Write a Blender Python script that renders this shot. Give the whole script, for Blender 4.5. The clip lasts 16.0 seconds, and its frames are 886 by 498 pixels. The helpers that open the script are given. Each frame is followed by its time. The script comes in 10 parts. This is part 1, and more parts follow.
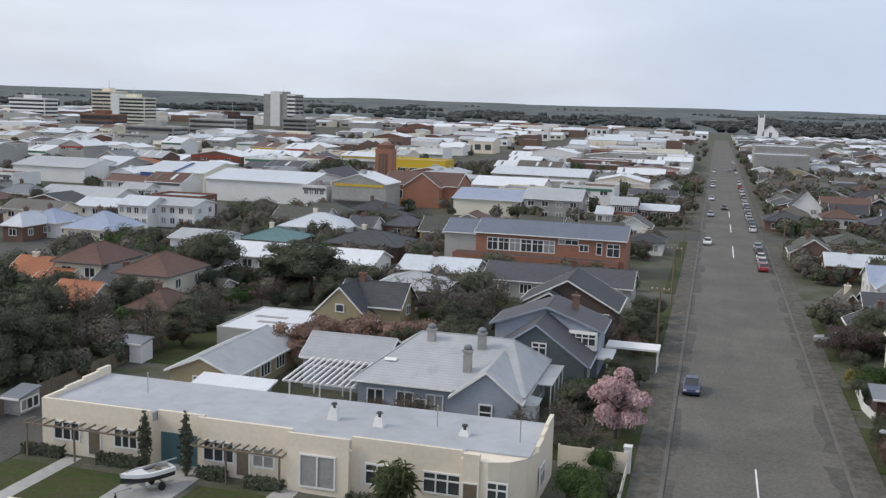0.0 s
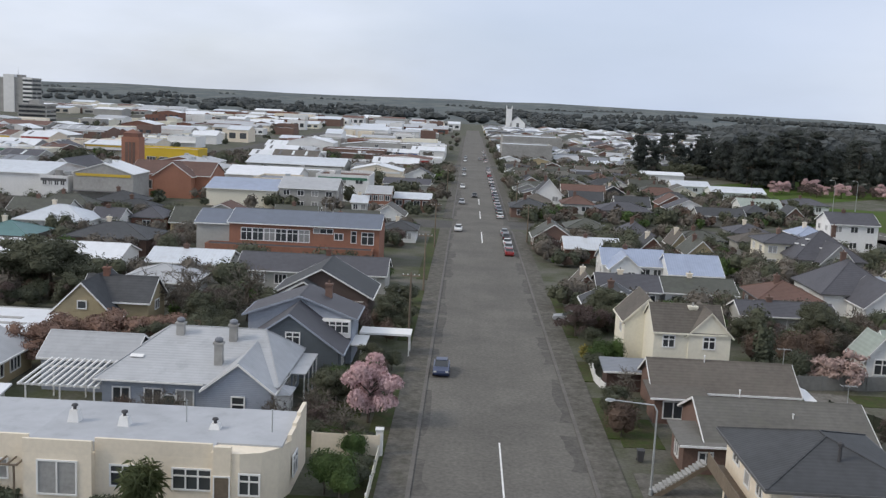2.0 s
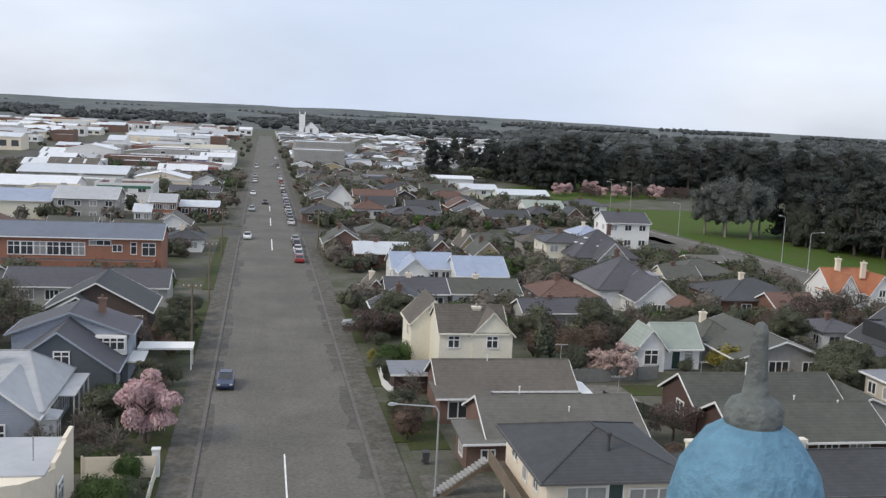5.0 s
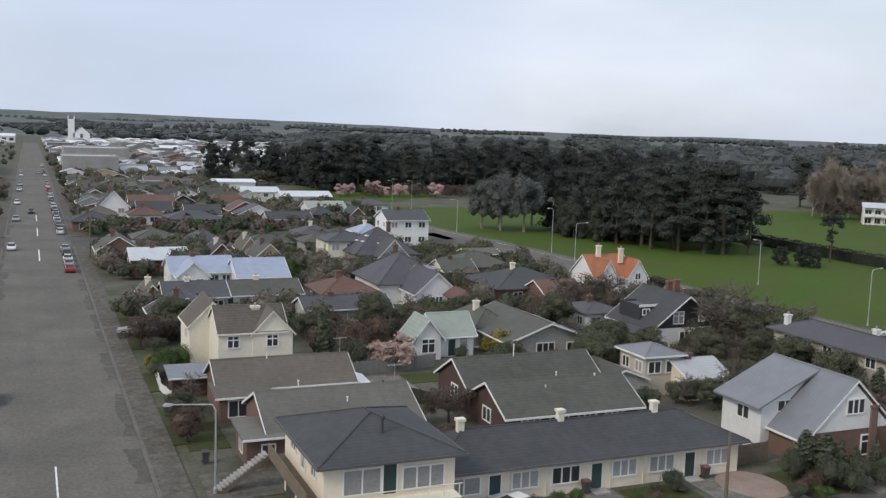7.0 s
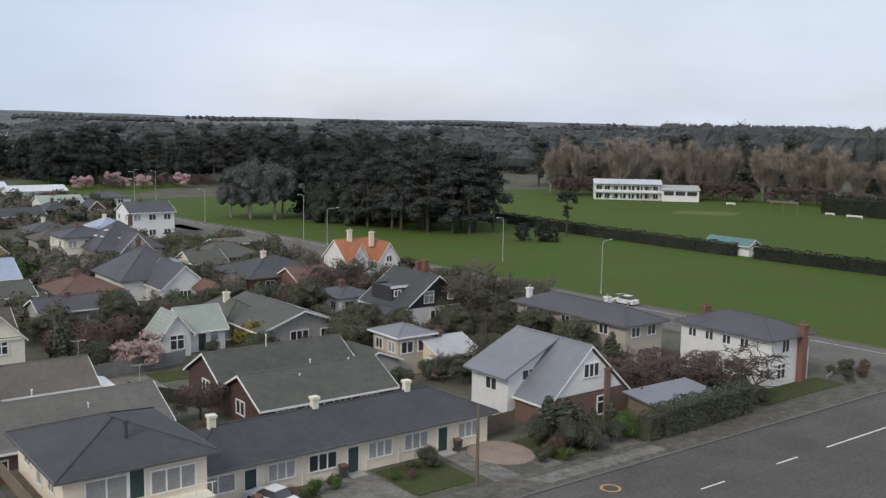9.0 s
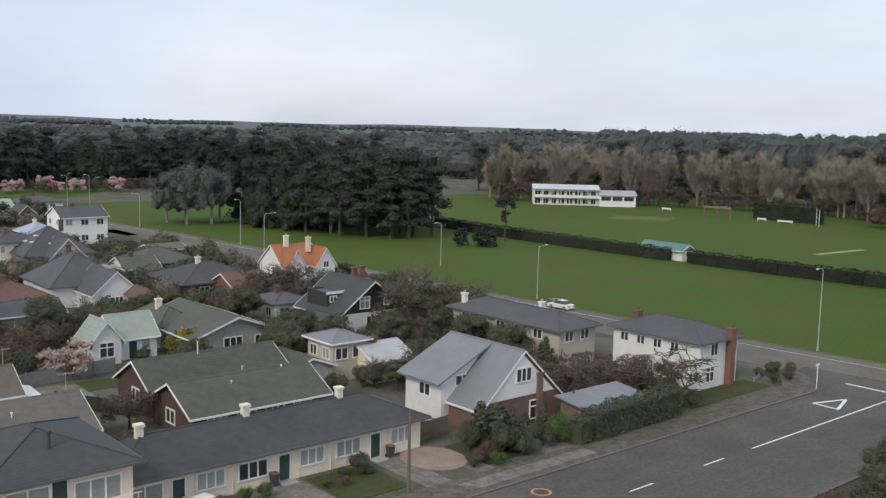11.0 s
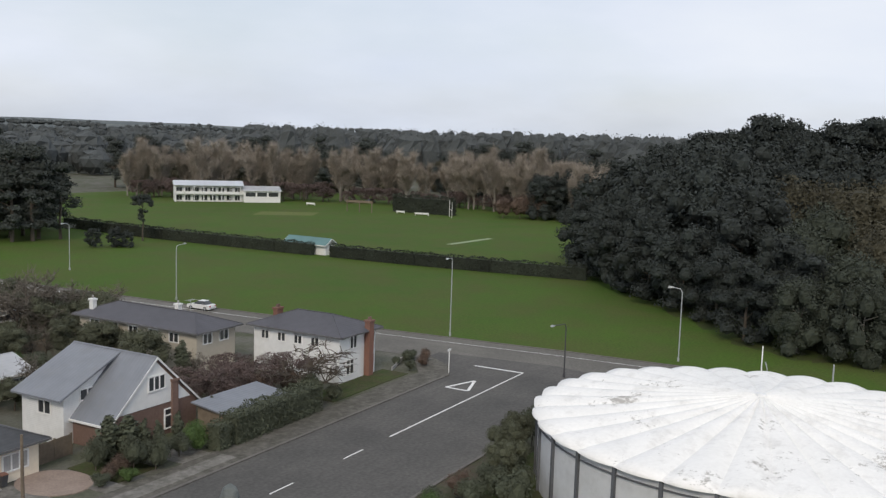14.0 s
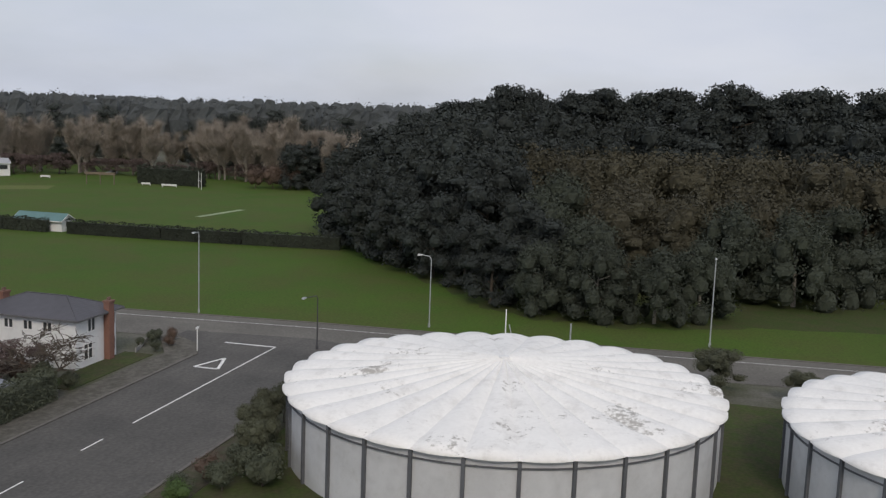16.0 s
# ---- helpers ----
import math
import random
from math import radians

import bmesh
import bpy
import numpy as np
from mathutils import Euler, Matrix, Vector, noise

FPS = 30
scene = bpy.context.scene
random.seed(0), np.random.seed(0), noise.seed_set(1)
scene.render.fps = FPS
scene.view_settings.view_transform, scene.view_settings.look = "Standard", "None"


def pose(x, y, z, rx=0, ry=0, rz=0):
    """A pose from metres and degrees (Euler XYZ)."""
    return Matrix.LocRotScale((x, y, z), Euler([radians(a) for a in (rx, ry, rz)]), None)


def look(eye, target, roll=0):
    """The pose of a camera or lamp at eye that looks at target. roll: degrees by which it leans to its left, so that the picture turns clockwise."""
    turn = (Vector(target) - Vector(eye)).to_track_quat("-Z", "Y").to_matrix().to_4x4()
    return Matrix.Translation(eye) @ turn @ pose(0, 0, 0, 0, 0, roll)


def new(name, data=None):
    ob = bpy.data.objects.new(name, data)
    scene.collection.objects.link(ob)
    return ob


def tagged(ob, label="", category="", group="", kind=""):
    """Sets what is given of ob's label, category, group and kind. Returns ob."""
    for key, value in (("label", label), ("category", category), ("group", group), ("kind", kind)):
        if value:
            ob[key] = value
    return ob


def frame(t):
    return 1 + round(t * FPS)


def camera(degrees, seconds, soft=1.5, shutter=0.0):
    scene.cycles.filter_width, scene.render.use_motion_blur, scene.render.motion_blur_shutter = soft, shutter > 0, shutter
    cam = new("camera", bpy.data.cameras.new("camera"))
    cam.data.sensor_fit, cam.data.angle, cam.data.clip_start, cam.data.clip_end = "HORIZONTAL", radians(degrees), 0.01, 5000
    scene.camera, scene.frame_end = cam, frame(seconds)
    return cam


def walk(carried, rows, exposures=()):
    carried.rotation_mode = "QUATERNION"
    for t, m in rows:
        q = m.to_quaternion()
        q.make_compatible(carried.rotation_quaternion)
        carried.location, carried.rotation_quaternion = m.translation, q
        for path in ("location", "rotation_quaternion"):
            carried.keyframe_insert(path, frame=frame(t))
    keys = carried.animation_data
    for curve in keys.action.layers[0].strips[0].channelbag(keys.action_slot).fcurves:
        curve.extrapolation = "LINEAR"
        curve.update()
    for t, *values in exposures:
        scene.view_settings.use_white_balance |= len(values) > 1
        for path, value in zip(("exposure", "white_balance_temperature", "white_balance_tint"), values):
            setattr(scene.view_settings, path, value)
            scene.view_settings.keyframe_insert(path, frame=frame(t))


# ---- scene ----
cam = camera(48.67, 16.0, 1.35)
ROWS = [  # seconds, eye, yaw, pitch, lean
    (0, -0.936, 3.433, 28.334, 15.33, -8.33, 1.82),
    (0.5, -0.759, 3.476, 28.330, 11.63, -8.09, 2.26),
    (1, -0.657, 3.474, 28.340, 8.21, -8.01, 2.71),
    (1.5, -0.506, 3.336, 28.429, 4.79, -8.15, 2.69),
    (2, 0.021, 2.895, 28.446, 1.21, -8.42, 2.68),
    (2.5, 0.237, 2.718, 28.502, -1.66, -8.73, 2.76),
    (3, 0.327, 2.810, 28.576, -2.19, -9.00, 2.27),
    (3.5, 0.568, 3.022, 28.611, -2.38, -8.84, 1.96),
    (4, 0.902, 3.205, 28.501, -4.09, -8.28, 2.18),
    (4.5, 1.223, 3.380, 28.457, -7.54, -7.69, 2.57),
    (4.7, 1.345, 3.430, 28.456, -9.05, -7.62, 2.66),
    (5.05, 1.680, 3.640, 28.440, -10.95, -7.55, 2.64),
    (5.4, 2.100, 3.720, 28.410, -12.90, -7.45, 2.50),
    (5.75, 2.500, 3.560, 28.360, -14.90, -7.35, 2.34),
    (6.15, 2.650, 2.900, 28.280, -17.30, -7.20, 2.15),
    (6.5, 2.530, 1.950, 28.210, -19.35, -7.10, 2.02),
    (6.8, 2.390, 1.230, 28.175, -21.25, -7.02, 1.94),
    (7, 2.339, 0.992, 28.170, -23.00, -6.96, 1.91),
    (7.5, 2.534, 0.966, 28.149, -29.78, -6.43, 2.08),
    (8, 2.714, 1.027, 28.158, -34.66, -6.35, 2.02),
    (8.5, 2.955, 1.104, 28.187, -36.58, -6.85, 1.58),
    (9, 3.215, 1.062, 28.193, -37.35, -7.45, 0.97),
    (11.5, 4.064, 0.368, 28.392, -42.45, -6.99, 1.43),
    (12, 4.488, 0.508, 28.403, -44.86, -7.04, 1.32),
    (12.5, 4.940, 0.634, 28.453, -48.39, -7.03, 1.23),
    (13, 5.423, 0.659, 28.403, -52.61, -6.99, 1.29),
    (13.5, 5.869, 0.590, 28.379, -56.89, -7.00, 1.37),
    (14, 6.253, 0.536, 28.335, -61.14, -6.82, 1.86),
    (14.5, 6.616, 0.709, 28.675, -65.20, -6.72, 2.99),
    (15, 6.924, 0.641, 28.639, -68.93, -6.64, 2.96),
    (15.5, 7.268, 0.424, 28.538, -72.20, -7.18, 2.36),
    (16, 7.699, 0.150, 28.499, -75.42, -8.16, 2.13),
]
walk(cam, [(t, pose(x, y, z, 90 + pitch, 0, yaw) @ pose(0, 0, 0, 0, 0, lean)) for t, x, y, z, yaw, pitch, lean in ROWS],
     exposures=[(0, 0.14, 6560, 10), (2, 0.15, 6580, 10), (3.5, 0.29, 6600, 10), (4.7, 0.29, 6600, 10), (7, 0.17, 6600, 10), (9, 0.15, 6620, 10), (12.5, 0.29, 6740, 10), (13.5, 0.25, 6740, 10), (14.5, 0.01, 6740, 10), (16, -0.16, 6740, 12)])


# ---- light ----
SUN_AZ, SUN_EL = 250.0, 38.0   # degrees clockwise from +y, degrees up
world = bpy.data.worlds.new("overcast_sky")
scene.world = world
world.use_nodes = True
wn, wl = world.node_tree.nodes, world.node_tree.links
wn.clear()
w_out = wn.new("ShaderNodeOutputWorld")
w_bg = wn.new("ShaderNodeBackground")
w_sky = wn.new("ShaderNodeTexSky")
w_sky.sky_type = "NISHITA"
w_sky.sun_disc = False
w_sky.sun_elevation = radians(SUN_EL)
w_sky.sun_rotation = radians(SUN_AZ)
w_sky.dust_density = 2.0
w_co = wn.new("ShaderNodeTexCoord")
w_map = wn.new("ShaderNodeMapping")
w_map.inputs["Scale"].default_value = (1.0, 1.0, 3.2)
w_noise = wn.new("ShaderNodeTexNoise")
w_noise.inputs["Scale"].default_value = 2.1
w_noise.inputs["Detail"].default_value = 7.0
w_noise.inputs["Roughness"].default_value = 0.52
w_noise2 = wn.new("ShaderNodeTexNoise")
w_noise2.inputs["Scale"].default_value = 3.4
w_noise2.inputs["Detail"].default_value = 5.0
w_ramp = wn.new("ShaderNodeMapRange")
w_ramp.inputs["From Min"].default_value = 0.30
w_ramp.inputs["From Max"].default_value = 0.58
w_ramp.inputs["To Min"].default_value = 0.62
w_ramp.inputs["To Max"].default_value = 0.98
w_cloud = wn.new("ShaderNodeMix")
w_cloud.data_type = "RGBA"
w_cloud.inputs["A"].default_value = (5.8, 6.65, 8.4, 1)
w_cloud.inputs["B"].default_value = (8.1, 8.6, 9.4, 1)
w_mix = wn.new("ShaderNodeMix")
w_mix.data_type = "RGBA"
w_bg.inputs["Strength"].default_value = 0.098
wl.new(w_co.outputs["Generated"], w_map.inputs["Vector"])
wl.new(w_map.outputs["Vector"], w_noise.inputs["Vector"])
wl.new(w_map.outputs["Vector"], w_noise2.inputs["Vector"])
wl.new(w_noise.outputs["Fac"], w_ramp.inputs["Value"])
wl.new(w_noise2.outputs["Fac"], w_cloud.inputs["Factor"])
wl.new(w_ramp.outputs["Result"], w_mix.inputs["Factor"])
wl.new(w_sky.outputs["Color"], w_mix.inputs["A"])
wl.new(w_cloud.outputs["Result"], w_mix.inputs["B"])
w_dot = wn.new("ShaderNodeVectorMath")
w_dot.operation = "DOT_PRODUCT"
w_dot.inputs[1].default_value = (0.182, 0.979, 0.09)
w_clear = wn.new("ShaderNodeMapRange")
w_clear.interpolation_type = "SMOOTHSTEP"
w_clear.inputs["From Min"].default_value = 0.945
w_clear.inputs["From Max"].default_value = 1.0
w_clear.inputs["To Max"].default_value = 0.6
w_blue = wn.new("ShaderNodeMix")
w_blue.data_type = "RGBA"
w_blue.inputs["B"].default_value = (4.9, 5.9, 7.8, 1)
wl.new(w_co.outputs["Generated"], w_dot.inputs[0])
wl.new(w_dot.outputs["Value"], w_clear.inputs["Value"])
wl.new(w_clear.outputs["Result"], w_blue.inputs["Factor"])
wl.new(w_mix.outputs["Result"], w_blue.inputs["A"])
wl.new(w_blue.outputs["Result"], w_bg.inputs["Color"])
wl.new(w_bg.outputs["Background"], w_out.inputs["Surface"])

sun = new("sun", bpy.data.lights.new("sun", "SUN"))
sun.data.energy = 1.35
sun.data.angle = radians(14)
sun.data.color = (1.0, 0.90, 0.76)
sun_from = Vector((math.sin(radians(SUN_AZ)) * math.cos(radians(SUN_EL)), math.cos(radians(SUN_AZ)) * math.cos(radians(SUN_EL)), math.sin(radians(SUN_EL))))
sun.matrix_world = look(sun_from * 200, (0, 0, 0))


# ---- materials ----
def mat(name, col, rough=0.8, vary=0.12, fine=2.0, coarse=0.15, bump=0.0, metal=0.0, ribs=None, island=0.0, obj=0.05, dirt=None, dirt_amt=0.0):
    """A procedural surface: base colour, fine grain and coarse stains, optional ribs (axis, spacing) as relief."""
    m = bpy.data.materials.new(name)
    m.use_nodes = True
    n, l = m.node_tree.nodes, m.node_tree.links
    b = n["Principled BSDF"]
    b.inputs["Roughness"].default_value = rough
    b.inputs["Metallic"].default_value = metal
    tc = n.new("ShaderNodeTexCoord")
    n1, n2 = n.new("ShaderNodeTexNoise"), n.new("ShaderNodeTexNoise")
    n1.inputs["Scale"].default_value, n1.inputs["Detail"].default_value = fine, 6
    n2.inputs["Scale"].default_value, n2.inputs["Detail"].default_value = coarse, 4
    for k in (n1, n2):
        l.new(tc.outputs["Object"], k.inputs["Vector"])
    val = n.new("ShaderNodeMath")
    val.operation = "ADD"
    l.new(n1.outputs["Fac"], val.inputs[0])
    l.new(n2.outputs["Fac"], val.inputs[1])
    last = val.outputs[0]
    if island:
        g = n.new("ShaderNodeNewGeometry")
        a = n.new("ShaderNodeMath")
        a.operation = "MULTIPLY_ADD"
        a.inputs[1].default_value = island * 2
        l.new(g.outputs["Random Per Island"], a.inputs[0])
        l.new(last, a.inputs[2])
        s = n.new("ShaderNodeMath")
        s.operation = "SUBTRACT"
        s.inputs[1].default_value = island
        l.new(a.outputs[0], s.inputs[0])
        last = s.outputs[0]
    if obj:
        oi = n.new("ShaderNodeObjectInfo")
        a = n.new("ShaderNodeMath")
        a.operation = "MULTIPLY_ADD"
        a.inputs[1].default_value = obj * 8
        l.new(oi.outputs["Random"], a.inputs[0])
        l.new(last, a.inputs[2])
        s = n.new("ShaderNodeMath")
        s.operation = "SUBTRACT"
        s.inputs[1].default_value = obj * 4
        l.new(a.outputs[0], s.inputs[0])
        last = s.outputs[0]
    mr = n.new("ShaderNodeMapRange")
    mr.inputs["From Min"].default_value, mr.inputs["From Max"].default_value = 0.55, 1.45
    mr.inputs["To Min"].default_value, mr.inputs["To Max"].default_value = 1 - vary * 2, 1 + vary * 2
    l.new(last, mr.inputs["Value"])
    mul = n.new("ShaderNodeMix")
    mul.data_type, mul.blend_type = "RGBA", "MULTIPLY"
    mul.inputs["Factor"].default_value = 1.0
    mul.inputs["A"].default_value = (*col, 1)
    l.new(mr.outputs["Result"], mul.inputs["B"])
    out = mul.outputs["Result"]
    if dirt:
        n3 = n.new("ShaderNodeTexNoise")
        n3.inputs["Scale"].default_value, n3.inputs["Detail"].default_value, n3.inputs["Roughness"].default_value = 0.5, 8, 0.7
        l.new(tc.outputs["Object"], n3.inputs["Vector"])
        r3 = n.new("ShaderNodeMapRange")
        r3.inputs["From Min"].default_value, r3.inputs["From Max"].default_value = 0.52, 0.68
        r3.inputs["To Max"].default_value = dirt_amt
        l.new(n3.outputs["Fac"], r3.inputs["Value"])
        dm = n.new("ShaderNodeMix")
        dm.data_type = "RGBA"
        dm.inputs["B"].default_value = (*dirt, 1)
        l.new(r3.outputs["Result"], dm.inputs["Factor"])
        l.new(out, dm.inputs["A"])
        out = dm.outputs["Result"]
    l.new(out, b.inputs["Base Color"])
    if ribs or bump:
        bp = n.new("ShaderNodeBump")
        bp.inputs["Strength"].default_value = bump or 0.5
        bp.inputs["Distance"].default_value = 0.03
        if ribs:
            wv = n.new("ShaderNodeTexWave")
            wv.bands_direction = ribs[0]
            wv.inputs["Scale"].default_value = 0.314 / ribs[1]
            wv.inputs["Distortion"].default_value = 0.0
            l.new(tc.outputs["Object"], wv.inputs["Vector"])
            l.new(wv.outputs["Fac"], bp.inputs["Height"])
        else:
            l.new(n1.outputs["Fac"], bp.inputs["Height"])
        l.new(bp.outputs["Normal"], b.inputs["Normal"])
    return m


def blend_ground(name, cols, scales, rough=0.95, bump=0.4, stretch=(1, 1, 1)):
    """Ground of three mixed colours at two scales."""
    m = bpy.data.materials.new(name)
    m.use_nodes = True
    n, l = m.node_tree.nodes, m.node_tree.links
    b = n["Principled BSDF"]
    b.inputs["Roughness"].default_value = rough
    b.inputs["Specular IOR Level"].default_value = 0.2
    tc = n.new("ShaderNodeTexCoord")
    mp = n.new("ShaderNodeMapping")
    mp.inputs["Scale"].default_value = stretch
    l.new(tc.outputs["Object"], mp.inputs["Vector"])
    prev = None
    for k, (c, s) in enumerate(zip(cols[1:], scales)):
        nz = n.new("ShaderNodeTexNoise")
        nz.inputs["Scale"].default_value, nz.inputs["Detail"].default_value, nz.inputs["Roughness"].default_value = s, 8, 0.62
        l.new((mp if k == 0 else tc).outputs["Vector" if k == 0 else "Object"], nz.inputs["Vector"])
        r = n.new("ShaderNodeMapRange")
        r.inputs["From Min"].default_value, r.inputs["From Max"].default_value = 0.38, 0.64
        l.new(nz.outputs["Fac"], r.inputs["Value"])
        mx = n.new("ShaderNodeMix")
        mx.data_type = "RGBA"
        mx.inputs["B"].default_value = (*c, 1)
        if prev is None:
            mx.inputs["A"].default_value = (*cols[0], 1)
        else:
            l.new(prev, mx.inputs["A"])
        l.new(r.outputs["Result"], mx.inputs["Factor"])
        prev = mx.outputs["Result"]
    nf = n.new("ShaderNodeTexNoise")
    nf.inputs["Scale"].default_value, nf.inputs["Detail"].default_value = 3.0, 5
    l.new(tc.outputs["Object"], nf.inputs["Vector"])
    bp = n.new("ShaderNodeBump")
    bp.inputs["Strength"].default_value, bp.inputs["Distance"].default_value = bump, 0.05
    l.new(nf.outputs["Fac"], bp.inputs["Height"])
    l.new(bp.outputs["Normal"], b.inputs["Normal"])
    fm = n.new("ShaderNodeMapRange")
    fm.inputs["From Min"].default_value, fm.inputs["From Max"].default_value = 0.3, 0.7
    fm.inputs["To Min"].default_value, fm.inputs["To Max"].default_value = 0.82, 1.18
    l.new(nf.outputs["Fac"], fm.inputs["Value"])
    mu = n.new("ShaderNodeMix")
    mu.data_type, mu.blend_type = "RGBA", "MULTIPLY"
    mu.inputs["Factor"].default_value = 1.0
    l.new(prev, mu.inputs["A"])
    l.new(fm.outputs["Result"], mu.inputs["B"])
    l.new(mu.outputs["Result"], b.inputs["Base Color"])
    return m


GROUND = blend_ground("town_ground", [(0.110, 0.108, 0.088), (0.145, 0.138, 0.122), (0.070, 0.078, 0.044)], [0.03, 0.16])
# plain and hills, with the blue-grey of distant haze put into the colours
FAR_LAND = blend_ground("hazed_far_land", [(0.120, 0.140, 0.142), (0.175, 0.185, 0.165), (0.074, 0.088, 0.093)], [0.004, 0.014])
# darker grass, with the shade below the wood mixed into its colour
SHADED_GRASS = blend_ground("shade_darkened_grass", [(0.040, 0.066, 0.014), (0.050, 0.070, 0.018), (0.056, 0.060, 0.024)], [0.05, 0.3])
TURF = blend_ground("sports_turf", [(0.048, 0.096, 0.011), (0.060, 0.107, 0.014), (0.068, 0.089, 0.020)], [0.025, 0.09])
LAWN = blend_ground("garden_lawn", [(0.040, 0.064, 0.016), (0.058, 0.078, 0.023), (0.066, 0.062, 0.034)], [0.25, 0.6])
SOIL = blend_ground("garden_soil", [(0.07, 0.06, 0.045), (0.10, 0.085, 0.065), (0.05, 0.06, 0.03)], [0.2, 0.8])
ASPHALT = blend_ground("worn_asphalt", [(0.146, 0.139, 0.124), (0.168, 0.160, 0.143), (0.120, 0.114, 0.103)], [0.35, 0.09], rough=0.9, bump=0.15, stretch=(1, 0.06, 1))
ROAD_WORN = blend_ground("gutter_worn_seal", [(0.112, 0.106, 0.096), (0.130, 0.123, 0.111), (0.088, 0.084, 0.077)], [0.35, 0.9], rough=0.9, bump=0.15)
ASPHALT_E = blend_ground("worn_asphalt_cross", [(0.102, 0.098, 0.092), (0.124, 0.118, 0.110), (0.080, 0.078, 0.074)], [0.35, 0.09], rough=0.9, bump=0.15, stretch=(0.06, 1, 1))
FOOTPATH = blend_ground("footpath_seal", [(0.122, 0.113, 0.101), (0.150, 0.140, 0.124), (0.082, 0.080, 0.066)], [0.3, 0.9])
CONCRETE = mat("concrete", (0.34, 0.335, 0.32), 0.9, 0.12, 1.5, 0.2)
KERB = mat("kerb_concrete", (0.120, 0.112, 0.102), 0.9, 0.15, 2, 0.3)
PAINT = mat("road_paint", (0.72, 0.72, 0.70), 0.7, 0.12, 4, 0.5)
GRAVEL = mat("tan_gravel", (0.26, 0.20, 0.165), 0.95, 0.15, 6, 0.5)
CREAM = mat("cream_stucco", (0.77, 0.69, 0.565), 0.9, 0.05, 3, 0.2, bump=0.1)
CREAM2 = mat("pale_cream_stucco", (0.75, 0.715, 0.60), 0.9, 0.05, 3, 0.2, bump=0.1)
WHITE = mat("white_paint", (0.75, 0.75, 0.74), 0.6, 0.05, 2, 0.3)
GUTTER = mat("dark_grey_gutter", (0.115, 0.115, 0.118), 0.6, 0.08, 2, 0.4)
TRIM = mat("white_trim", (0.78, 0.78, 0.77), 0.5, 0.03, 2, 0.4)
BOARD_W = mat("white_weatherboard", (0.72, 0.73, 0.73), 0.6, 0.05, 2, 0.3, ribs=("Z", 0.17), bump=0.35)
BOARD_B = mat("blue_grey_weatherboard", (0.30, 0.335, 0.40), 0.7, 0.06, 2, 0.3, ribs=("Z", 0.17), bump=0.35)
BOARD_D = mat("slate_blue_weatherboard", (0.10, 0.118, 0.135), 0.7, 0.06, 2, 0.3, ribs=("Z", 0.17), bump=0.35)
BOARD_K = mat("black_weatherboard", (0.035, 0.036, 0.04), 0.6, 0.08, 2, 0.3, ribs=("Z", 0.17), bump=0.3)
BOARD_G = mat("grey_weatherboard", (0.40, 0.40, 0.38), 0.7, 0.06, 2, 0.3, ribs=("Z", 0.17), bump=0.35)
BOARD_T = mat("tan_weatherboard", (0.40, 0.33, 0.205), 0.7, 0.06, 2, 0.3, ribs=("Z", 0.17), bump=0.3)
BRICK_R = mat("red_brick", (0.19, 0.095, 0.07), 0.9, 0.14, 5, 0.3, bump=0.3, dirt=(0.13, 0.10, 0.09), dirt_amt=0.4)
BRICK_O = mat("orange_brick", (0.31, 0.148, 0.100), 0.9, 0.10, 4, 0.3, bump=0.2)
BRICK_B = mat("brown_brick", (0.165, 0.105, 0.085), 0.9, 0.14, 5, 0.3, bump=0.3)
BRICK_D = mat("dark_red_brick", (0.082, 0.050, 0.042), 0.9, 0.14, 5, 0.3, bump=0.3)
ROOF_IRON = mat("grey_roof_iron", (0.385, 0.395, 0.41), 0.5, 0.08, 0.8, 0.12, ribs=("Y", 0.4), dirt=(0.25, 0.26, 0.27), dirt_amt=0.5)
ROOF_LIGHT = mat("pale_roof_iron", (0.55, 0.585, 0.63), 0.45, 0.07, 0.8, 0.12, ribs=("X", 0.5), dirt=(0.38, 0.38, 0.38), dirt_amt=0.4)
ROOF_WHITE = mat("white_roof_sheet", (0.69, 0.71, 0.74), 0.5, 0.05, 0.8, 0.12, ribs=("X", 0.6), dirt=(0.5, 0.5, 0.5), dirt_amt=0.35)
ROOF_MID = mat("mid_grey_roof_iron", (0.185, 0.198, 0.222), 0.5, 0.08, 0.8, 0.15, ribs=("Y", 0.4), dirt=(0.18, 0.185, 0.19), dirt_amt=0.5)
ROOF_BLUE = mat("blue_grey_roof_iron", (0.30, 0.35, 0.46), 0.45, 0.08, 0.8, 0.15, ribs=("X", 0.4))
ROOF_SLATE = mat("slate_grey_roof", (0.074, 0.073, 0.084), 0.65, 0.12, 1.5, 0.2, ribs=("Y", 0.34), bump=0.4)
ROOF_CHAR = mat("charcoal_roof", (0.058, 0.061, 0.066), 0.8, 0.14, 1.5, 0.2, ribs=("Y", 0.34), bump=0.4)
ROOF_GREEN = mat("dark_green_grey_roof", (0.074, 0.077, 0.064), 0.7, 0.15, 1.5, 0.2, ribs=("Y", 0.34), bump=0.4, dirt=(0.105, 0.11, 0.085), dirt_amt=0.4)
ROOF_MINT = mat("pale_green_roof_iron", (0.30, 0.345, 0.305), 0.55, 0.08, 1, 0.2, ribs=("X", 0.3))
ROOF_BROWN = mat("weathered_brown_tile", (0.120, 0.106, 0.092), 0.9, 0.14, 2, 0.2, ribs=("Y", 0.34), bump=0.5, dirt=(0.10, 0.10, 0.08), dirt_amt=0.5)
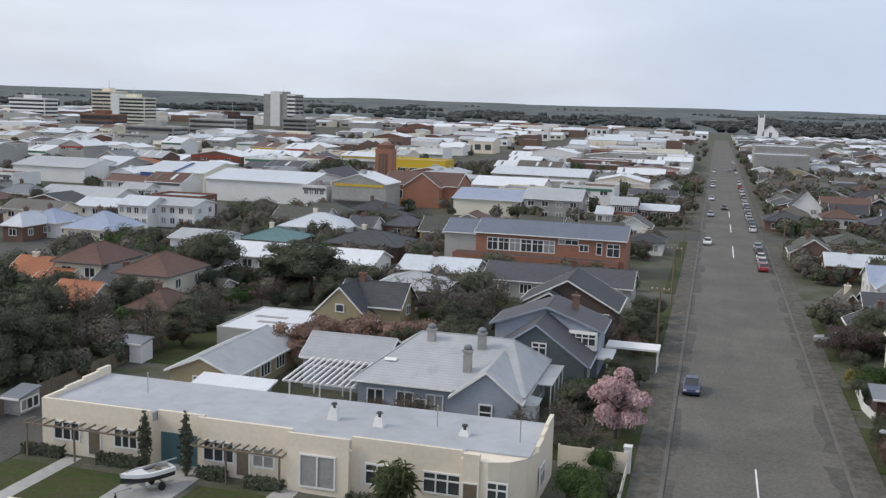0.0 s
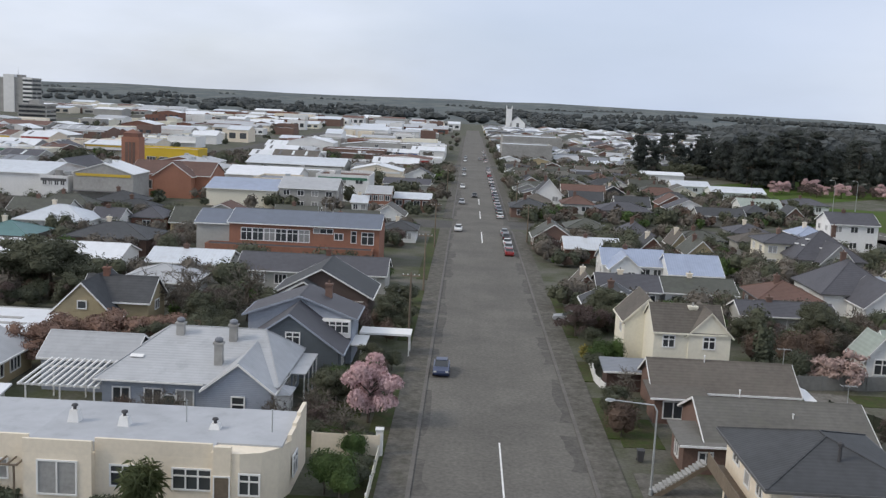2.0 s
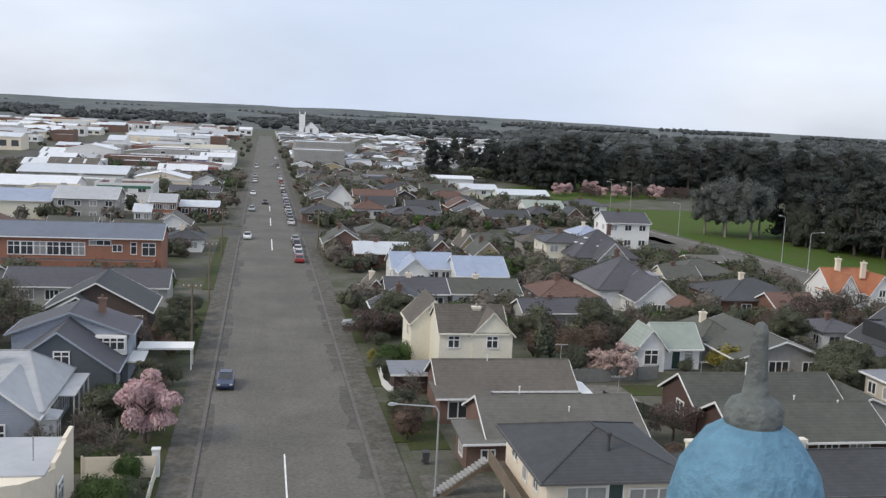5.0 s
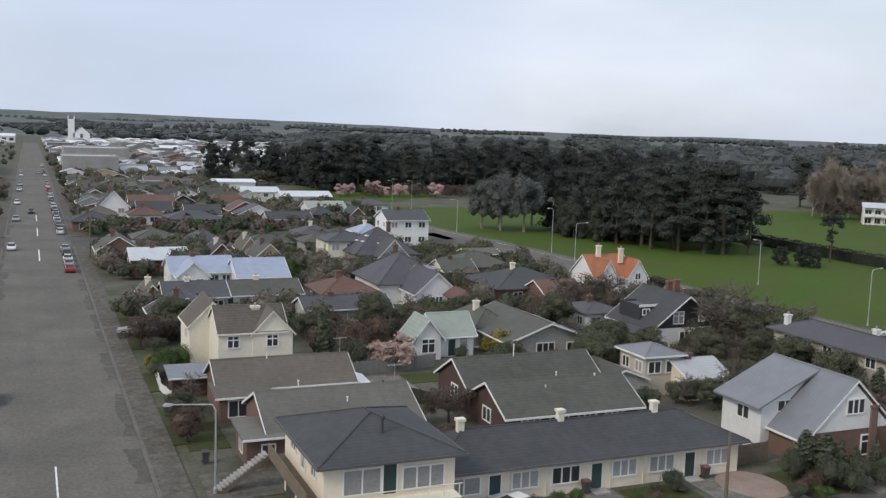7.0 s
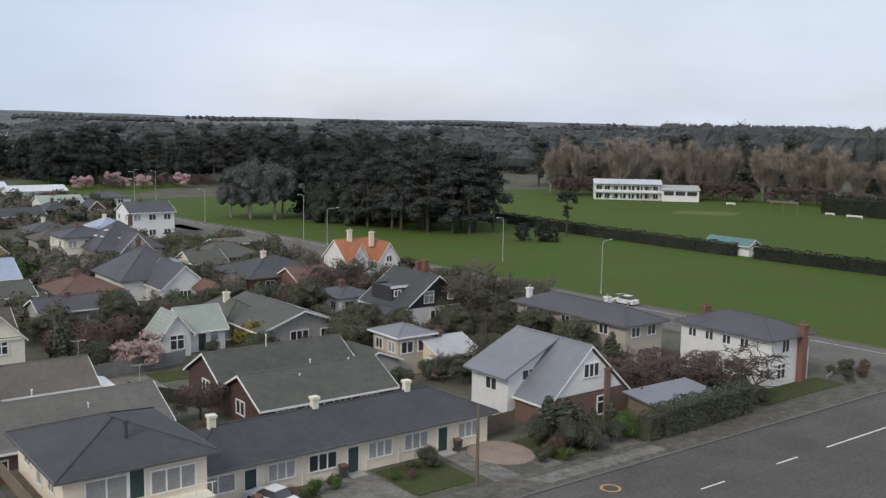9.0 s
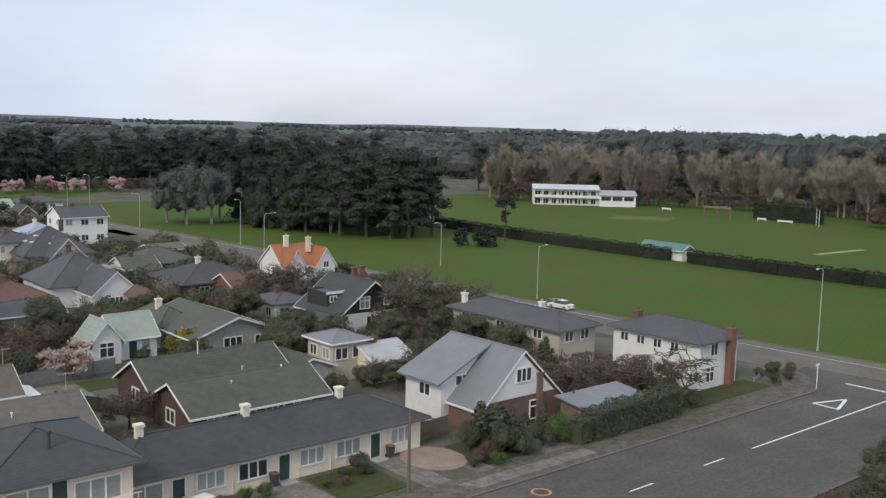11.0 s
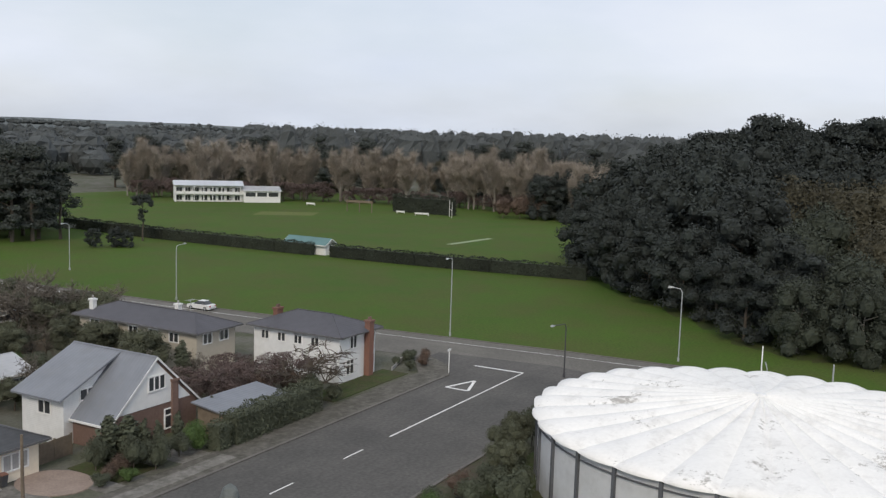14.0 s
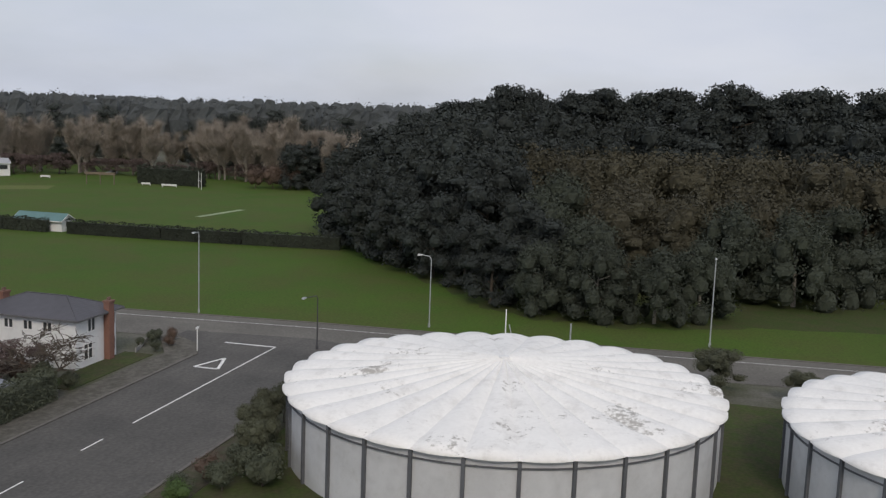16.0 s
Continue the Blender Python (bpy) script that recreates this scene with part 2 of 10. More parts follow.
ROOF_TAN = mat("weathered_grey_tile", (0.140, 0.135, 0.123), 0.9, 0.13, 2, 0.2, ribs=("Y", 0.34), bump=0.5, dirt=(0.11, 0.11, 0.085), dirt_amt=0.5)
ROOF_RUST = mat("brown_red_tile", (0.135, 0.078, 0.062), 0.85, 0.12, 2, 0.2, ribs=("Y", 0.34), bump=0.5)
ROOF_ORANGE = mat("terracotta_tile", (0.36, 0.145, 0.075), 0.85, 0.12, 2, 0.3, ribs=("Y", 0.34), bump=0.5, dirt=(0.20, 0.11, 0.075), dirt_amt=0.5)
ROOF_TEAL = mat("teal_roof_iron", (0.10, 0.20, 0.20), 0.55, 0.1, 1, 0.2, ribs=("X", 0.3))
ROOF_NAVY = mat("dark_blue_grey_roof", (0.125, 0.145, 0.185), 0.55, 0.08, 0.8, 0.15, ribs=("X", 0.4))
STUCCO_G = mat("pale_grey_stucco", (0.47, 0.43, 0.36), 0.9, 0.05, 3, 0.2, bump=0.1)
PAVING = blend_ground("pale_path_concrete", [(0.19, 0.18, 0.165), (0.225, 0.215, 0.195), (0.13, 0.125, 0.11)], [0.3, 0.9])
MEMBRANE = mat("flat_roof_membrane", (0.40, 0.415, 0.44), 0.8, 0.08, 0.6, 0.1, dirt=(0.30, 0.31, 0.33), dirt_amt=0.5)
TANK_ROOF = mat("tank_fabric_roof", (0.85, 0.84, 0.81), 0.75, 0.04, 3.0, 0.3, bump=0.15, obj=0, dirt=(0.45, 0.43, 0.40), dirt_amt=0.35)
fn, fl_ = TANK_ROOF.node_tree.nodes, TANK_ROOF.node_tree.links
f_tc, f_nz, f_big = fn.new("ShaderNodeTexCoord"), fn.new("ShaderNodeTexNoise"), fn.new("ShaderNodeTexNoise")
f_nz.inputs["Scale"].default_value, f_nz.inputs["Detail"].default_value, f_nz.inputs["Roughness"].default_value = 1.6, 9, 0.75
f_big.inputs["Scale"].default_value, f_big.inputs["Detail"].default_value = 0.16, 3
f_sum, f_rng, f_mix = fn.new("ShaderNodeMath"), fn.new("ShaderNodeMapRange"), fn.new("ShaderNodeMix")
f_sum.operation = "ADD"
f_rng.inputs["From Min"].default_value, f_rng.inputs["From Max"].default_value, f_rng.inputs["To Max"].default_value = 1.16, 1.25, 0.75
f_mix.data_type = "RGBA"
f_mix.inputs["B"].default_value = (0.27, 0.25, 0.22, 1)
fl_.new(f_tc.outputs["Object"], f_nz.inputs["Vector"])
fl_.new(f_tc.outputs["Object"], f_big.inputs["Vector"])
fl_.new(f_nz.outputs["Fac"], f_sum.inputs[0])
fl_.new(f_big.outputs["Fac"], f_sum.inputs[1])
fl_.new(f_sum.outputs["Value"], f_rng.inputs["Value"])
fl_.new(f_rng.outputs["Result"], f_mix.inputs["Factor"])
f_base = fn["Principled BSDF"].inputs["Base Color"]
fl_.new(f_base.links[0].from_socket, f_mix.inputs["A"])
fl_.new(f_mix.outputs["Result"], f_base)
TANK_WALL = mat("tank_concrete_panel", (0.56, 0.57, 0.58), 0.85, 0.08, 1.0, 0.25, obj=0, dirt=(0.30, 0.30, 0.29), dirt_amt=0.4)
TANK_RIB = mat("tank_dark_rib", (0.10, 0.105, 0.115), 0.8, 0.1, 2, 0.3)
GLASS = mat("window_glass", (0.055, 0.060, 0.065), 0.08, 0.2, 0.5, 0.2, obj=0.08)
CURTAIN = mat("window_net_curtain", (0.30, 0.30, 0.295), 0.35, 0.15, 3, 0.5, obj=0.08)
DOOR_M = mat("dark_green_door", (0.03, 0.06, 0.055), 0.5, 0.1)
GARAGE_M = mat("teal_garage_door", (0.06, 0.13, 0.145), 0.6, 0.08, 2, 0.3, ribs=("X", 0.3))
STEEL = mat("galvanised_steel", (0.42, 0.44, 0.45), 0.5, 0.08, 3, 0.5, metal=0.3)
DARK_POLE = mat("dark_pole", (0.06, 0.06, 0.065), 0.7, 0.1)
WOOD = mat("weathered_timber", (0.17, 0.135, 0.10), 0.9, 0.15, 3, 0.4)
FENCE_G = mat("grey_timber_fence", (0.20, 0.20, 0.19), 0.9, 0.12, 2, 0.3, ribs=("X", 0.16), bump=0.4)
BARK = mat("bark", (0.085, 0.07, 0.055), 0.95, 0.2, 4, 0.6, bump=0.4)
BARK_P = mat("pale_bark", (0.24, 0.22, 0.19), 0.95, 0.2, 4, 0.6)
HEDGE_BLACK = mat("dark_windbreak_hedge", (0.024, 0.030, 0.020), 0.95, 0.25, 3, 0.3, bump=0.6)
RUBBER = mat("tyre_rubber", (0.02, 0.02, 0.02), 0.85, 0.1)
LENS_W = mat("lamp_lens", (0.7, 0.7, 0.68), 0.3, 0.03)
COPPER = mat("weathered_blue_dome", (0.095, 0.21, 0.30), 0.7, 0.16, 60, 10, bump=0.4, dirt=(0.20, 0.28, 0.32), dirt_amt=0.4)
LEAD = mat("grey_green_lead", (0.115, 0.13, 0.125), 0.75, 0.24, 80, 12, bump=0.4, dirt=(0.2, 0.2, 0.18), dirt_amt=0.4)


def leaf(name, col, isl=0.14, vary=0.14):
    return mat(name, col, 0.85, vary, 0.6, 0.08, island=isl, obj=0.05)


PINE = leaf("pine_needles", (0.048, 0.057, 0.050))
MACRO = leaf("macrocarpa_foliage", (0.026, 0.033, 0.029))
GUM = leaf("eucalypt_foliage", (0.095, 0.104, 0.098))
OAK = leaf("evergreen_foliage", (0.076, 0.082, 0.050))
OLIVE = leaf("olive_foliage", (0.034, 0.042, 0.028))
BRIGHT = leaf("shrub_foliage", (0.055, 0.095, 0.022))
SHRUB = leaf("dark_shrub_foliage", (0.068, 0.078, 0.049))
RUSSET = leaf("russet_foliage", (0.100, 0.068, 0.050))
BROWN = leaf("bare_twig_brown", (0.128, 0.112, 0.092))
TWIG = leaf("bare_twig_grey", (0.31, 0.27, 0.225), 0.3)
PLUM = leaf("bare_plum_twigs", (0.105, 0.075, 0.068))
PINK = leaf("pink_blossom", (0.52, 0.36, 0.365), 0.2)
PALEPINK = leaf("pale_pink_blossom", (0.42, 0.31, 0.28), 0.4)
COPPERLEAF = leaf("copper_brown_foliage", (0.20, 0.125, 0.095), 0.45)
YELLOW = leaf("yellow_green_foliage", (0.20, 0.17, 0.035))
GORSE = leaf("brown_topped_canopy", (0.052, 0.048, 0.028), 0.06)


# ---- building blocks ----
class Mesh:
    """Collects vertices and faces, then makes one mesh object."""

    def __init__(self):
        self.v, self.f = [], []

    def add(self, vs, fs):
        k = len(self.v)
        self.v += [tuple(p) for p in vs]
        self.f += [tuple(i + k for i in q) for q in fs]
        return self

    def box(self, x0, y0, z0, x1, y1, z1):
        x0, x1, y0, y1, z0, z1 = min(x0, x1), max(x0, x1), min(y0, y1), max(y0, y1), min(z0, z1), max(z0, z1)
        return self.add([(x0, y0, z0), (x1, y0, z0), (x1, y1, z0), (x0, y1, z0), (x0, y0, z1), (x1, y0, z1), (x1, y1, z1), (x0, y1, z1)],
                        [(0, 3, 2, 1), (4, 5, 6, 7), (0, 1, 5, 4), (1, 2, 6, 5), (2, 3, 7, 6), (3, 0, 4, 7)])

    def prism(self, poly, z0, z1):
        n = len(poly)
        return self.add([(x, y, z0) for x, y in poly] + [(x, y, z1) for x, y in poly],
                        [tuple(reversed(range(n))), tuple(range(n, 2 * n))] + [(i, (i + 1) % n, n + (i + 1) % n, n + i) for i in range(n)])

    def sweep(self, profile, axis, a, b):
        """Extrudes a profile of (side, up) along x or y from a to b."""
        n = len(profile)
        put = (lambda s, z, t: (t, s, z)) if axis == "x" else (lambda s, z, t: (s, t, z))
        return self.add([put(s, z, a) for s, z in profile] + [put(s, z, b) for s, z in profile],
                        [tuple(reversed(range(n))), tuple(range(n, 2 * n))] + [(i, (i + 1) % n, n + (i + 1) % n, n + i) for i in range(n)])

    def tube(self, p, q, r0, r1, sides=6):
        p, q = Vector(p), Vector(q)
        d = (q - p).normalized()
        a = d.orthogonal().normalized()
        b = d.cross(a)
        ring = [(a * math.cos(t) + b * math.sin(t)) for t in (2 * math.pi * k / sides for k in range(sides))]
        return self.add([p + r0 * u for u in ring] + [q + r1 * u for u in ring],
                        [tuple(reversed(range(sides))), tuple(range(sides, 2 * sides))] + [(i, (i + 1) % sides, sides + (i + 1) % sides, sides + i) for i in range(sides)])

    def lathe(self, prof, cx=0, cy=0, sides=16):
        n = len(prof)
        vs = [(cx + r * math.cos(2 * math.pi * k / sides), cy + r * math.sin(2 * math.pi * k / sides), z) for k in range(sides) for r, z in prof]
        fs = [(k * n + i, (k + 1) % sides * n + i, (k + 1) % sides * n + i + 1, k * n + i + 1) for k in range(sides) for i in range(n - 1)]
        fs += [tuple(k * n for k in reversed(range(sides))), tuple(k * n + n - 1 for k in range(sides))]
        return self.add(vs, fs)

    def data(self, name, material, smooth=False):
        me = bpy.data.meshes.new(name)
        me.from_pydata(self.v, [], self.f)
        me.materials.append(material)
        if smooth:
            me.shade_smooth()
        return me


class Mixed:
    """One mesh of many pieces with several materials."""

    def __init__(self):
        self.v, self.f, self.mi, self.slots = [], [], [], []

    def add(self, m, material):
        if material not in self.slots:
            self.slots.append(material)
        k, i = len(self.v), self.slots.index(material)
        self.v += m.v
        self.f += [tuple(q + k for q in f) for f in m.f]
        self.mi += [i] * len(m.f)

    def data(self, name):
        me = bpy.data.meshes.new(name)
        me.from_pydata(self.v, [], self.f)
        for s in self.slots:
            me.materials.append(s)
        me.polygons.foreach_set("material_index", self.mi)
        return me


def part(name, m, material, parent, label="", smooth=False):
    """One mesh object under a thing or under a part, in the parent's own space."""
    me = m.data(name, material, smooth) if isinstance(m, Mesh) else m
    ob = new(name, me)
    ob.parent = parent
    if label:
        tagged(ob, label)
    return ob


def thing(name, label, category, x=0.0, y=0.0, z=0.0, turn=0.0, group=""):
    ob = new(name)
    ob.empty_display_size = 0.5
    ob.matrix_basis = pose(x, y, z, 0, 0, turn)
    return tagged(ob, label, category, group)


def setting(name, m, material, label="", category=""):
    return tagged(new(name, m.data(name, material)), label, category, "", "structure")


def slab(m, poly, z0, z1):
    return m.prism(poly, z0, z1)



def lattice(m, xs, zs, solid, y0, y1):
    """A flat lattice of bars as one connected sheet, from y0 (front) to y1; solid(i, k) says which cells are bar."""
    nx, nz = len(xs), len(zs)
    k0 = len(m.v)
    m.v += [(x, y0, z) for z in zs for x in xs] + [(x, y1, z) for z in zs for x in xs]
    at = lambda i, k, b: k0 + b * nx * nz + k * nx + i
    for k in range(nz - 1):
        for i in range(nx - 1):
            if not solid(i, k):
                continue
            m.f.append((at(i, k, 0), at(i + 1, k, 0), at(i + 1, k + 1, 0), at(i, k + 1, 0)))
            for di, dk, (a, b) in ((-1, 0, ((i, k + 1), (i, k))), (1, 0, ((i + 1, k), (i + 1, k + 1))), (0, -1, ((i, k), (i + 1, k))), (0, 1, ((i + 1, k + 1), (i, k + 1)))):
                j, l = i + di, k + dk
                if not (0 <= j < nx - 1 and 0 <= l < nz - 1) or not solid(j, l):
                    m.f.append((at(*a, 0), at(*a, 1), at(*b, 1), at(*b, 0)))
    return m


# ---- ground, roads ----
gm = Mesh()
R_IN, R_OUT = 1500.0, 4900.0
gm.add([(-1500, -600, 0), (1500, -600, 0), (1500, 1500, 0), (-1500, 1500, 0)], [(0, 1, 2, 3)])
setting("ground", gm, GROUND, "town ground of grass, soil and paving", "ground")


def hills():
    """Land beyond the town: a flat ring that rises into low ridges near the horizon."""
    m, cols = Mesh(), 240
    rings = [1480.0, 2000.0, 2600.0, 3200.0, 3700.0, 4100.0, 4500.0, 4850.0]
    for j, r in enumerate(rings):
        for k in range(cols):
            a = 2 * math.pi * k / cols
            az = (math.degrees(a) + 180) % 360 - 180
            rise = 0.20 - 0.22 * min(1, max(0, az - 40) / 15) - 0.15 * min(1, max(0, az - 8) / 14) + 0.16 * max(0, -az - 12) / 26 * (az < 0) + 0.10 * math.exp(-((az - 2) / 8) ** 2)
            rough = noise.fractal(Vector((math.cos(a) * 9, math.sin(a) * 9, j * 0.6)), 1.0, 2.0, 4) * 0.10
            top = 28.4 + r * math.tan(radians(rise + rough))
            f = max(0.0, (j - 2) / (len(rings) - 3))
            z = -0.02 if j < 2 else (top * f ** 1.3)
            m.v.append((r * math.sin(a), r * math.cos(a), z))
    for j in range(len(rings) - 1):
        for k in range(cols):
            m.f.append((j * cols + k, (j + 1) * cols + k, (j + 1) * cols + (k + 1) % cols, j * cols + (k + 1) % cols))
    return m


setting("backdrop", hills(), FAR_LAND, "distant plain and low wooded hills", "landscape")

# main street, along y; the cross street, along x; the park road
LX, RX, CX = -3.0, 10.8, 3.9
rm = Mesh().add([(LX, 20, 0.05), (RX, 20, 0.05), (RX, 1120, 0.05), (LX, 1120, 0.05)], [(0, 1, 2, 3)])
setting("road", rm, ASPHALT, "long straight grey asphalt street", "road")
r2 = Mesh().add([(-300, 37.5, 0.047), (105, 37.5, 0.047), (105, 53.6, 0.047), (-300, 53.6, 0.047)], [(0, 1, 2, 3)])
r2.add([(105, 37.5, 0.047), (111, 37.5, 0.047), (114.6, 33, 0.047), (117, 45, 0.047), (115, 60.5, 0.047), (112.6, 60.5, 0.047), (109.3, 56, 0.047), (105, 53.6, 0.047)], [(0, 1, 2, 3, 4, 5, 6, 7)])
setting("road_2", r2, ASPHALT_E, "side street of grey asphalt meeting the park road", "road")
PARK = [(105, 330), (108, 290), (111, 250), (114, 228), (116.6, 190), (118, 140), (120, 105), (122.7, 72), (125.2, 47), (127.6, 8), (130.2, -22), (135, -90), (142, -200)]
r3 = Mesh()
for k, (x, y) in enumerate(PARK):
    r3.v += [(x - 12.3, y - 1, 0.04), (x, y, 0.04)]
for k in range(len(PARK) - 1):
    r3.f.append((2 * k, 2 * k + 2, 2 * k + 3, 2 * k + 1))
setting("road_3", r3, ASPHALT, "park-side road of grey asphalt", "road")
r4 = Mesh()
for y0, y1, x0, x1 in ((228, 243, -330, -3), (232, 247, 10.8, 104), (455, 470, -420, -3), (455, 468, 10.8, 110), (680, 694, -500, -3), (680, 694, 10.8, 260), (900, 914, -600, -3), (900, 912, 10.8, 330)):
    r4.add([(x0, y0, 0.04), (x1, y0, 0.04), (x1, y1, 0.04), (x0, y1, 0.04)], [(0, 1, 2, 3)])
for x0, x1, y0, y1 in ((-128, -114, 54, 228), (-125, -112, 243, 1100), (-245, -232, 54, 1100), (-362, -350, 54, 1100)):
    r4.add([(x0, y0, 0.04), (x1, y0, 0.04), (x1, y1, 0.04), (x0, y1, 0.04)], [(0, 1, 2, 3)])
setting("road_4", r4, ASPHALT_E, "cross streets of grey asphalt", "road")

# kerbs and footpaths
km = Mesh()
for x0, x1 in ((LX - 0.35, LX), (RX, RX + 0.35)):
    for y0, y1 in ((56, 228), (247, 455), (470, 680), (694, 900)):
        km.box(x0, y0, 0, x1, y1, 0.15)
for y0, y1, x0, x1 in ((53.6, 53.9, 14, 104), (53.6, 53.9, -120, -6), (37.2, 37.5, -120, 60), (37.2, 37.5, 68, 111)):
    km.box(x0, y0, 0, x1, y1, 0.15)
for (xa, ya), (xb, yb) in zip(PARK[:-1], PARK[1:]):
    km.add([(xa, ya, 0), (xa + 0.3, ya, 0), (xb + 0.3, yb, 0), (xb, yb, 0), (xa, ya, 0.15), (xa + 0.3, ya, 0.15), (xb + 0.3, yb, 0.15), (xb, yb, 0.15)],
           [(4, 7, 6, 5), (0, 4, 5, 1), (0, 3, 7, 4), (1, 5, 6, 2)])
setting("kerb", km, KERB, "pale concrete kerbs and channels", "kerb")
pm = Mesh()
for x0, x1 in ((LX - 2.6, LX - 0.35), (RX + 0.35, RX + 2.7)):
    for y0, y1 in ((57.6, 228), (247, 455), (470, 680), (694, 900)):
        pm.box(x0, y0, 0, x1, y1, 0.12)
pm.box(14.4, 53.9, 0, 104, 57.2, 0.12)
pm.box(-120, 53.9, 0, -6, 57.2, 0.12)
pm.prism([(104, 53.6), (105, 53.6), (109.3, 56.2), (112.5, 60.6), (111, 62), (104, 57.2)], 0, 0.12)
setting("pavement", pm, FOOTPATH, "worn asphalt footpaths beside the kerbs", "pavement")
vm = Mesh()
for y0, y1 in ((58, 100), (118, 150), (160, 226)):
    vm.box(LX - 4.4, y0, 0, LX - 2.62, y1, 0.10)
for y0, y1 in ((86, 98), (104, 112), (124, 150)):
    vm.box(RX + 2.72, y0, 0, RX + 4.2, y1, 0.10)
setting("verge", vm, LAWN, "narrow grass verges beside the street", "grass")

# worn darker strips of seal along the gutters
wr_ = random.Random(4)
ds = Mesh()
for side, x0 in ((1, LX), (-1, RX)):
    y = 58.0
    while y < 330:
        ln, w = wr_.uniform(5, 16), wr_.uniform(0.5, 1.7)
        pts = [(x0 + side * 0.02, y), (x0 + side * 0.02, y + ln)] + [(x0 + side * w * wr_.uniform(0.55, 1.1), y + ln * (1 - k / 5)) for k in range(6)]
        ds.add([(px_, py_, 0.053) for px_, py_ in (pts if side < 0 else reversed(pts))], [tuple(range(len(pts)))])
        y += ln + wr_.uniform(0.3, 7)
setting("road_patch", ds, ROAD_WORN, "darker worn patches of road seal", "road")

# road paint
mk = Mesh()
mk.box(CX - 0.07, 58, 0.05, CX + 0.07, 83.4, 0.056)
for y0, y1 in ((206, 224), (250, 268), (286, 302)):
    mk.box(CX - 0.12, y0, 0.05, CX + 0.12, y1, 0.056)
for k in range(10):
    mk.box(-16 + 10 * k, 46.93, 0.047, -13 + 10 * k, 47.07, 0.054)
mk.box(81.5, 46.92, 0.047, 111.3, 47.08, 0.054)
mk.add([(111.15, 46.9, 0.055), (111.5, 46.9, 0.055), (111.35, 53.4, 0.055), (111.0, 53.4, 0.055)], [(0, 1, 2, 3)])
tri = [(100.2, 48.6), (104.6, 50.0), (100.2, 51.4)]
for (ax, ay), (bx, by) in zip(tri, tri[1:] + tri[:1]):
    d = Vector((bx - ax, by - ay)).normalized() * 0.17
    mk.add([(ax - d.y, ay + d.x, 0.055), (ax + d.y, ay - d.x, 0.055), (bx + d.y, by - d.x, 0.055), (bx - d.y, by + d.x, 0.055)], [(0, 1, 2, 3)])
for (xa, ya), (xb, yb) in zip(PARK[:-1], PARK[1:]):
    for f0, f1 in ((0.1, 0.9),):
        p, q = Vector((xa - 2.6, ya)), Vector((xb - 2.6, yb))
        a, b = p.lerp(q, 0.0), p.lerp(q, 1.0)
        mk.add([(a.x - 0.06, a.y, 0.046), (a.x + 0.06, a.y, 0.046), (b.x + 0.06, b.y, 0.046), (b.x - 0.06, b.y, 0.046)], [(0, 1, 2, 3)])
setting("road_marking", mk, PAINT, "white painted road lines and give-way triangle", "marking")

# the park
t1 = Mesh()
edge = [(x + 0.3, y) for x, y in PARK]
t1.add([(x, y, 0.06) for x, y in edge] + [(360, -200, 0.06), (360, 300, 0.06), (120, 330, 0.06)], [tuple(range(len(edge) + 3))])
setting("park_turf", t1, TURF, "mown green sports fields of a park", "grass")
# ragged patch along the wood: tree shade painted as darker grass
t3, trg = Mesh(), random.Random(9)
shade_edge = [(216, 82), (196, 70), (180, 57), (166, 46), (154, 36), (146, 30), (141, 24), (139.5, 16), (140, 4), (146, -8), (156, -40), (160, -190)]
shade_edge = [(xa + (xb - xa) * u + trg.uniform(-1.8, 1.8), ya + (yb - ya) * u + trg.uniform(-0.8, 0.8)) for (xa, ya), (xb, yb) in zip(shade_edge[:-1], shade_edge[1:]) for u in (0, 0.2, 0.4, 0.6, 0.8)]
t3.add([(x, y, 0.066) for x, y in shade_edge] + [(300, -190, 0.066), (300, 88, 0.066)], [tuple(range(len(shade_edge) + 2))])
setting("shaded_grass", t3, SHADED_GRASS, "darker grass with tree shade put into its colour", "grass")
t2 = Mesh().add([(60, 300, 0.055), (104, 262, 0.055), (107, 300, 0.055), (104, 330, 0.055), (200, 420, 0.055), (150, 470, 0.055), (90, 400, 0.055)], [(0, 1, 2, 3, 4, 5, 6)])
setting("park_turf_2", t2, TURF, "green field by the far edge of the park", "grass")


# ---- kinds of things ----
WIN = {}


def window_meshes(w, h, cols, rows, curtain):
    key = (round(w, 2), round(h, 2), cols, rows, curtain)
    if key not in WIN:
        t, d, b = 0.12, 0.10, 0.055
        xs = [-w / 2 - t, -w / 2]
        for k in range(1, cols):
            xs += [-w / 2 + w * k / cols - b, -w / 2 + w * k / cols + b]
        xs += [w / 2, w / 2 + t]
        zs = [-t, 0.0]
        for k in range(1, rows):
            z = h * (0.68 if rows == 2 else k / rows)
            zs += [z - b, z + b]
        zs += [h, h + t]
        f = lattice(Mesh(), xs, zs, lambda i, k: i % 2 == 0 or k % 2 == 0, -d, 0.02)
        p = Mesh().box(-w / 2, -0.03, 0, w / 2, -0.005, h)
        WIN[key] = (f.data("window", TRIM), p.data("pane", CURTAIN if curtain else GLASS))
    return WIN[key]


TURN = {"S": 0, "E": 90, "N": 180, "W": 270}


def add_window(parent, side, x, y, z, w=1.5, h=1.2, cols=2, rows=1, curtain=False):
    """A framed window on a wall face; x, y is a point on that face in the parent's space, z the sill."""
    fm, pmesh = window_meshes(w, h, cols, rows, curtain)
    f = part("window", fm, None, parent)
    f.matrix_basis = pose(x, y, z, 0, 0, TURN[side])
    p = part("pane", pmesh, None, f)
    return f


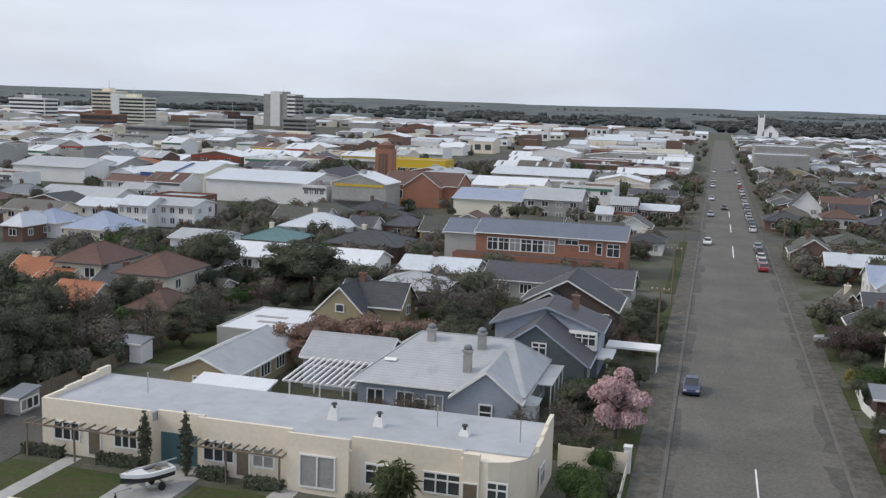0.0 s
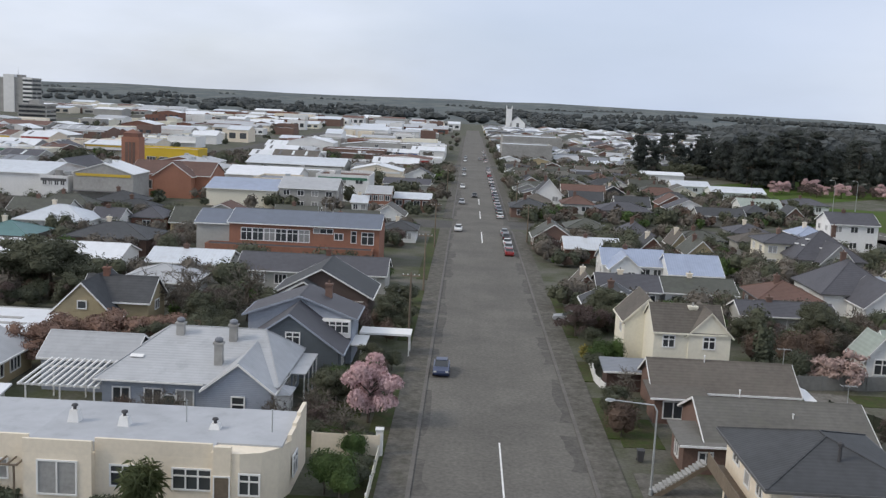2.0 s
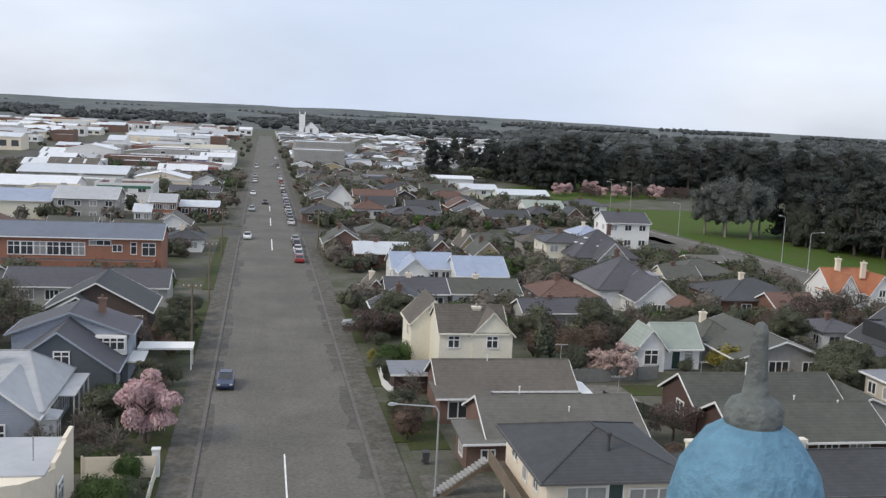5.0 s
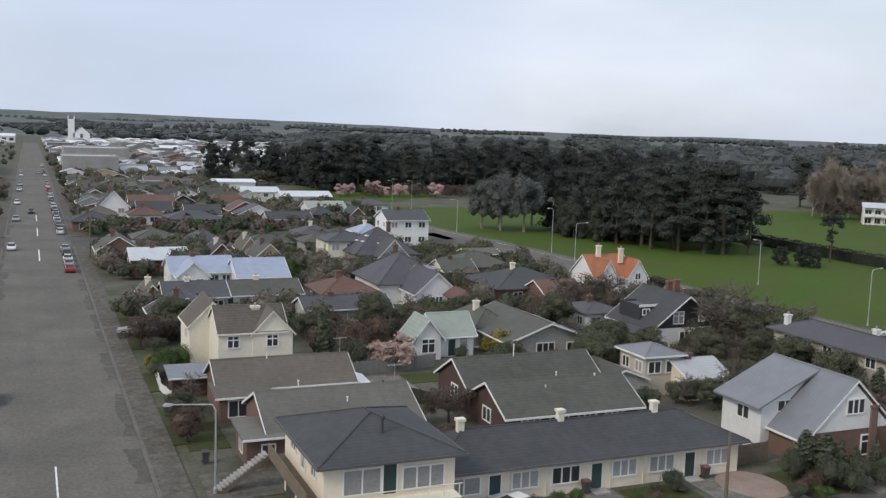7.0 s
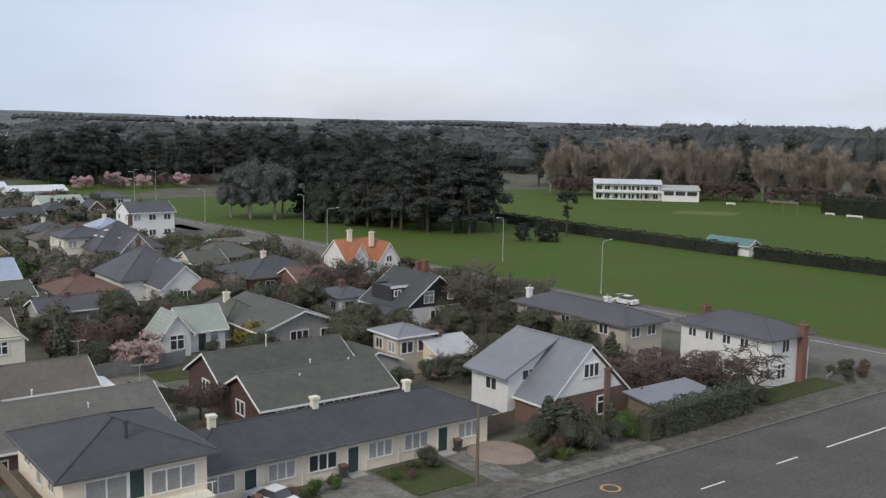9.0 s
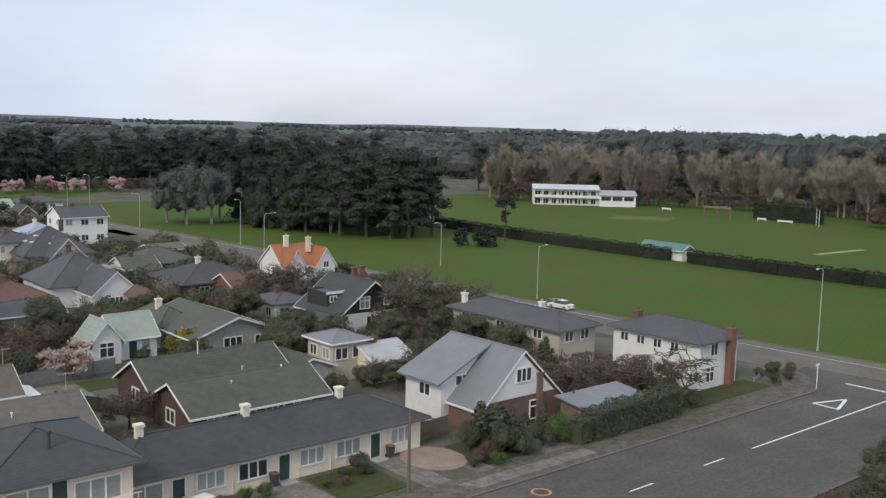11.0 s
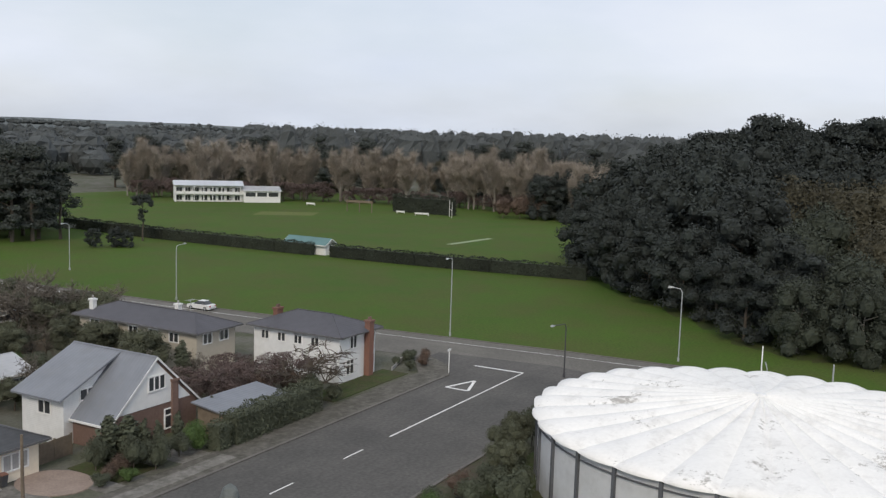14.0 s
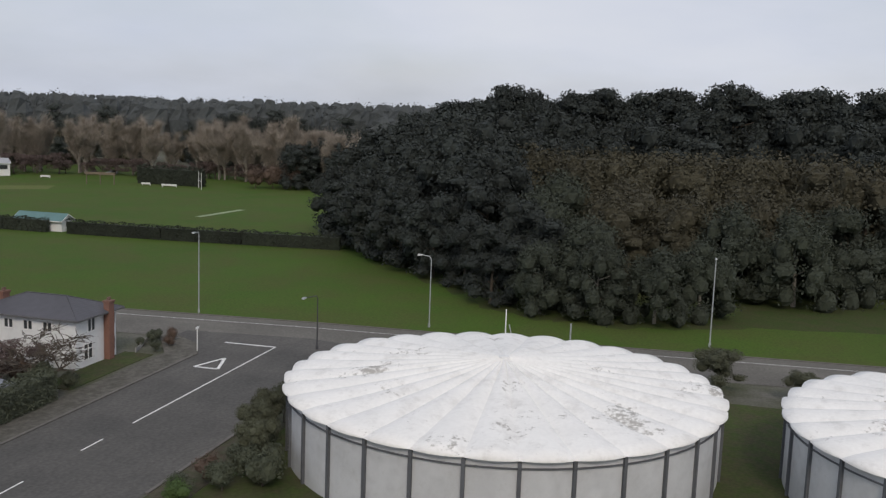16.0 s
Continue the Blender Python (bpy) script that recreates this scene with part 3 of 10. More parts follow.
def add_door(parent, side, x, y, z=0.15, w=0.95, h=2.05, material=None):
    m = Mesh().box(-w / 2, -0.05, 0, w / 2, 0.0, h)
    for k in (0.25, 1.15):
        m.box(-w / 2 + 0.15, -0.065, k, w / 2 - 0.15, -0.05, k + 0.7)
    d = part("door", m, material or DOOR_M, parent)
    d.matrix_basis = pose(x, y, z, 0, 0, TURN[side])
    fr = Mesh().box(-w / 2 - 0.1, -0.08, 0, -w / 2, 0.01, h + 0.1).box(w / 2, -0.08, 0, w / 2 + 0.1, 0.01, h + 0.1).box(-w / 2, -0.08, h, w / 2, 0.01, h + 0.1)
    part("door_frame", fr, TRIM, d)
    return d


def add_chimney(parent, x, y, z0, z1, material, w=0.75, d=0.55, pots=1):
    m = Mesh().box(x - w / 2, y - d / 2, z0, x + w / 2, y + d / 2, z1 - 0.22).box(x - w / 2 - 0.09, y - d / 2 - 0.09, z1 - 0.22, x + w / 2 + 0.09, y + d / 2 + 0.09, z1)
    c = part("chimney", m, material, parent)
    pt = Mesh()
    for k in range(pots):
        px = x + (k - (pots - 1) / 2) * 0.36
        pt.lathe([(0.13, z1 - 0.02), (0.11, z1 + 0.3), (0.14, z1 + 0.34)], px, y, 8)
    if pots:
        part("chimney_pot", pt, BRICK_B if material not in (WHITE, CREAM, CREAM2) else CONCRETE, c)


def wing_shapes(x0, y0, x1, y1, eave, ridge, kind, over=0.45, base=0.0):
    """Wall, roof and trim of one wing. kind: x or y (gable, ridge along that axis), hip, flat, mono (falls to -y)."""
    wm, rf, tr, cap = Mesh(), Mesh(), Mesh(), Mesh()
    th = 0.16
    if kind in "xy":
        a0, a1, s0, s1 = (x0, x1, y0, y1) if kind == "x" else (y0, y1, x0, x1)
        mid = (s0 + s1) / 2
        sl = (ridge - eave) / (mid - s0)
        wm.sweep([(s0, base), (s1, base), (s1, eave), (mid, ridge), (s0, eave)] if kind == "y" else [(s0, base), (s0, eave), (mid, ridge), (s1, eave), (s1, base)], kind, a0, a1)
        lo = eave - sl * over
        prof = [(s0 - over, lo + 0.02), (mid, ridge + 0.02), (s1 + over, lo + 0.02), (s1 + over, lo + th), (mid, ridge + th + 0.04), (s0 - over, lo + th)]
        rf.sweep(prof, kind, a0 - over * 0.7, a1 + over * 0.7)
        cap.sweep([(mid - 0.14, ridge + th - 0.01), (mid + 0.14, ridge + th - 0.01), (mid, ridge + th + 0.10)], kind, a0 - over * 0.7, a1 + over * 0.7)
        for e0, e1 in ((a0 - over * 0.7 - 0.05, a0 - over * 0.7), (a1 + over * 0.7, a1 + over * 0.7 + 0.05)):
            for p, q in (((s0 - over - 0.03, lo), (mid, ridge)), ((mid, ridge), (s1 + over + 0.03, lo))):
                tr.sweep([(p[0], p[1] - 0.03), (q[0], q[1] - 0.03), (q[0], q[1] + th + 0.03), (p[0], p[1] + th + 0.03)], kind, e0, e1)
        for s in (s0 - over, s1 + over):
            d = -0.11 if s < mid else 0.11
            tr.sweep([(s, lo - 0.03), (s + d, lo - 0.03), (s + d, lo + th - 0.01), (s, lo + th - 0.01)], kind, a0 - over * 0.7, a1 + over * 0.7)
    elif kind == "hip":
        wm.box(x0, y0, base, x1, y1, eave)
        X0, X1, Y0, Y1 = x0 - over, x1 + over, y0 - over, y1 + over
        run = min(X1 - X0, Y1 - Y0) / 2
        if X1 - X0 > Y1 - Y0:
            p, q = (X0 + run, (Y0 + Y1) / 2), (X1 - run, (Y0 + Y1) / 2)
        else:
            p, q = ((X0 + X1) / 2, Y0 + run), ((X0 + X1) / 2, Y1 - run)
        e = eave - 0.04
        vs = [(X0, Y0, e), (X1, Y0, e), (X1, Y1, e), (X0, Y1, e), (X0, Y0, e + th), (X1, Y0, e + th), (X1, Y1, e + th), (X0, Y1, e + th), (*p, ridge), (*q, ridge)]
        fs = [(3, 2, 1, 0), (0, 1, 5, 4), (1, 2, 6, 5), (2, 3, 7, 6), (3, 0, 4, 7)]
        fs += [(4, 5, 9, 8), (5, 6, 9), (6, 7, 8, 9), (7, 4, 8)] if X1 - X0 > Y1 - Y0 else [(4, 5, 8), (5, 6, 9, 8), (6, 7, 9), (7, 4, 8, 9)]
        rf.add(vs, fs)
        for c, r in ((vs[4], vs[8]), (vs[5], vs[9] if X1 - X0 > Y1 - Y0 else vs[8]), (vs[6], vs[9]), (vs[7], vs[8] if X1 - X0 > Y1 - Y0 else vs[9]), (vs[8], vs[9])):
            if (Vector(c) - Vector(r)).length > 0.1:
                cap.tube(c, r, 0.09, 0.09, 4)
        for b in ((X0 - 0.1, Y0 - 0.1, X1 + 0.1, Y0), (X0 - 0.1, Y1, X1 + 0.1, Y1 + 0.1), (X0 - 0.1, Y0, X0, Y1), (X1, Y0, X1 + 0.1, Y1)):
            tr.box(b[0], b[1], e - 0.04, b[2], b[3], e + th - 0.02)
    elif kind == "flat":
        wm.box(x0, y0, base, x1, y1, eave)
        rf.box(x0 + 0.2, y0 + 0.2, eave - 0.02, x1 - 0.2, y1 - 0.2, eave + 0.06)
        for b in ((x0 - 0.03, y0 - 0.03, x1 + 0.03, y0 + 0.2), (x0 - 0.03, y1 - 0.2, x1 + 0.03, y1 + 0.03), (x0 - 0.03, y0 + 0.2, x0 + 0.2, y1 - 0.2), (x1 - 0.2, y0 + 0.2, x1 + 0.03, y1 - 0.2)):
            tr.box(b[0], b[1], eave - 0.01, b[2], b[3], ridge)
    else:
        wm.sweep([(y0, base), (y0, eave), (y1, ridge), (y1, base)], "x", x0, x1)
        sl = (ridge - eave) / (y1 - y0)
        rf.sweep([(y0 - over, eave - sl * over + 0.02), (y1 + over, ridge + sl * over + 0.02), (y1 + over, ridge + sl * over + th), (y0 - over, eave - sl * over + th)], "x", x0 - over, x1 + over)
        tr.box(x0 - over, y0 - over - 0.1, eave - sl * over - 0.02, x1 + over, y0 - over, eave - sl * over + th - 0.01)
    return wm, rf, tr, cap


PALE_TRIMMED = (ROOF_LIGHT, ROOF_BLUE, ROOF_WHITE, ROOF_MINT, ROOF_MID, ROOF_IRON)


def wing(parent, x0, y0, x1, y1, eave, ridge, kind, wall, roof, over=0.45, trim=None):
    """One wing of a house in its parent's space."""
    wm, rf, tr, cap = wing_shapes(x0, y0, x1, y1, eave, ridge, kind, over)
    w = part("wall", wm, wall, parent)
    r = part("roof", rf, roof, parent)
    if cap.v:
        part("ridge_cap", cap, roof, r)
    part("trim", tr, trim if trim else wall if kind == "flat" else GUTTER if kind == "hip" and roof not in PALE_TRIMMED else TRIM, parent)
    return w


def house(label, wings, wall, roof, windows=(), chimneys=(), doors=(), name="house", category="house", over=0.45, group="", at=None, trim=None):
    """wings: (x0, y0, x1, y1, eave, ridge, kind[, wall[, roof]]) in world metres; windows: (side, x, y, sill, w, h, cols[, rows[, curtain]])."""
    cx, cy = at or ((min(w[0] for w in wings) + max(w[2] for w in wings)) / 2, (min(w[1] for w in wings) + max(w[3] for w in wings)) / 2)
    ob = thing(name, label, category, cx, cy, 0, 0, group)
    for w in wings:
        wing(ob, w[0] - cx, w[1] - cy, w[2] - cx, w[3] - cy, w[4], w[5], w[6], w[7] if len(w) > 7 and w[7] else wall, w[8] if len(w) > 8 else roof, over, trim)
    for s, x, y, z, *rest in windows:
        add_window(ob, s, x - cx, y - cy, z, *rest)
    for x, y, z0, z1, m, *rest in chimneys:
        add_chimney(ob, x - cx, y - cy, z0, z1, m, *rest)
    for s, x, y, *rest in doors:
        add_door(ob, s, x - cx, y - cy, *rest)
    return ob


def add_aerial(ob, x, y, z, h=1.8):
    """A television aerial: mast, boom and rods, standing on a roof; world place."""
    o = ob.matrix_basis.translation
    x, y = x - o.x, y - o.y
    mast = part("aerial", Mesh().tube((x, y, z - 0.2), (x, y, z + h), 0.03, 0.025, 5), STEEL, ob, "thin metal television aerial")
    part("boom", Mesh().tube((x - 0.7, y, z + h - 0.1), (x + 0.7, y, z + h - 0.1), 0.025, 0.025, 4), STEEL, mast)
    for k in range(5):
        part("rod", Mesh().tube((x - 0.6 + 0.3 * k, y - 0.4, z + h - 0.08), (x - 0.6 + 0.3 * k, y + 0.4, z + h - 0.08), 0.018, 0.018, 4), STEEL, mast)


def add_pipe(ob, x, y, z, h=0.9, material=None):
    o = ob.matrix_basis.translation
    part("vent_pipe", Mesh().lathe([(0.06, z - 0.3), (0.06, z + h), (0.1, z + h + 0.02), (0.1, z + h + 0.1)], x - o.x, y - o.y, 8), material or TRIM, ob)


def row(side, x0, x1, y, z, n, w=1.5, h=1.2, cols=2, rows=1, curtain=None):
    """n windows spread along a wall face from x0 to x1 (for E and W faces: along y at x = y)."""
    out = []
    for k in range(n):
        c = x0 + (x1 - x0) * (k + 0.5) / n
        cu = ((k * 7 + int(abs(x0) * 3)) % 3 == 0) if curtain is None else curtain
        out.append((side, c, y, z, w, h, cols, rows, cu) if side in "SN" else (side, y, c, z, w, h, cols, rows, cu))
    return out


# ---- plants ----
def leaves(m, rng, blobs, n, size, flat=0.6, core=0.72, fray=1.05):
    """Scatters n small leaf clumps over the skins of the blobs (cx, cy, cz, rx, ry, rz), with ragged cores inside."""
    areas = np.array([(b[3] * b[4] + b[3] * b[5] + b[4] * b[5]) for b in blobs])
    pick = rng.choice(len(blobs), n, p=areas / areas.sum())
    B = np.array(blobs)[pick]
    d = rng.normal(size=(n, 3))
    d /= np.linalg.norm(d, axis=1)[:, None]
    d[:, 2] = np.where((d[:, 2] < -0.35), -d[:, 2], d[:, 2])
    r = rng.uniform(0.74, fray, n)[:, None]
    p = B[:, :3] + d * B[:, 3:] * r
    nrm = d + (0, 0, 0.25) + rng.normal(size=(n, 3)) * flat
    nrm /= np.linalg.norm(nrm, axis=1)[:, None]
    a = np.cross(nrm, rng.normal(size=(n, 3)))
    a /= np.linalg.norm(a, axis=1)[:, None]
    b = np.cross(nrm, a)
    s = (size * rng.uniform(0.5, 1.3, n))[:, None]
    q = s * rng.uniform(0.45, 1.0, n)[:, None]
    quads = np.stack([p - a * s - b * q * 0.4, p + b * q * -0.9 + a * s * 0.3, p + a * s + b * q * 0.5, p + b * q - a * s * 0.2], 1)
    k = len(m.v)
    m.v += [tuple(v) for v in quads.reshape(-1, 3).tolist()]
    m.f += [(k + 4 * i, k + 4 * i + 1, k + 4 * i + 2, k + 4 * i + 3) for i in range(n)]
    if core:
        for cx, cy, cz, rx, ry, rz in blobs:
            k = len(m.v)
            for j, lat in enumerate((-1.2, -0.4, 0.3, 0.85, 1.28)):
                for i in range(7):
                    t = 2 * math.pi * (i + 0.5 * (j % 2)) / 7
                    f = core * rng.uniform(0.84, 1.06)
                    m.v.append((cx + rx * f * math.cos(lat) * math.cos(t), cy + ry * f * math.cos(lat) * math.sin(t), cz + rz * f * math.sin(lat)))
            for j in range(4):
                for i in range(7):
                    m.f.append((k + j * 7 + i, k + j * 7 + (i + 1) % 7, k + (j + 1) * 7 + (i + 1) % 7, k + (j + 1) * 7 + i))
            m.f.append(tuple(k + 28 + i for i in range(7)))
    return m


def trunk_mesh(rng, h, r, limbs, spread, material):
    m = Mesh()
    bend = [(0, 0, 0)]
    for k in range(1, 5):
        bend.append((rng.normal() * 0.03 * h * k / 4, rng.normal() * 0.03 * h * k / 4, h * k / 4))
    for k in range(4):
        m.tube(bend[k], bend[k + 1], r * (1 - 0.2 * k), r * (1 - 0.2 * (k + 1)), 7)
    for k in range(limbs):
        z = h * rng.uniform(0.35, 0.95)
        t = rng.uniform(0, 6.283)
        f = spread * rng.uniform(0.5, 1)
        m.tube((0, 0, z), (f * math.cos(t), f * math.sin(t), z + f * rng.uniform(0.3, 0.9)), r * 0.4, r * 0.12, 5)
    return m.data("trunk", material)


def tree_kind(seed, h, rad, kind, leafm, n=1800, size=0.5, bark=None):
    """Meshes (trunk, crown) for one kind of tree, h metres high."""
    rng = np.random.default_rng(seed)
    bark = bark or BARK
    blobs = []
    if kind == "round":
        for k in range(22):
            t, f = rng.uniform(0, 6.283), math.sqrt(rng.uniform(0.02, 0.62)) * rad
            blobs.append((f * math.cos(t), f * math.sin(t), h * (rng.uniform(0.36, 0.86) - 0.16 * (f / rad) ** 2), rad * rng.uniform(0.24, 0.42), rad * rng.uniform(0.24, 0.42), h * rng.uniform(0.09, 0.17)))
        tr = trunk_mesh(rng, h * 0.6, h * 0.022 + 0.06, 6, rad * 0.6, bark)
    elif kind == "low":
        for k in range(26):
            t, f = rng.uniform(0, 6.283), math.sqrt(rng.uniform(0.02, 0.7)) * rad
            blobs.append((f * math.cos(t), f * math.sin(t), h * rng.uniform(0.2, 0.84) * (1 - 0.22 * (f / rad) ** 2), rad * rng.uniform(0.2, 0.34), rad * rng.uniform(0.2, 0.34), h * rng.uniform(0.08, 0.14)))
        tr = trunk_mesh(rng, h * 0.6, h * 0.022 + 0.06, 8, rad * 0.6, bark)
    elif kind == "pine":
        for k in range(34):
            u = rng.uniform(0, 1)
            f, t = rad * (0.85 - 0.45 * u ** 1.5) * math.sqrt(rng.uniform(0.03, 1)), rng.uniform(0, 6.283)
            blobs.append((f * math.cos(t), f * math.sin(t), h * (0.15 + 0.78 * u), rad * rng.uniform(0.24, 0.42), rad * rng.uniform(0.24, 0.42), h * rng.uniform(0.035, 0.065)))
        tr = trunk_mesh(rng, h * 0.9, h * 0.018 + 0.1, 10, rad * 0.7, bark)
    elif kind == "macro":
        for k in range(52):
            t, f = rng.uniform(0, 6.283), math.sqrt(rng.uniform(0.02, 0.8)) * rad
            z = h * (0.06 + 0.86 * rng.uniform(0, 1) ** 0.8) * (1 - 0.34 * (f / rad) ** 2)
            blobs.append((f * math.cos(t), f * math.sin(t), z, rad * rng.uniform(0.16, 0.36), rad * rng.uniform(0.16, 0.36), h * rng.uniform(0.05, 0.13)))
        tr = trunk_mesh(rng, h * 0.6, h * 0.02 + 0.1, 4, rad * 0.4, bark)
    elif kind == "umbrella":
        for k in range(30):
            t, f = rng.uniform(0, 6.283), math.sqrt(rng.uniform(0.0, 0.85)) * rad
            blobs.append((f * math.cos(t), f * math.sin(t), h * rng.uniform(0.80, 0.93) - 0.10 * h * (f / rad) ** 2.5, rad * rng.uniform(0.26, 0.40), rad * rng.uniform(0.26, 0.40), h * rng.uniform(0.035, 0.06)))
        for k in range(7):
            t, f = rng.uniform(0, 6.283), rng.uniform(0.1, 0.7) * rad
            blobs.append((f * math.cos(t), f * math.sin(t), h * rng.uniform(0.4, 0.66), rad * rng.uniform(0.2, 0.34), rad * rng.uniform(0.2, 0.34), h * rng.uniform(0.03, 0.05)))
        tr = trunk_mesh(rng, h * 0.8, h * 0.016 + 0.1, 7, rad * 0.7, bark)
    elif kind == "dome":
        for k in range(46):
            t, u = rng.uniform(0, 6.283), rng.uniform(0.0, 1.0)
            f = rad * math.sqrt(max(0.0, 1 - u ** 2.6)) * rng.uniform(0.5, 0.8)
            blobs.append((f * math.cos(t), f * math.sin(t), h * (0.08 + 0.76 * u), rad * rng.uniform(0.2, 0.42), rad * rng.uniform(0.2, 0.42), h * rng.uniform(0.08, 0.2)))
        tr = trunk_mesh(rng, h * 0.6, h * 0.02 + 0.1, 6, rad * 0.6, bark)
    elif kind == "column":
        for k in range(8):
            z = h * (0.1 + 0.8 * k / 7)
            w = rad * math.sin(math.pi * (0.16 + 0.78 * k / 7)) ** 0.6
            blobs.append((rng.normal() * 0.06 * rad, rng.normal() * 0.06 * rad, z, w, w, h * 0.11))
        tr = trunk_mesh(rng, h * 0.7, 0.1, 0, 0.2, bark)
    else:
        for k in range(7):
            t, f = rng.uniform(0, 6.283), rng.uniform(0, 0.55) * rad
            blobs.append((f * math.cos(t), f * math.sin(t), h * rng.uniform(0.3, 0.62), rad * rng.uniform(0.4, 0.62), rad * rng.uniform(0.4, 0.62), h * rng.uniform(0.24, 0.4)))
        tr = trunk_mesh(rng, h * 0.5, 0.07, 4, rad * 0.4, bark)
    big = h > 10
    return tr, leaves(Mesh(), rng, blobs, n, size, 0.85 if big else 0.7, 0.0 if kind == "low" else 0.7, 1.3 if big else 1.12).data("crown", leafm)


def bare_kind(seed, h, rad, twigm, bark, n=900, upright=0.75, width=0.07):
    """A leafless tree: trunk and limbs, and a crown of many thin twigs."""
    rng = np.random.default_rng(seed)
    m, tw = Mesh(), Mesh()
    r0 = 0.05 + h * 0.016
    m.tube((0, 0, 0), (0, 0, h * 0.4), r0, r0 * 0.7, 7)
    tips = []
    for k in range(11):
        t = rng.uniform(0, 6.283)
        z = h * rng.uniform(0.10, 0.42)
        f = rad * rng.uniform(0.35, 0.85)
        top = h * rng.uniform(0.6, 0.97) * (1 - 0.2 * f / rad)
        mid = (f * 0.5 * math.cos(t), f * 0.5 * math.sin(t), z + (top - z) * (0.45 if upright > 0.6 else 0.6))
        end = (f * math.cos(t), f * math.sin(t), top)
        m.tube((0, 0, z), mid, r0 * 0.5, r0 * 0.32, 5)
        m.tube(mid, end, r0 * 0.32, r0 * 0.08, 4)
        tips.append((np.array((0, 0, z)), np.array(mid), np.array(end)))
    for k in range(n):
        a, b, c = tips[rng.integers(len(tips))]
        u = rng.uniform(0.15, 1.0)
        p = b + (c - b) * u if rng.uniform() < 0.7 else a + (b - a) * rng.uniform(0.5, 1)
        d = rng.normal(size=3)
        d[2] = abs(d[2]) * 0.6 + upright * 1.4
        d /= np.linalg.norm(d)
        ln = h * (rng.uniform(0.06, 0.17) if upright > 0.6 else rng.uniform(0.05, 0.12))
        q = p + d * ln
        s = np.cross(d, rng.normal(size=3))
        s = s / np.linalg.norm(s) * width * rng.uniform(0.5, 1.2)
        tw.add([p - s, p + s, q], [(0, 1, 2)])
        d2 = d + rng.normal(size=3) * 0.6
        e = p + (q - p) * 0.5 + d2 / np.linalg.norm(d2) * ln * 0.6
        g2 = p + (q - p) * 0.5
        tw.add([g2 - s * 0.7, g2 + s * 0.7, e], [(0, 1, 2)])
    return m.data("trunk", bark), tw.data("crown", twigm)


def branched_kind(seed, h, rad, twigm, bark, width=0.02, droop=0.0):
    """A leafless tree that forks from limb to branch to fine twig, with a wide rounded crown."""
    rng = np.random.default_rng(seed)
    m, tw = Mesh(), Mesh()
    r0 = 0.05 + h * 0.017

    def fork(p, d, ln, r, level):
        bend = d + rng.normal(size=3) * 0.16
        mid = p + bend / np.linalg.norm(bend) * ln * 0.5
        bend = d + rng.normal(size=3) * 0.22 + (0, 0, 0.06 - droop * 0.1 * level)
        end = mid + bend / np.linalg.norm(bend) * ln * 0.5
        if level < 3:
            m.tube(p, mid, r, r * 0.8, 5 if level < 2 else 3)
            m.tube(mid, end, r * 0.8, r * 0.55, 5 if level < 2 else 3)
        else:
            for a, b, w0, w1 in ((p, mid, width, width * 0.8), (mid, end, width * 0.8, width * 0.3)):
                q = np.cross(b - a, rng.normal(size=3))
                q /= np.linalg.norm(q) + 1e-6
                tw.add([a - q * w0, a + q * w0, b + q * w1, b - q * w1], [(0, 1, 2, 3)])
        if level == 4:
            return
        for k in range((5, 4, 5, 6)[level]):
            out = rng.normal(size=3)
            out[2] = out[2] * 0.5 + (0.35 if level < 2 else 0.12 - droop * 0.3)
            e = d * (0.55 if level else 0.3) + out / np.linalg.norm(out) * 0.95
            e /= np.linalg.norm(e)
            s0 = p + (end - p) * (rng.uniform(0.45, 1.0) if level else rng.uniform(0.6, 1.0))
            fork(s0, e, ln * rng.uniform(0.58, 0.85), r * 0.55, level + 1)

    fork(np.zeros(3), np.array((0.0, 0.0, 1.0)), h * 0.36, r0, 0)
    v = np.array(tw.v)
    fit_xy, fit_z = rad / np.percentile(np.hypot(v[:, 0], v[:, 1]), 96), h / v[:, 2].max()
    for mm in (m, tw):
        mm.v = [(x * fit_xy, y * fit_xy, max(0.0, z * fit_z)) for x, y, z in mm.v]
    return m.data("trunk", bark), tw.data("crown", twigm)


def plant(kind, name, label, category, x, y, s=1.0, turn=None, group="", z=0.0, sz=None):
    tr, cr = kind
    ob = new(name)
    ob.empty_display_size = 0.3
    ob.matrix_basis = Matrix.Translation((x, y, z)) @ Matrix.Rotation(random.uniform(0, 6.28) if turn is None else turn, 4, "Z") @ Matrix.Diagonal((s, s, sz or s, 1))
    tagged(ob, label, category, group)
    part("trunk", tr, None, ob)
    part("crown", cr, None, ob)
    return ob


# ---- vehicles and street furniture ----
PAINTS = [mat("car_paint_white", (0.70, 0.70, 0.70), 0.3, 0.02), mat("car_paint_silver", (0.40, 0.41, 0.43), 0.3, 0.02, metal=0.4), mat("car_paint_navy", (0.03, 0.045, 0.10), 0.3, 0.02),
          mat("car_paint_red", (0.28, 0.03, 0.03), 0.3, 0.02), mat("car_paint_black", (0.02, 0.02, 0.022), 0.3, 0.02), mat("car_paint_green", (0.04, 0.09, 0.07), 0.3, 0.02)]
CAR_WORDS = ["white", "silver", "dark blue", "red", "black", "dark green"]
HEAD_M, TAIL_M = mat("headlight_glass", (0.6, 0.6, 0.58), 0.15, 0.03), mat("tail_light_red", (0.35, 0.02, 0.02), 0.25, 0.03)


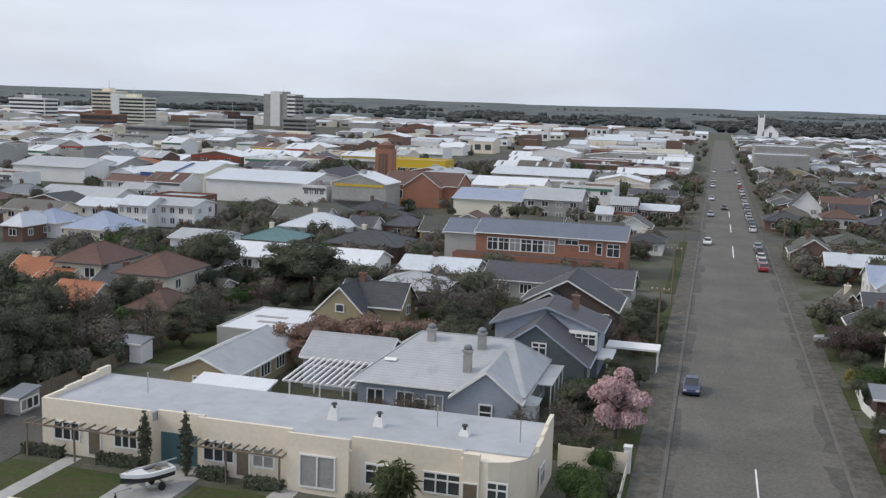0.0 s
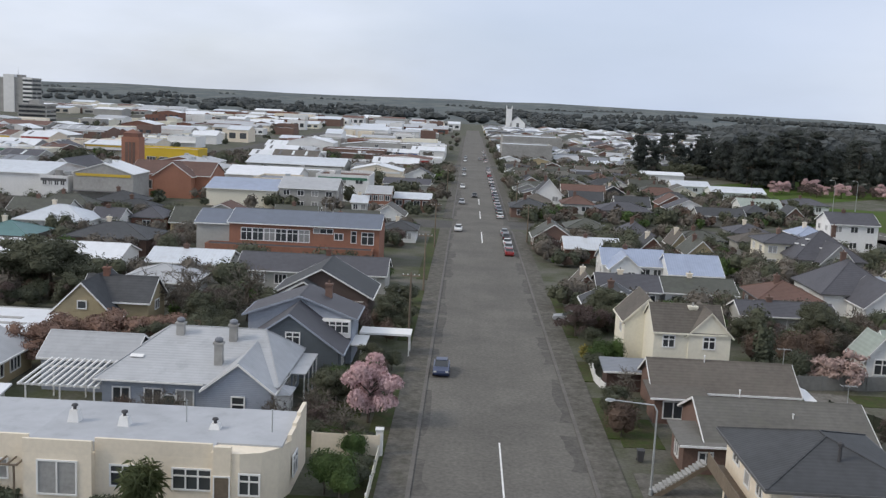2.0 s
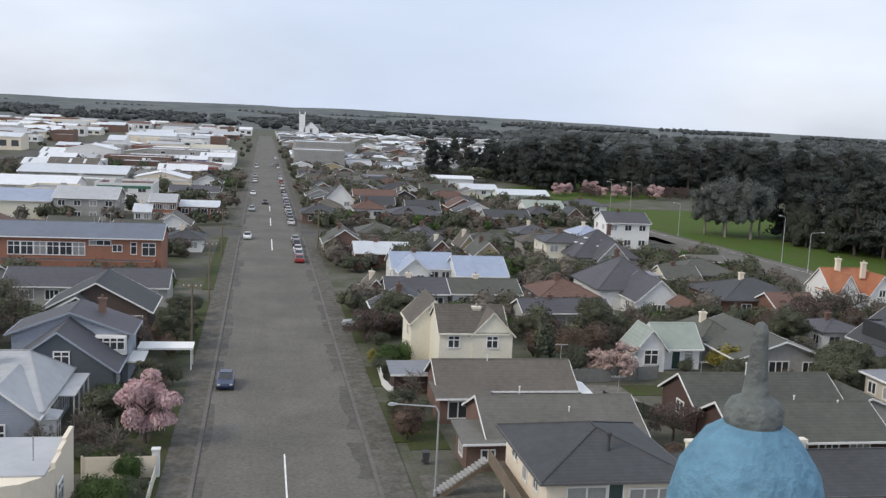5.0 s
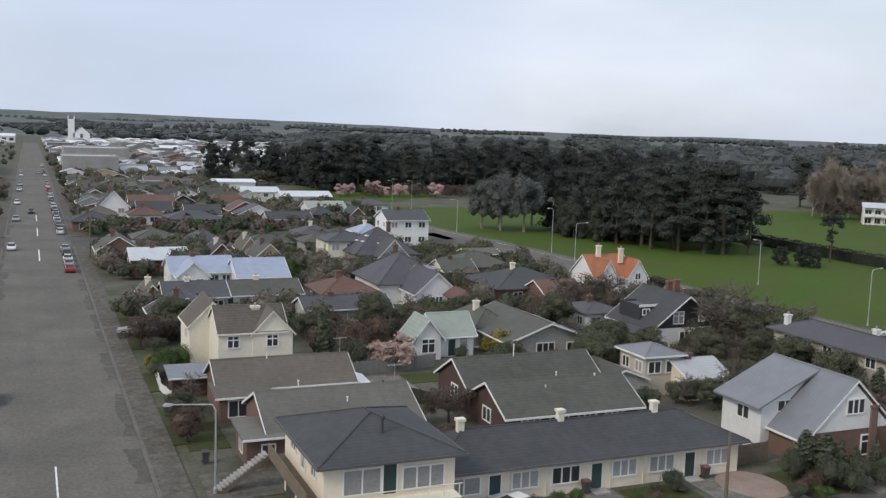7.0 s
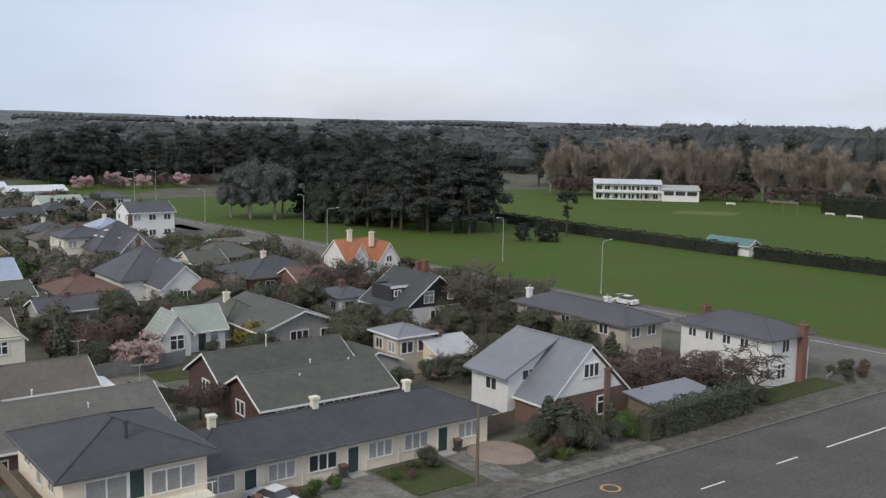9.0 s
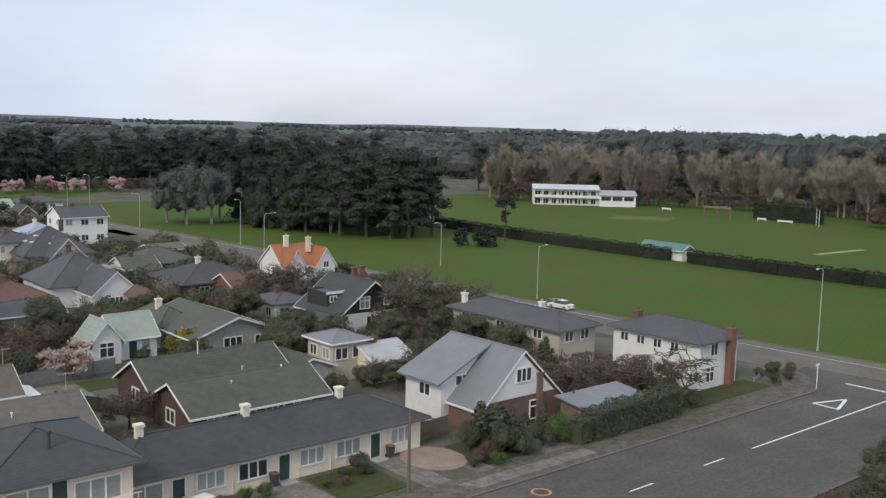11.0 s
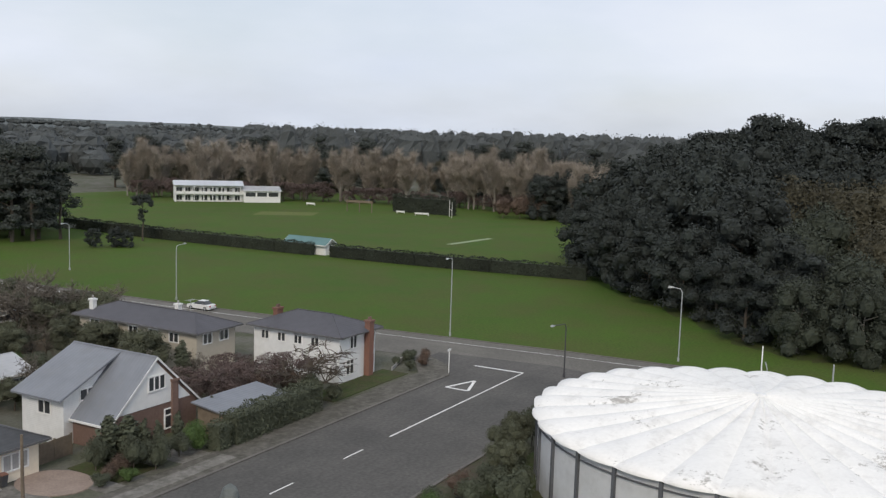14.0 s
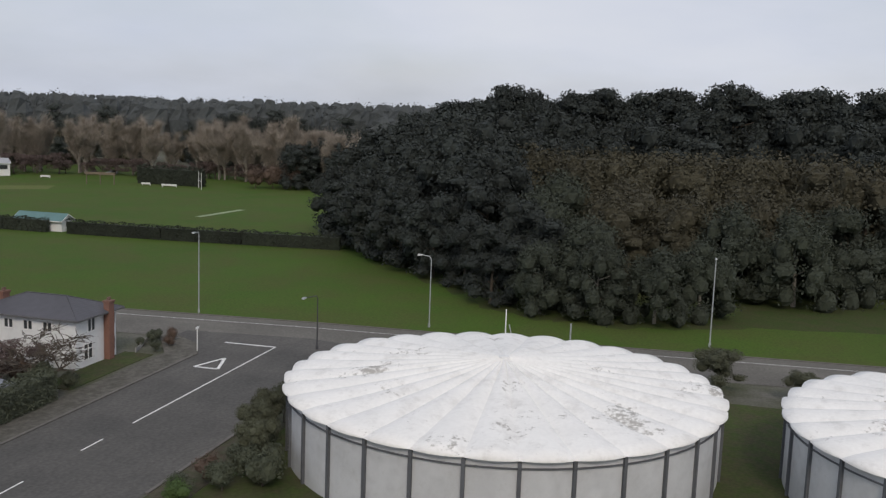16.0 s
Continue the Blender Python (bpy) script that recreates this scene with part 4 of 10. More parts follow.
def car(k, x, y, turn):
    """A saloon car, 4.4 m long, heading +y in its own space."""
    ob = thing("car", f"{CAR_WORDS[k]} parked car on the asphalt", "car", x, y, 0.05, turn, "parked cars")
    b = Mesh()
    prof = [(-2.15, 0.25), (2.1, 0.25), (2.2, 0.5), (2.08, 0.74), (1.05, 0.90), (-1.5, 0.93), (-2.12, 0.86), (-2.22, 0.5)]
    n = len(prof)
    for w, sh in ((-0.85, 0.95), (-0.72, 1.0), (0.72, 1.0), (0.85, 0.95)):
        b.v += [(w, py * (1.0 if sh == 1.0 else 0.985), 0.5 + (pz - 0.5) * sh) for py, pz in prof]
    b.f += [tuple(range(n)), tuple(reversed(range(3 * n, 4 * n)))]
    for j in range(3):
        for i in range(n):
            b.f.append((j * n + i, (j + 1) * n + i, (j + 1) * n + (i + 1) % n, j * n + (i + 1) % n))
    part("body", b, PAINTS[k], ob)
    c = Mesh().add([(-0.74, 0.95, 0.9), (0.74, 0.95, 0.9), (0.74, -1.55, 0.92), (-0.74, -1.55, 0.92), (-0.58, 0.2, 1.40), (0.58, 0.2, 1.40), (0.58, -1.0, 1.42), (-0.58, -1.0, 1.42)],
                   [(0, 1, 5, 4), (1, 2, 6, 5), (2, 3, 7, 6), (3, 0, 4, 7), (4, 5, 6, 7)])
    part("cabin_glass", c, GLASS, ob, "dark glass cabin windows")
    part("roof", Mesh().box(-0.6, -1.02, 1.40, 0.6, 0.22, 1.45), PAINTS[k], ob)
    for wx in (-0.78, 0.78):
        for wy in (-1.35, 1.35):
            w = Mesh().tube((wx - 0.1, wy, 0.31), (wx + 0.1, wy, 0.31), 0.31, 0.31, 12)
            tyre = part("wheel", w, RUBBER, ob)
            part("rim", Mesh().tube((wx - 0.115, wy, 0.31), (wx + 0.115, wy, 0.31), 0.18, 0.18, 8), STEEL, tyre)
        part("headlight", Mesh().box(wx * 0.8 - 0.16, 2.08, 0.58, wx * 0.8 + 0.16, 2.19, 0.72), HEAD_M, ob)
        part("tail_light", Mesh().box(wx * 0.8 - 0.16, -2.2, 0.6, wx * 0.8 + 0.16, -2.12, 0.8), TAIL_M, ob)
    return ob


def street_lamp(x, y, h, turn, arm=2.2, dark=False, label="tall galvanised street lamp with an outreach arm"):
    """The arm points to +x in its own space."""
    ob = thing("street_lamp", label, "street lamp", x, y, 0, turn, "street lamps")
    pm_ = Mesh().lathe([(0.16, 0.0), (0.16, 0.5), (0.09, 0.6), (0.065, h - 0.6)], 0, 0, 8)
    part("pole", pm_, DARK_POLE if dark else STEEL, ob)
    am = Mesh().tube((0, 0, h - 0.6), (0.25, 0, h - 0.15), 0.065, 0.055, 6).tube((0.25, 0, h - 0.15), (arm, 0, h), 0.055, 0.045, 6)
    part("arm", am, DARK_POLE if dark else STEEL, ob)
    hd = Mesh().add([(arm - 0.1, -0.1, h - 0.06), (arm + 0.65, -0.16, h - 0.05), (arm + 0.65, 0.16, h - 0.05), (arm - 0.1, 0.1, h - 0.06), (arm - 0.05, -0.07, h + 0.07), (arm + 0.5, -0.1, h + 0.12), (arm + 0.5, 0.1, h + 0.12), (arm - 0.05, 0.07, h + 0.07)],
                    [(0, 3, 2, 1), (4, 5, 6, 7), (0, 1, 5, 4), (1, 2, 6, 5), (2, 3, 7, 6), (3, 0, 4, 7)])
    head = part("lamp_head", hd, STEEL, ob)
    part("lens", Mesh().box(arm + 0.1, -0.1, h - 0.11, arm + 0.58, 0.1, h - 0.055), LENS_W, head)
    return ob


def power_pole(x, y, h, turn=0, cross=1):
    ob = thing("power_pole", "weathered timber power pole with a crossarm", "pole", x, y, 0, turn, "power poles")
    part("pole", Mesh().lathe([(0.15, 0), (0.10, h)], 0, 0, 8), WOOD, ob)
    for k in range(cross):
        arm = part("crossarm", Mesh().box(-1.1, -0.06, h - 0.5 - 0.9 * k, 1.1, 0.06, h - 0.36 - 0.9 * k), WOOD, ob)
        for px in (-0.95, -0.4, 0.4, 0.95):
            part("insulator", Mesh().lathe([(0.05, h - 0.36 - 0.9 * k), (0.06, h - 0.26 - 0.9 * k), (0.03, h - 0.2 - 0.9 * k)], px, 0, 6), LENS_W, arm)
    return ob


def fence(name, label, x0, y0, x1, y1, h, material, step=2.4, post=None, cap=False):
    """A fence of panels between posts along a straight line."""
    L = math.hypot(x1 - x0, y1 - y0)
    ob = thing(name, label, "fence" if name != "garden_wall" else "wall", x0, y0, 0, math.degrees(math.atan2(y1 - y0, x1 - x0)))
    n = max(1, round(L / step))
    pm_ = Mesh().box(-0.07, -0.07, 0, 0.07, 0.07, h + 0.1).data("post", post or material)
    for k in range(n):
        a, b = L * k / n, L * (k + 1) / n
        part("panel", Mesh().box(a + 0.05, -0.03, 0.05, b - 0.05, 0.03, h), material, ob)
        p = part("post", pm_, None, ob)
        p.location = (a, 0, 0)
    p = part("post", pm_, None, ob)
    p.location = (L, 0, 0)
    return ob


def hedge(label, x0, y0, x1, y1, h, w, leafm, seed=1, per=60, size=0.16):
    """A clipped hedge: a ragged leafy box along a line, a little uneven in height and width."""
    rng = np.random.default_rng(seed)
    L = math.hypot(x1 - x0, y1 - y0)
    m = Mesh().box(0.12, -w * 0.36, 0.02, L - 0.12, w * 0.36, h * 0.86)
    n = int(per * L * 1.5)
    face = rng.choice(5, n, p=np.array([h, h, w, w * h / L, w * h / L]) / (2 * h + w + 2 * w * h / L))
    u, v = rng.uniform(0, 1, n), rng.uniform(0, 1, n)
    wave = 1 + 0.05 * np.sin(u * L * 1.1 + seed) + 0.04 * np.sin(u * L * 2.7 + 1.3 * seed)
    ax = np.where(face == 3, 0.05, np.where(face == 4, L - 0.05, u * L))
    ay = np.where(face == 0, -w / 2, np.where(face == 1, w / 2, (u if L < 0.1 else rng.uniform(0, 1, n)) * w - w / 2)) * wave
    az = np.where(face == 2, h, v * h) * wave
    nrm = np.zeros((n, 3))
    nrm[face == 0, 1], nrm[face == 1, 1], nrm[face == 2, 2], nrm[face == 3, 0], nrm[face == 4, 0] = -1, 1, 1, -1, 1
    p = np.stack([ax, ay, az], 1) + nrm * rng.normal(-0.04, 0.07, n)[:, None]
    p[:, 2] = np.maximum(p[:, 2], 0.03)
    nrm = nrm + rng.normal(size=(n, 3)) * 0.75 + (0, 0, 0.2)
    nrm /= np.linalg.norm(nrm, axis=1)[:, None]
    a = np.cross(nrm, rng.normal(size=(n, 3)))
    a /= np.linalg.norm(a, axis=1)[:, None]
    b = np.cross(nrm, a)
    sz = (size * rng.uniform(0.6, 1.4, n))[:, None]
    quads = np.stack([p - a * sz, p - b * sz * 0.6, p + a * sz, p + b * sz * 0.6], 1)
    k = len(m.v)
    m.v += [tuple(q) for q in quads.reshape(-1, 3).tolist()]
    m.f += [(k + 4 * q, k + 4 * q + 1, k + 4 * q + 2, k + 4 * q + 3) for q in range(n)]
    ob = tagged(new("hedge", m.data("hedge", leafm)), label, "hedge")
    ob.matrix_basis = pose(x0, y0, 0, 0, 0, math.degrees(math.atan2(y1 - y0, x1 - x0)))
    return ob


def wheelie_bin(x, y, turn, lid):
    ob = thing("wheelie_bin", "dark wheeled rubbish bin with a coloured lid", "bin", x, y, 0.1, turn, "wheelie bins")
    part("body", Mesh().add([(-0.22, -0.25, 0.05), (0.22, -0.25, 0.05), (0.22, 0.2, 0.05), (-0.22, 0.2, 0.05), (-0.29, -0.34, 0.95), (0.29, -0.34, 0.95), (0.29, 0.3, 0.95), (-0.29, 0.3, 0.95)],
                            [(0, 3, 2, 1), (4, 5, 6, 7), (0, 1, 5, 4), (1, 2, 6, 5), (2, 3, 7, 6), (3, 0, 4, 7)]), DARK_POLE, ob)
    part("lid", Mesh().sweep([(-0.36, 0.95), (0.34, 0.95), (0.34, 1.02), (0.0, 1.07), (-0.36, 1.0)], "x", -0.3, 0.3), lid, ob)
    for wx in (-0.26, 0.26):
        part("wheel", Mesh().tube((wx - 0.03, 0.24, 0.1), (wx + 0.03, 0.24, 0.1), 0.1, 0.1, 8), RUBBER, ob)
    return ob


BLOCKED = []   # rectangles kept free of shrubs


def keep(x0, y0, x1, y1):
    BLOCKED.append((min(x0, x1), min(y0, y1), max(x0, x1), max(y0, y1)))


def free(x, y, pad=0.6):
    return not any(a - pad < x < c + pad and b - pad < y < d + pad for a, b, c, d in BLOCKED)


# ---- the tower's balcony, under and beside the camera ----
BAL = [(-6.2, 3.0), (-2.2, 4.75), (2.14, 4.62), (7.0, 1.9), (9.2, 0.2), (9.9, -2.0), (9.8, -5.5), (7.6, -10.5), (3, -13.2), (-2, -13.2), (-7, -10), (-9, -5), (-8.4, 0.2)]
tower = tagged(thing("water_tower", "plain brick water tower with a parapeted balcony", "tower", 0.5, -4.5, 0), kind="structure")
part("wall", Mesh().lathe([(6.2, 0), (6.0, 25.5), (7.5, 26.0)], 0, 0, 20), BRICK_R, tower)
part("balcony_floor", Mesh().prism([(x - 0.5, y + 4.5) for x, y in reversed(BAL)], 25.5, 25.9), CONCRETE, tower)
pp = Mesh()
for (xa, ya), (xb, yb) in zip(BAL, BAL[1:] + BAL[:1]):
    d = Vector((xb - xa, yb - ya)).normalized() * 0.12
    pp.add([(xa - d.y - 0.5, ya + d.x + 4.5, 25.9), (xb - d.y - 0.5, yb + d.x + 4.5, 25.9), (xb + d.y - 0.5, yb - d.x + 4.5, 25.9), (xa + d.y - 0.5, ya - d.x + 4.5, 25.9),
            (xa - d.y - 0.5, ya + d.x + 4.5, 26.3), (xb - d.y - 0.5, yb + d.x + 4.5, 26.3), (xb + d.y - 0.5, yb - d.x + 4.5, 26.3), (xa + d.y - 0.5, ya - d.x + 4.5, 26.3)],
           [(0, 1, 2, 3), (4, 7, 6, 5), (0, 4, 5, 1), (2, 6, 7, 3), (1, 5, 6, 2), (0, 3, 7, 4)])
part("parapet", pp, CONCRETE, tower)


def pinnacle(x, y, shoulder):
    """A slim post with a ribbed blue dome and a grey finial."""
    ob = thing("pinnacle", "slim post with a ribbed weathered blue dome and grey finial", "ornament", x, y, 25.85, 0, "balcony pinnacles")
    s = shoulder - 25.85
    part("post", Mesh().lathe([(0.058, 0.0), (0.058, s - 0.155), (0.07, s - 0.14)], 0, 0, 12), LEAD, ob)
    m, sides = Mesh(), 64
    prof = [(0.060, s - 0.165), (0.079, s - 0.124), (0.078, s - 0.084), (0.068, s - 0.044), (0.048, s - 0.014), (0.028, s)]
    n = len(prof)
    for k in range(sides):
        t = 2 * math.pi * k / sides
        f = 1 - 0.07 * abs(math.sin(t * 7)) ** 0.5 + 0.035
        m.v += [(r * f * math.cos(t), r * f * math.sin(t), z) for r, z in prof]
    for k in range(sides):
        for i in range(n - 1):
            m.f.append((k * n + i, (k + 1) % sides * n + i, (k + 1) % sides * n + i + 1, k * n + i + 1))
    part("dome", m, COPPER, ob, "ribbed weathered blue dome", smooth=True)
    part("finial", Mesh().lathe([(0.026, s - 0.008), (0.029, s + 0.003), (0.029, s + 0.014), (0.024, s + 0.023), (0.0135, s + 0.028), (0.0105, s + 0.050), (0.0082, s + 0.078), (0.0078, s + 0.092), (0.0056, s + 0.099), (0.002, s + 0.102)], 0, 0, 14), LEAD, ob, "grey-green lead finial", smooth=True)


pinnacle(6.83, 1.04, 27.95)
pinnacle(2.09, 4.47, 28.16)


# ---- covered reservoirs ----
def reservoir(x, y):
    """A round concrete tank, 36 m across, under a scalloped white roof."""
    R, Z, TOP, N, SUB = 18.05, 5.9, 8.1, 30, 8
    ob = thing("water_reservoir", "round grey concrete tank under a scalloped white fabric roof", "water tank", x, y, 0, 3.0, "covered reservoirs")
    ribs = Mesh()
    for k in range(N):
        t0, t1 = 2 * math.pi * k / N, 2 * math.pi * (k + 1) / N
        pn = Mesh()
        a = [(0.985 * R * math.cos(t0 + (t1 - t0) * i / 3), 0.985 * R * math.sin(t0 + (t1 - t0) * i / 3)) for i in range(4)]
        b = [(px * 0.985, py * 0.985) for px, py in reversed(a)]
        pn.prism(a + b, 0, Z - 0.25)
        part("wall_panel", pn, TANK_WALL, ob)
    for k in range(N):
        t = 2 * math.pi * k / N
        c, s = math.cos(t), math.sin(t)
        q = [(R * 0.98, -0.13), (R * 0.997, -0.13), (R * 0.997, 0.13), (R * 0.98, 0.13)]
        part("rib", Mesh().prism([(u * c - v * s, u * s + v * c) for u, v in q], 0, Z - 0.2), TANK_RIB, ob)
    band, nb = Mesh(), N * 3
    for k in range(nb):
        c, t = math.cos(2 * math.pi * k / nb), math.sin(2 * math.pi * k / nb)
        band.v += [(R * u * c, R * u * t, z) for u, z in ((0.975, Z - 0.8), (0.992, Z - 0.8), (0.992, Z - 0.7), (0.975, Z - 0.7))]
    for k in range(nb):
        for i in range(4):
            band.f.append((4 * k + i, 4 * ((k + 1) % nb) + i, 4 * ((k + 1) % nb) + (i + 1) % 4, 4 * k + (i + 1) % 4))
    part("band", band, TANK_RIB, ob)
    rings = [0.008, 0.03, 0.07, 0.15, 0.26, 0.4, 0.55, 0.7, 0.83, 0.93, 1.0]
    wob = random.Random(int(abs(y) * 10))
    for p in range(N):
        m, puff = Mesh(), wob.uniform(0.85, 1.12)
        for u in rings + [1.001]:
            for i in range(SUB + 1):
                t = 2 * math.pi * (p + i / SUB) / N
                arch = math.sin(math.pi * i / SUB) ** 0.8 if 0 < i < SUB else 0.0
                lift = arch * puff * (0.46 * u ** 0.5 * (1 - 0.3 * u)) if u < 1 else arch * puff * 0.28
                rad = u * R * (1.0 + (0.014 * arch if u > 0.9 else 0))
                zz = Z - 0.14 if u > 1 else Z + (TOP - Z) * (1 - u) ** 1.25 + lift - (0.12 if u == 1.0 else 0)
                m.v.append((rad * math.cos(t), rad * math.sin(t), zz))
        for a in range(len(rings)):
            for i in range(SUB):
                q = a * (SUB + 1) + i
                m.f.append((q, q + SUB + 1, q + SUB + 2, q + 1))
        part("roof_panel", m, TANK_ROOF, ob, "stained white arched roof panel" if p == 0 else "", smooth=True)
    part("vent_cap", Mesh().lathe([(0.5, TOP - 0.1), (0.42, TOP + 0.12), (0.1, TOP + 0.2)], 0, 0, 12), WHITE, ob)
    return ob


reservoir(86.3, 14.95)
reservoir(87.0, -25.6)
ms = thing("mast", "thin white mast with a bracket beside the tank", "mast", 105.6, 18.6)
part("pole", Mesh().lathe([(0.1, 0.0), (0.075, 4.0), (0.06, 8.2)], 0, 0, 8), WHITE, ms)
part("bracket", Mesh().tube((0.05, -0.1, 5.2), (0.1, -0.75, 5.4), 0.05, 0.05, 6).tube((0.1, -0.7, 5.3), (0.05, -0.35, 6.6), 0.06, 0.06, 6), STEEL, ms)
ms = thing("post", "short grey post beside the tank", "post", 111.8, 12.6)
part("pole", Mesh().lathe([(0.12, 0.0), (0.09, 5.9), (0.02, 6.0)], 0, 0, 8), STEEL, ms)
keep(66, -46, 106, 34)

# ---- art deco flats, west corner ----
fl = thing("art_deco_flats", "long cream stucco flats with parapets and a flat grey roof", "building", -31, 72)
X, Y = -31, 72


def loc(m, x0, y0, z0, x1, y1, z1):
    return m.box(x0 - X, y0 - Y, z0, x1 - X, y1 - Y, z1)


part("wall", loc(Mesh(), -51.2, 67.6, 0, -41.4, 76.5, 3.4), CREAM, fl)
part("wall", loc(Mesh(), -41.4, 68.6, 0, -37.4, 76.5, 3.3), CREAM, fl)
part("wall", loc(Mesh(), -37.4, 67.6, 0, -29.6, 76.5, 3.4), CREAM, fl)
part("wall", loc(Mesh(), -29.6, 66.7, 0, -24.8, 76.5, 3.45), CREAM, fl)
part("wall", loc(Mesh(), -24.8, 67.3, 0, -16.6, 76.5, 3.5), CREAM, fl)
part("wall", Mesh().prism([(x - X, y - Y) for x, y in ((-16.6, 67.0), (-14.6, 66.9), (-13.2, 67.4), (-12.2, 68.5), (-11.7, 70.2), (-11.6, 76.5), (-16.6, 76.5))], 0, 4.05), CREAM, fl)
part("wall", loc(Mesh(), -16.4, 66.8, 0, -15.2, 67.2, 4.5), CREAM, fl)
for x0, y0, x1, y1, z in ((-51.2, 67.6, -41.4, 67.85, 4.4), (-41.4, 68.6, -37.4, 68.85, 4.2), (-37.4, 67.6, -29.6, 67.85, 4.4), (-29.6, 66.7, -24.8, 66.95, 4.45), (-24.8, 67.3, -16.6, 67.55, 4.5),
                          (-51.2, 67.85, -50.9, 70.4, 4.42), (-51.2, 70.4, -50.9, 72.8, 4.55), (-51.2, 72.8, -50.9, 74.8, 4.7), (-51.2, 74.8, -50.9, 76.5, 4.85),
                          (-11.9, 70.0, -11.6, 72.0, 4.5), (-11.9, 72.0, -11.6, 73.8, 4.72), (-11.9, 73.8, -11.6, 76.5, 4.95)):
    part("parapet", loc(Mesh(), x0, y0, 3.3 if -41.5 < x0 < -37.5 and x1 < -37 else 3.4 if x1 < -29 else 3.45 if x1 < -24 else 3.5 if x1 < -16 else 4.05, x1, y1, z), CREAM, fl)
part("roof", loc(Mesh(), -50.85, 68.9, 3.2, -29.6, 76.4, 4.12), MEMBRANE, fl, "flat grey membrane roof")
part("roof", loc(Mesh(), -29.6, 67.6, 3.2, -16.6, 76.4, 4.15), MEMBRANE, fl, "flat grey membrane roof")
part("roof", loc(Mesh(), -16.6, 68.6, 4.05, -12.0, 76.4, 4.18), MEMBRANE, fl, "flat grey membrane roof")
part("roof", loc(Mesh(), -50.85, 67.9, 3.4, -41.5, 68.9, 4.12), MEMBRANE, fl, "flat grey membrane roof")
part("roof", loc(Mesh(), -37.3, 67.9, 3.4, -29.6, 68.9, 4.12), MEMBRANE, fl, "flat grey membrane roof")
for x, w in ((-48.9, 2.2), (-43.6, 1.9)):
    add_window(fl, "S", x - X, 67.6 - Y, 1.25, w, 1.35, 3, 2)
for x, w, c in ((-35.6, 2.4, False), (-30.6, 0.0, False), (-27.2, 2.6, True), (-22.4, 2.5, False), (-18.0, 2.6, False)):
    if w:
        yy = 67.6 if x < -30 else 66.7 if x < -25 else 67.3
        add_window(fl, "S", x - X, yy - Y, 0.6 if x == -27.2 else 1.2, w, 2.3 if x == -27.2 else 1.4, 2 if x == -27.2 else 3, 1 if x == -27.2 else 2, c)
add_window(fl, "S", -13.9 - X, 66.85 - Y, 1.2, 1.3, 1.4, 2, 2)
add_window(fl, "E", -11.6 - X, 71.5 - Y, 1.2, 1.6, 1.4, 2, 2)
add_window(fl, "S", -31.9 - X, 67.6 - Y, 1.2, 1.6, 1.3, 2, 2, True)
for x, yy in ((-46.4, 67.6), (-33.6, 67.6), (-15.8, 66.8)):
    add_door(fl, "S", x - X, yy - Y, 0.3, 1.0, 2.05, WOOD)
part("garage_door", loc(Mesh(), -41.1, 68.52, 0.05, -37.7, 68.6, 2.5), GARAGE_M, fl, "teal panelled garage door")
for ca, cb in ((-51.9, -41.6), (-37.2, -29.7)):
    cn = Mesh()
    loc(cn, ca, 66.1, 2.64, cb, 66.22, 2.76)
    for k in range(12):
        cx_ = ca + (cb - ca - 0.09) * k / 11
        loc(cn, cx_, 66.16, 2.68, cx_ + 0.09, 67.58, 2.79)
    part("canopy", cn, WOOD, fl, "thin dark slatted porch canopy")
for x in (-51.6, -47.3, -34.3, -30.0):
    part("canopy_post", loc(Mesh(), x - 0.06, 66.2, 0, x + 0.06, 66.32, 2.62), WOOD, fl)
for x, yy, z in ((-27.9, 71.6, 5.5), (-24.1, 71.3, 5.3), (-17.5, 71.6, 5.0)):
    c = part("roof_vent", Mesh().add([(x - X + a * 0.42, yy - Y + b * 0.42, 4.12) for a, b in ((-1, -1), (1, -1), (1, 1), (-1, 1))] + [(x - X + a * 0.28, yy - Y + b * 0.28, z - 0.45) for a, b in ((-1, -1), (1, -1), (1, 1), (-1, 1))],
             [(3, 2, 1, 0), (4, 5, 6, 7), (0, 1, 5, 4), (1, 2, 6, 5), (2, 3, 7, 6), (3, 0, 4, 7)]), WHITE, fl, "white tapered roof ventilator")
    part("cowl", Mesh().lathe([(0.12, z - 0.46), (0.12, z - 0.25), (0.26, z - 0.18), (0.2, z - 0.05), (0.04, z)], x - X, yy - Y, 10), DARK_POLE, c, "dark metal cowl")
for x, yy in ((-44.4, 72.0), (-19.8, 72.2), (-13.2, 71.0)):
    part("vent_pipe", Mesh().lathe([(0.05, 4.3), (0.05, 5.9), (0.08, 6.0)], x - X, yy - Y, 6), STEEL, fl)
keep(-54, 63, -10, 77)
fence("garden_wall", "cream stucco garden wall with panels", -11.4, 78.6, -6.0, 78.6, 1.8, CREAM, 2.7, CREAM)
fence("garden_wall", "low white stucco wall along the footpath", -6.0, 62, -6.0, 78.2, 1.0, CREAM2, 3.2, WHITE)
gp = thing("gate_pier", "tall white square gate pier", "pier", -6.0, 78.9)
part("pier", Mesh().box(-0.28, -0.28, 0, 0.28, 0.28, 2.2), WHITE, gp)
part("cap", Mesh().box(-0.34, -0.34, 2.2, 0.34, 0.34, 2.32), WHITE, gp)
gl = Mesh()
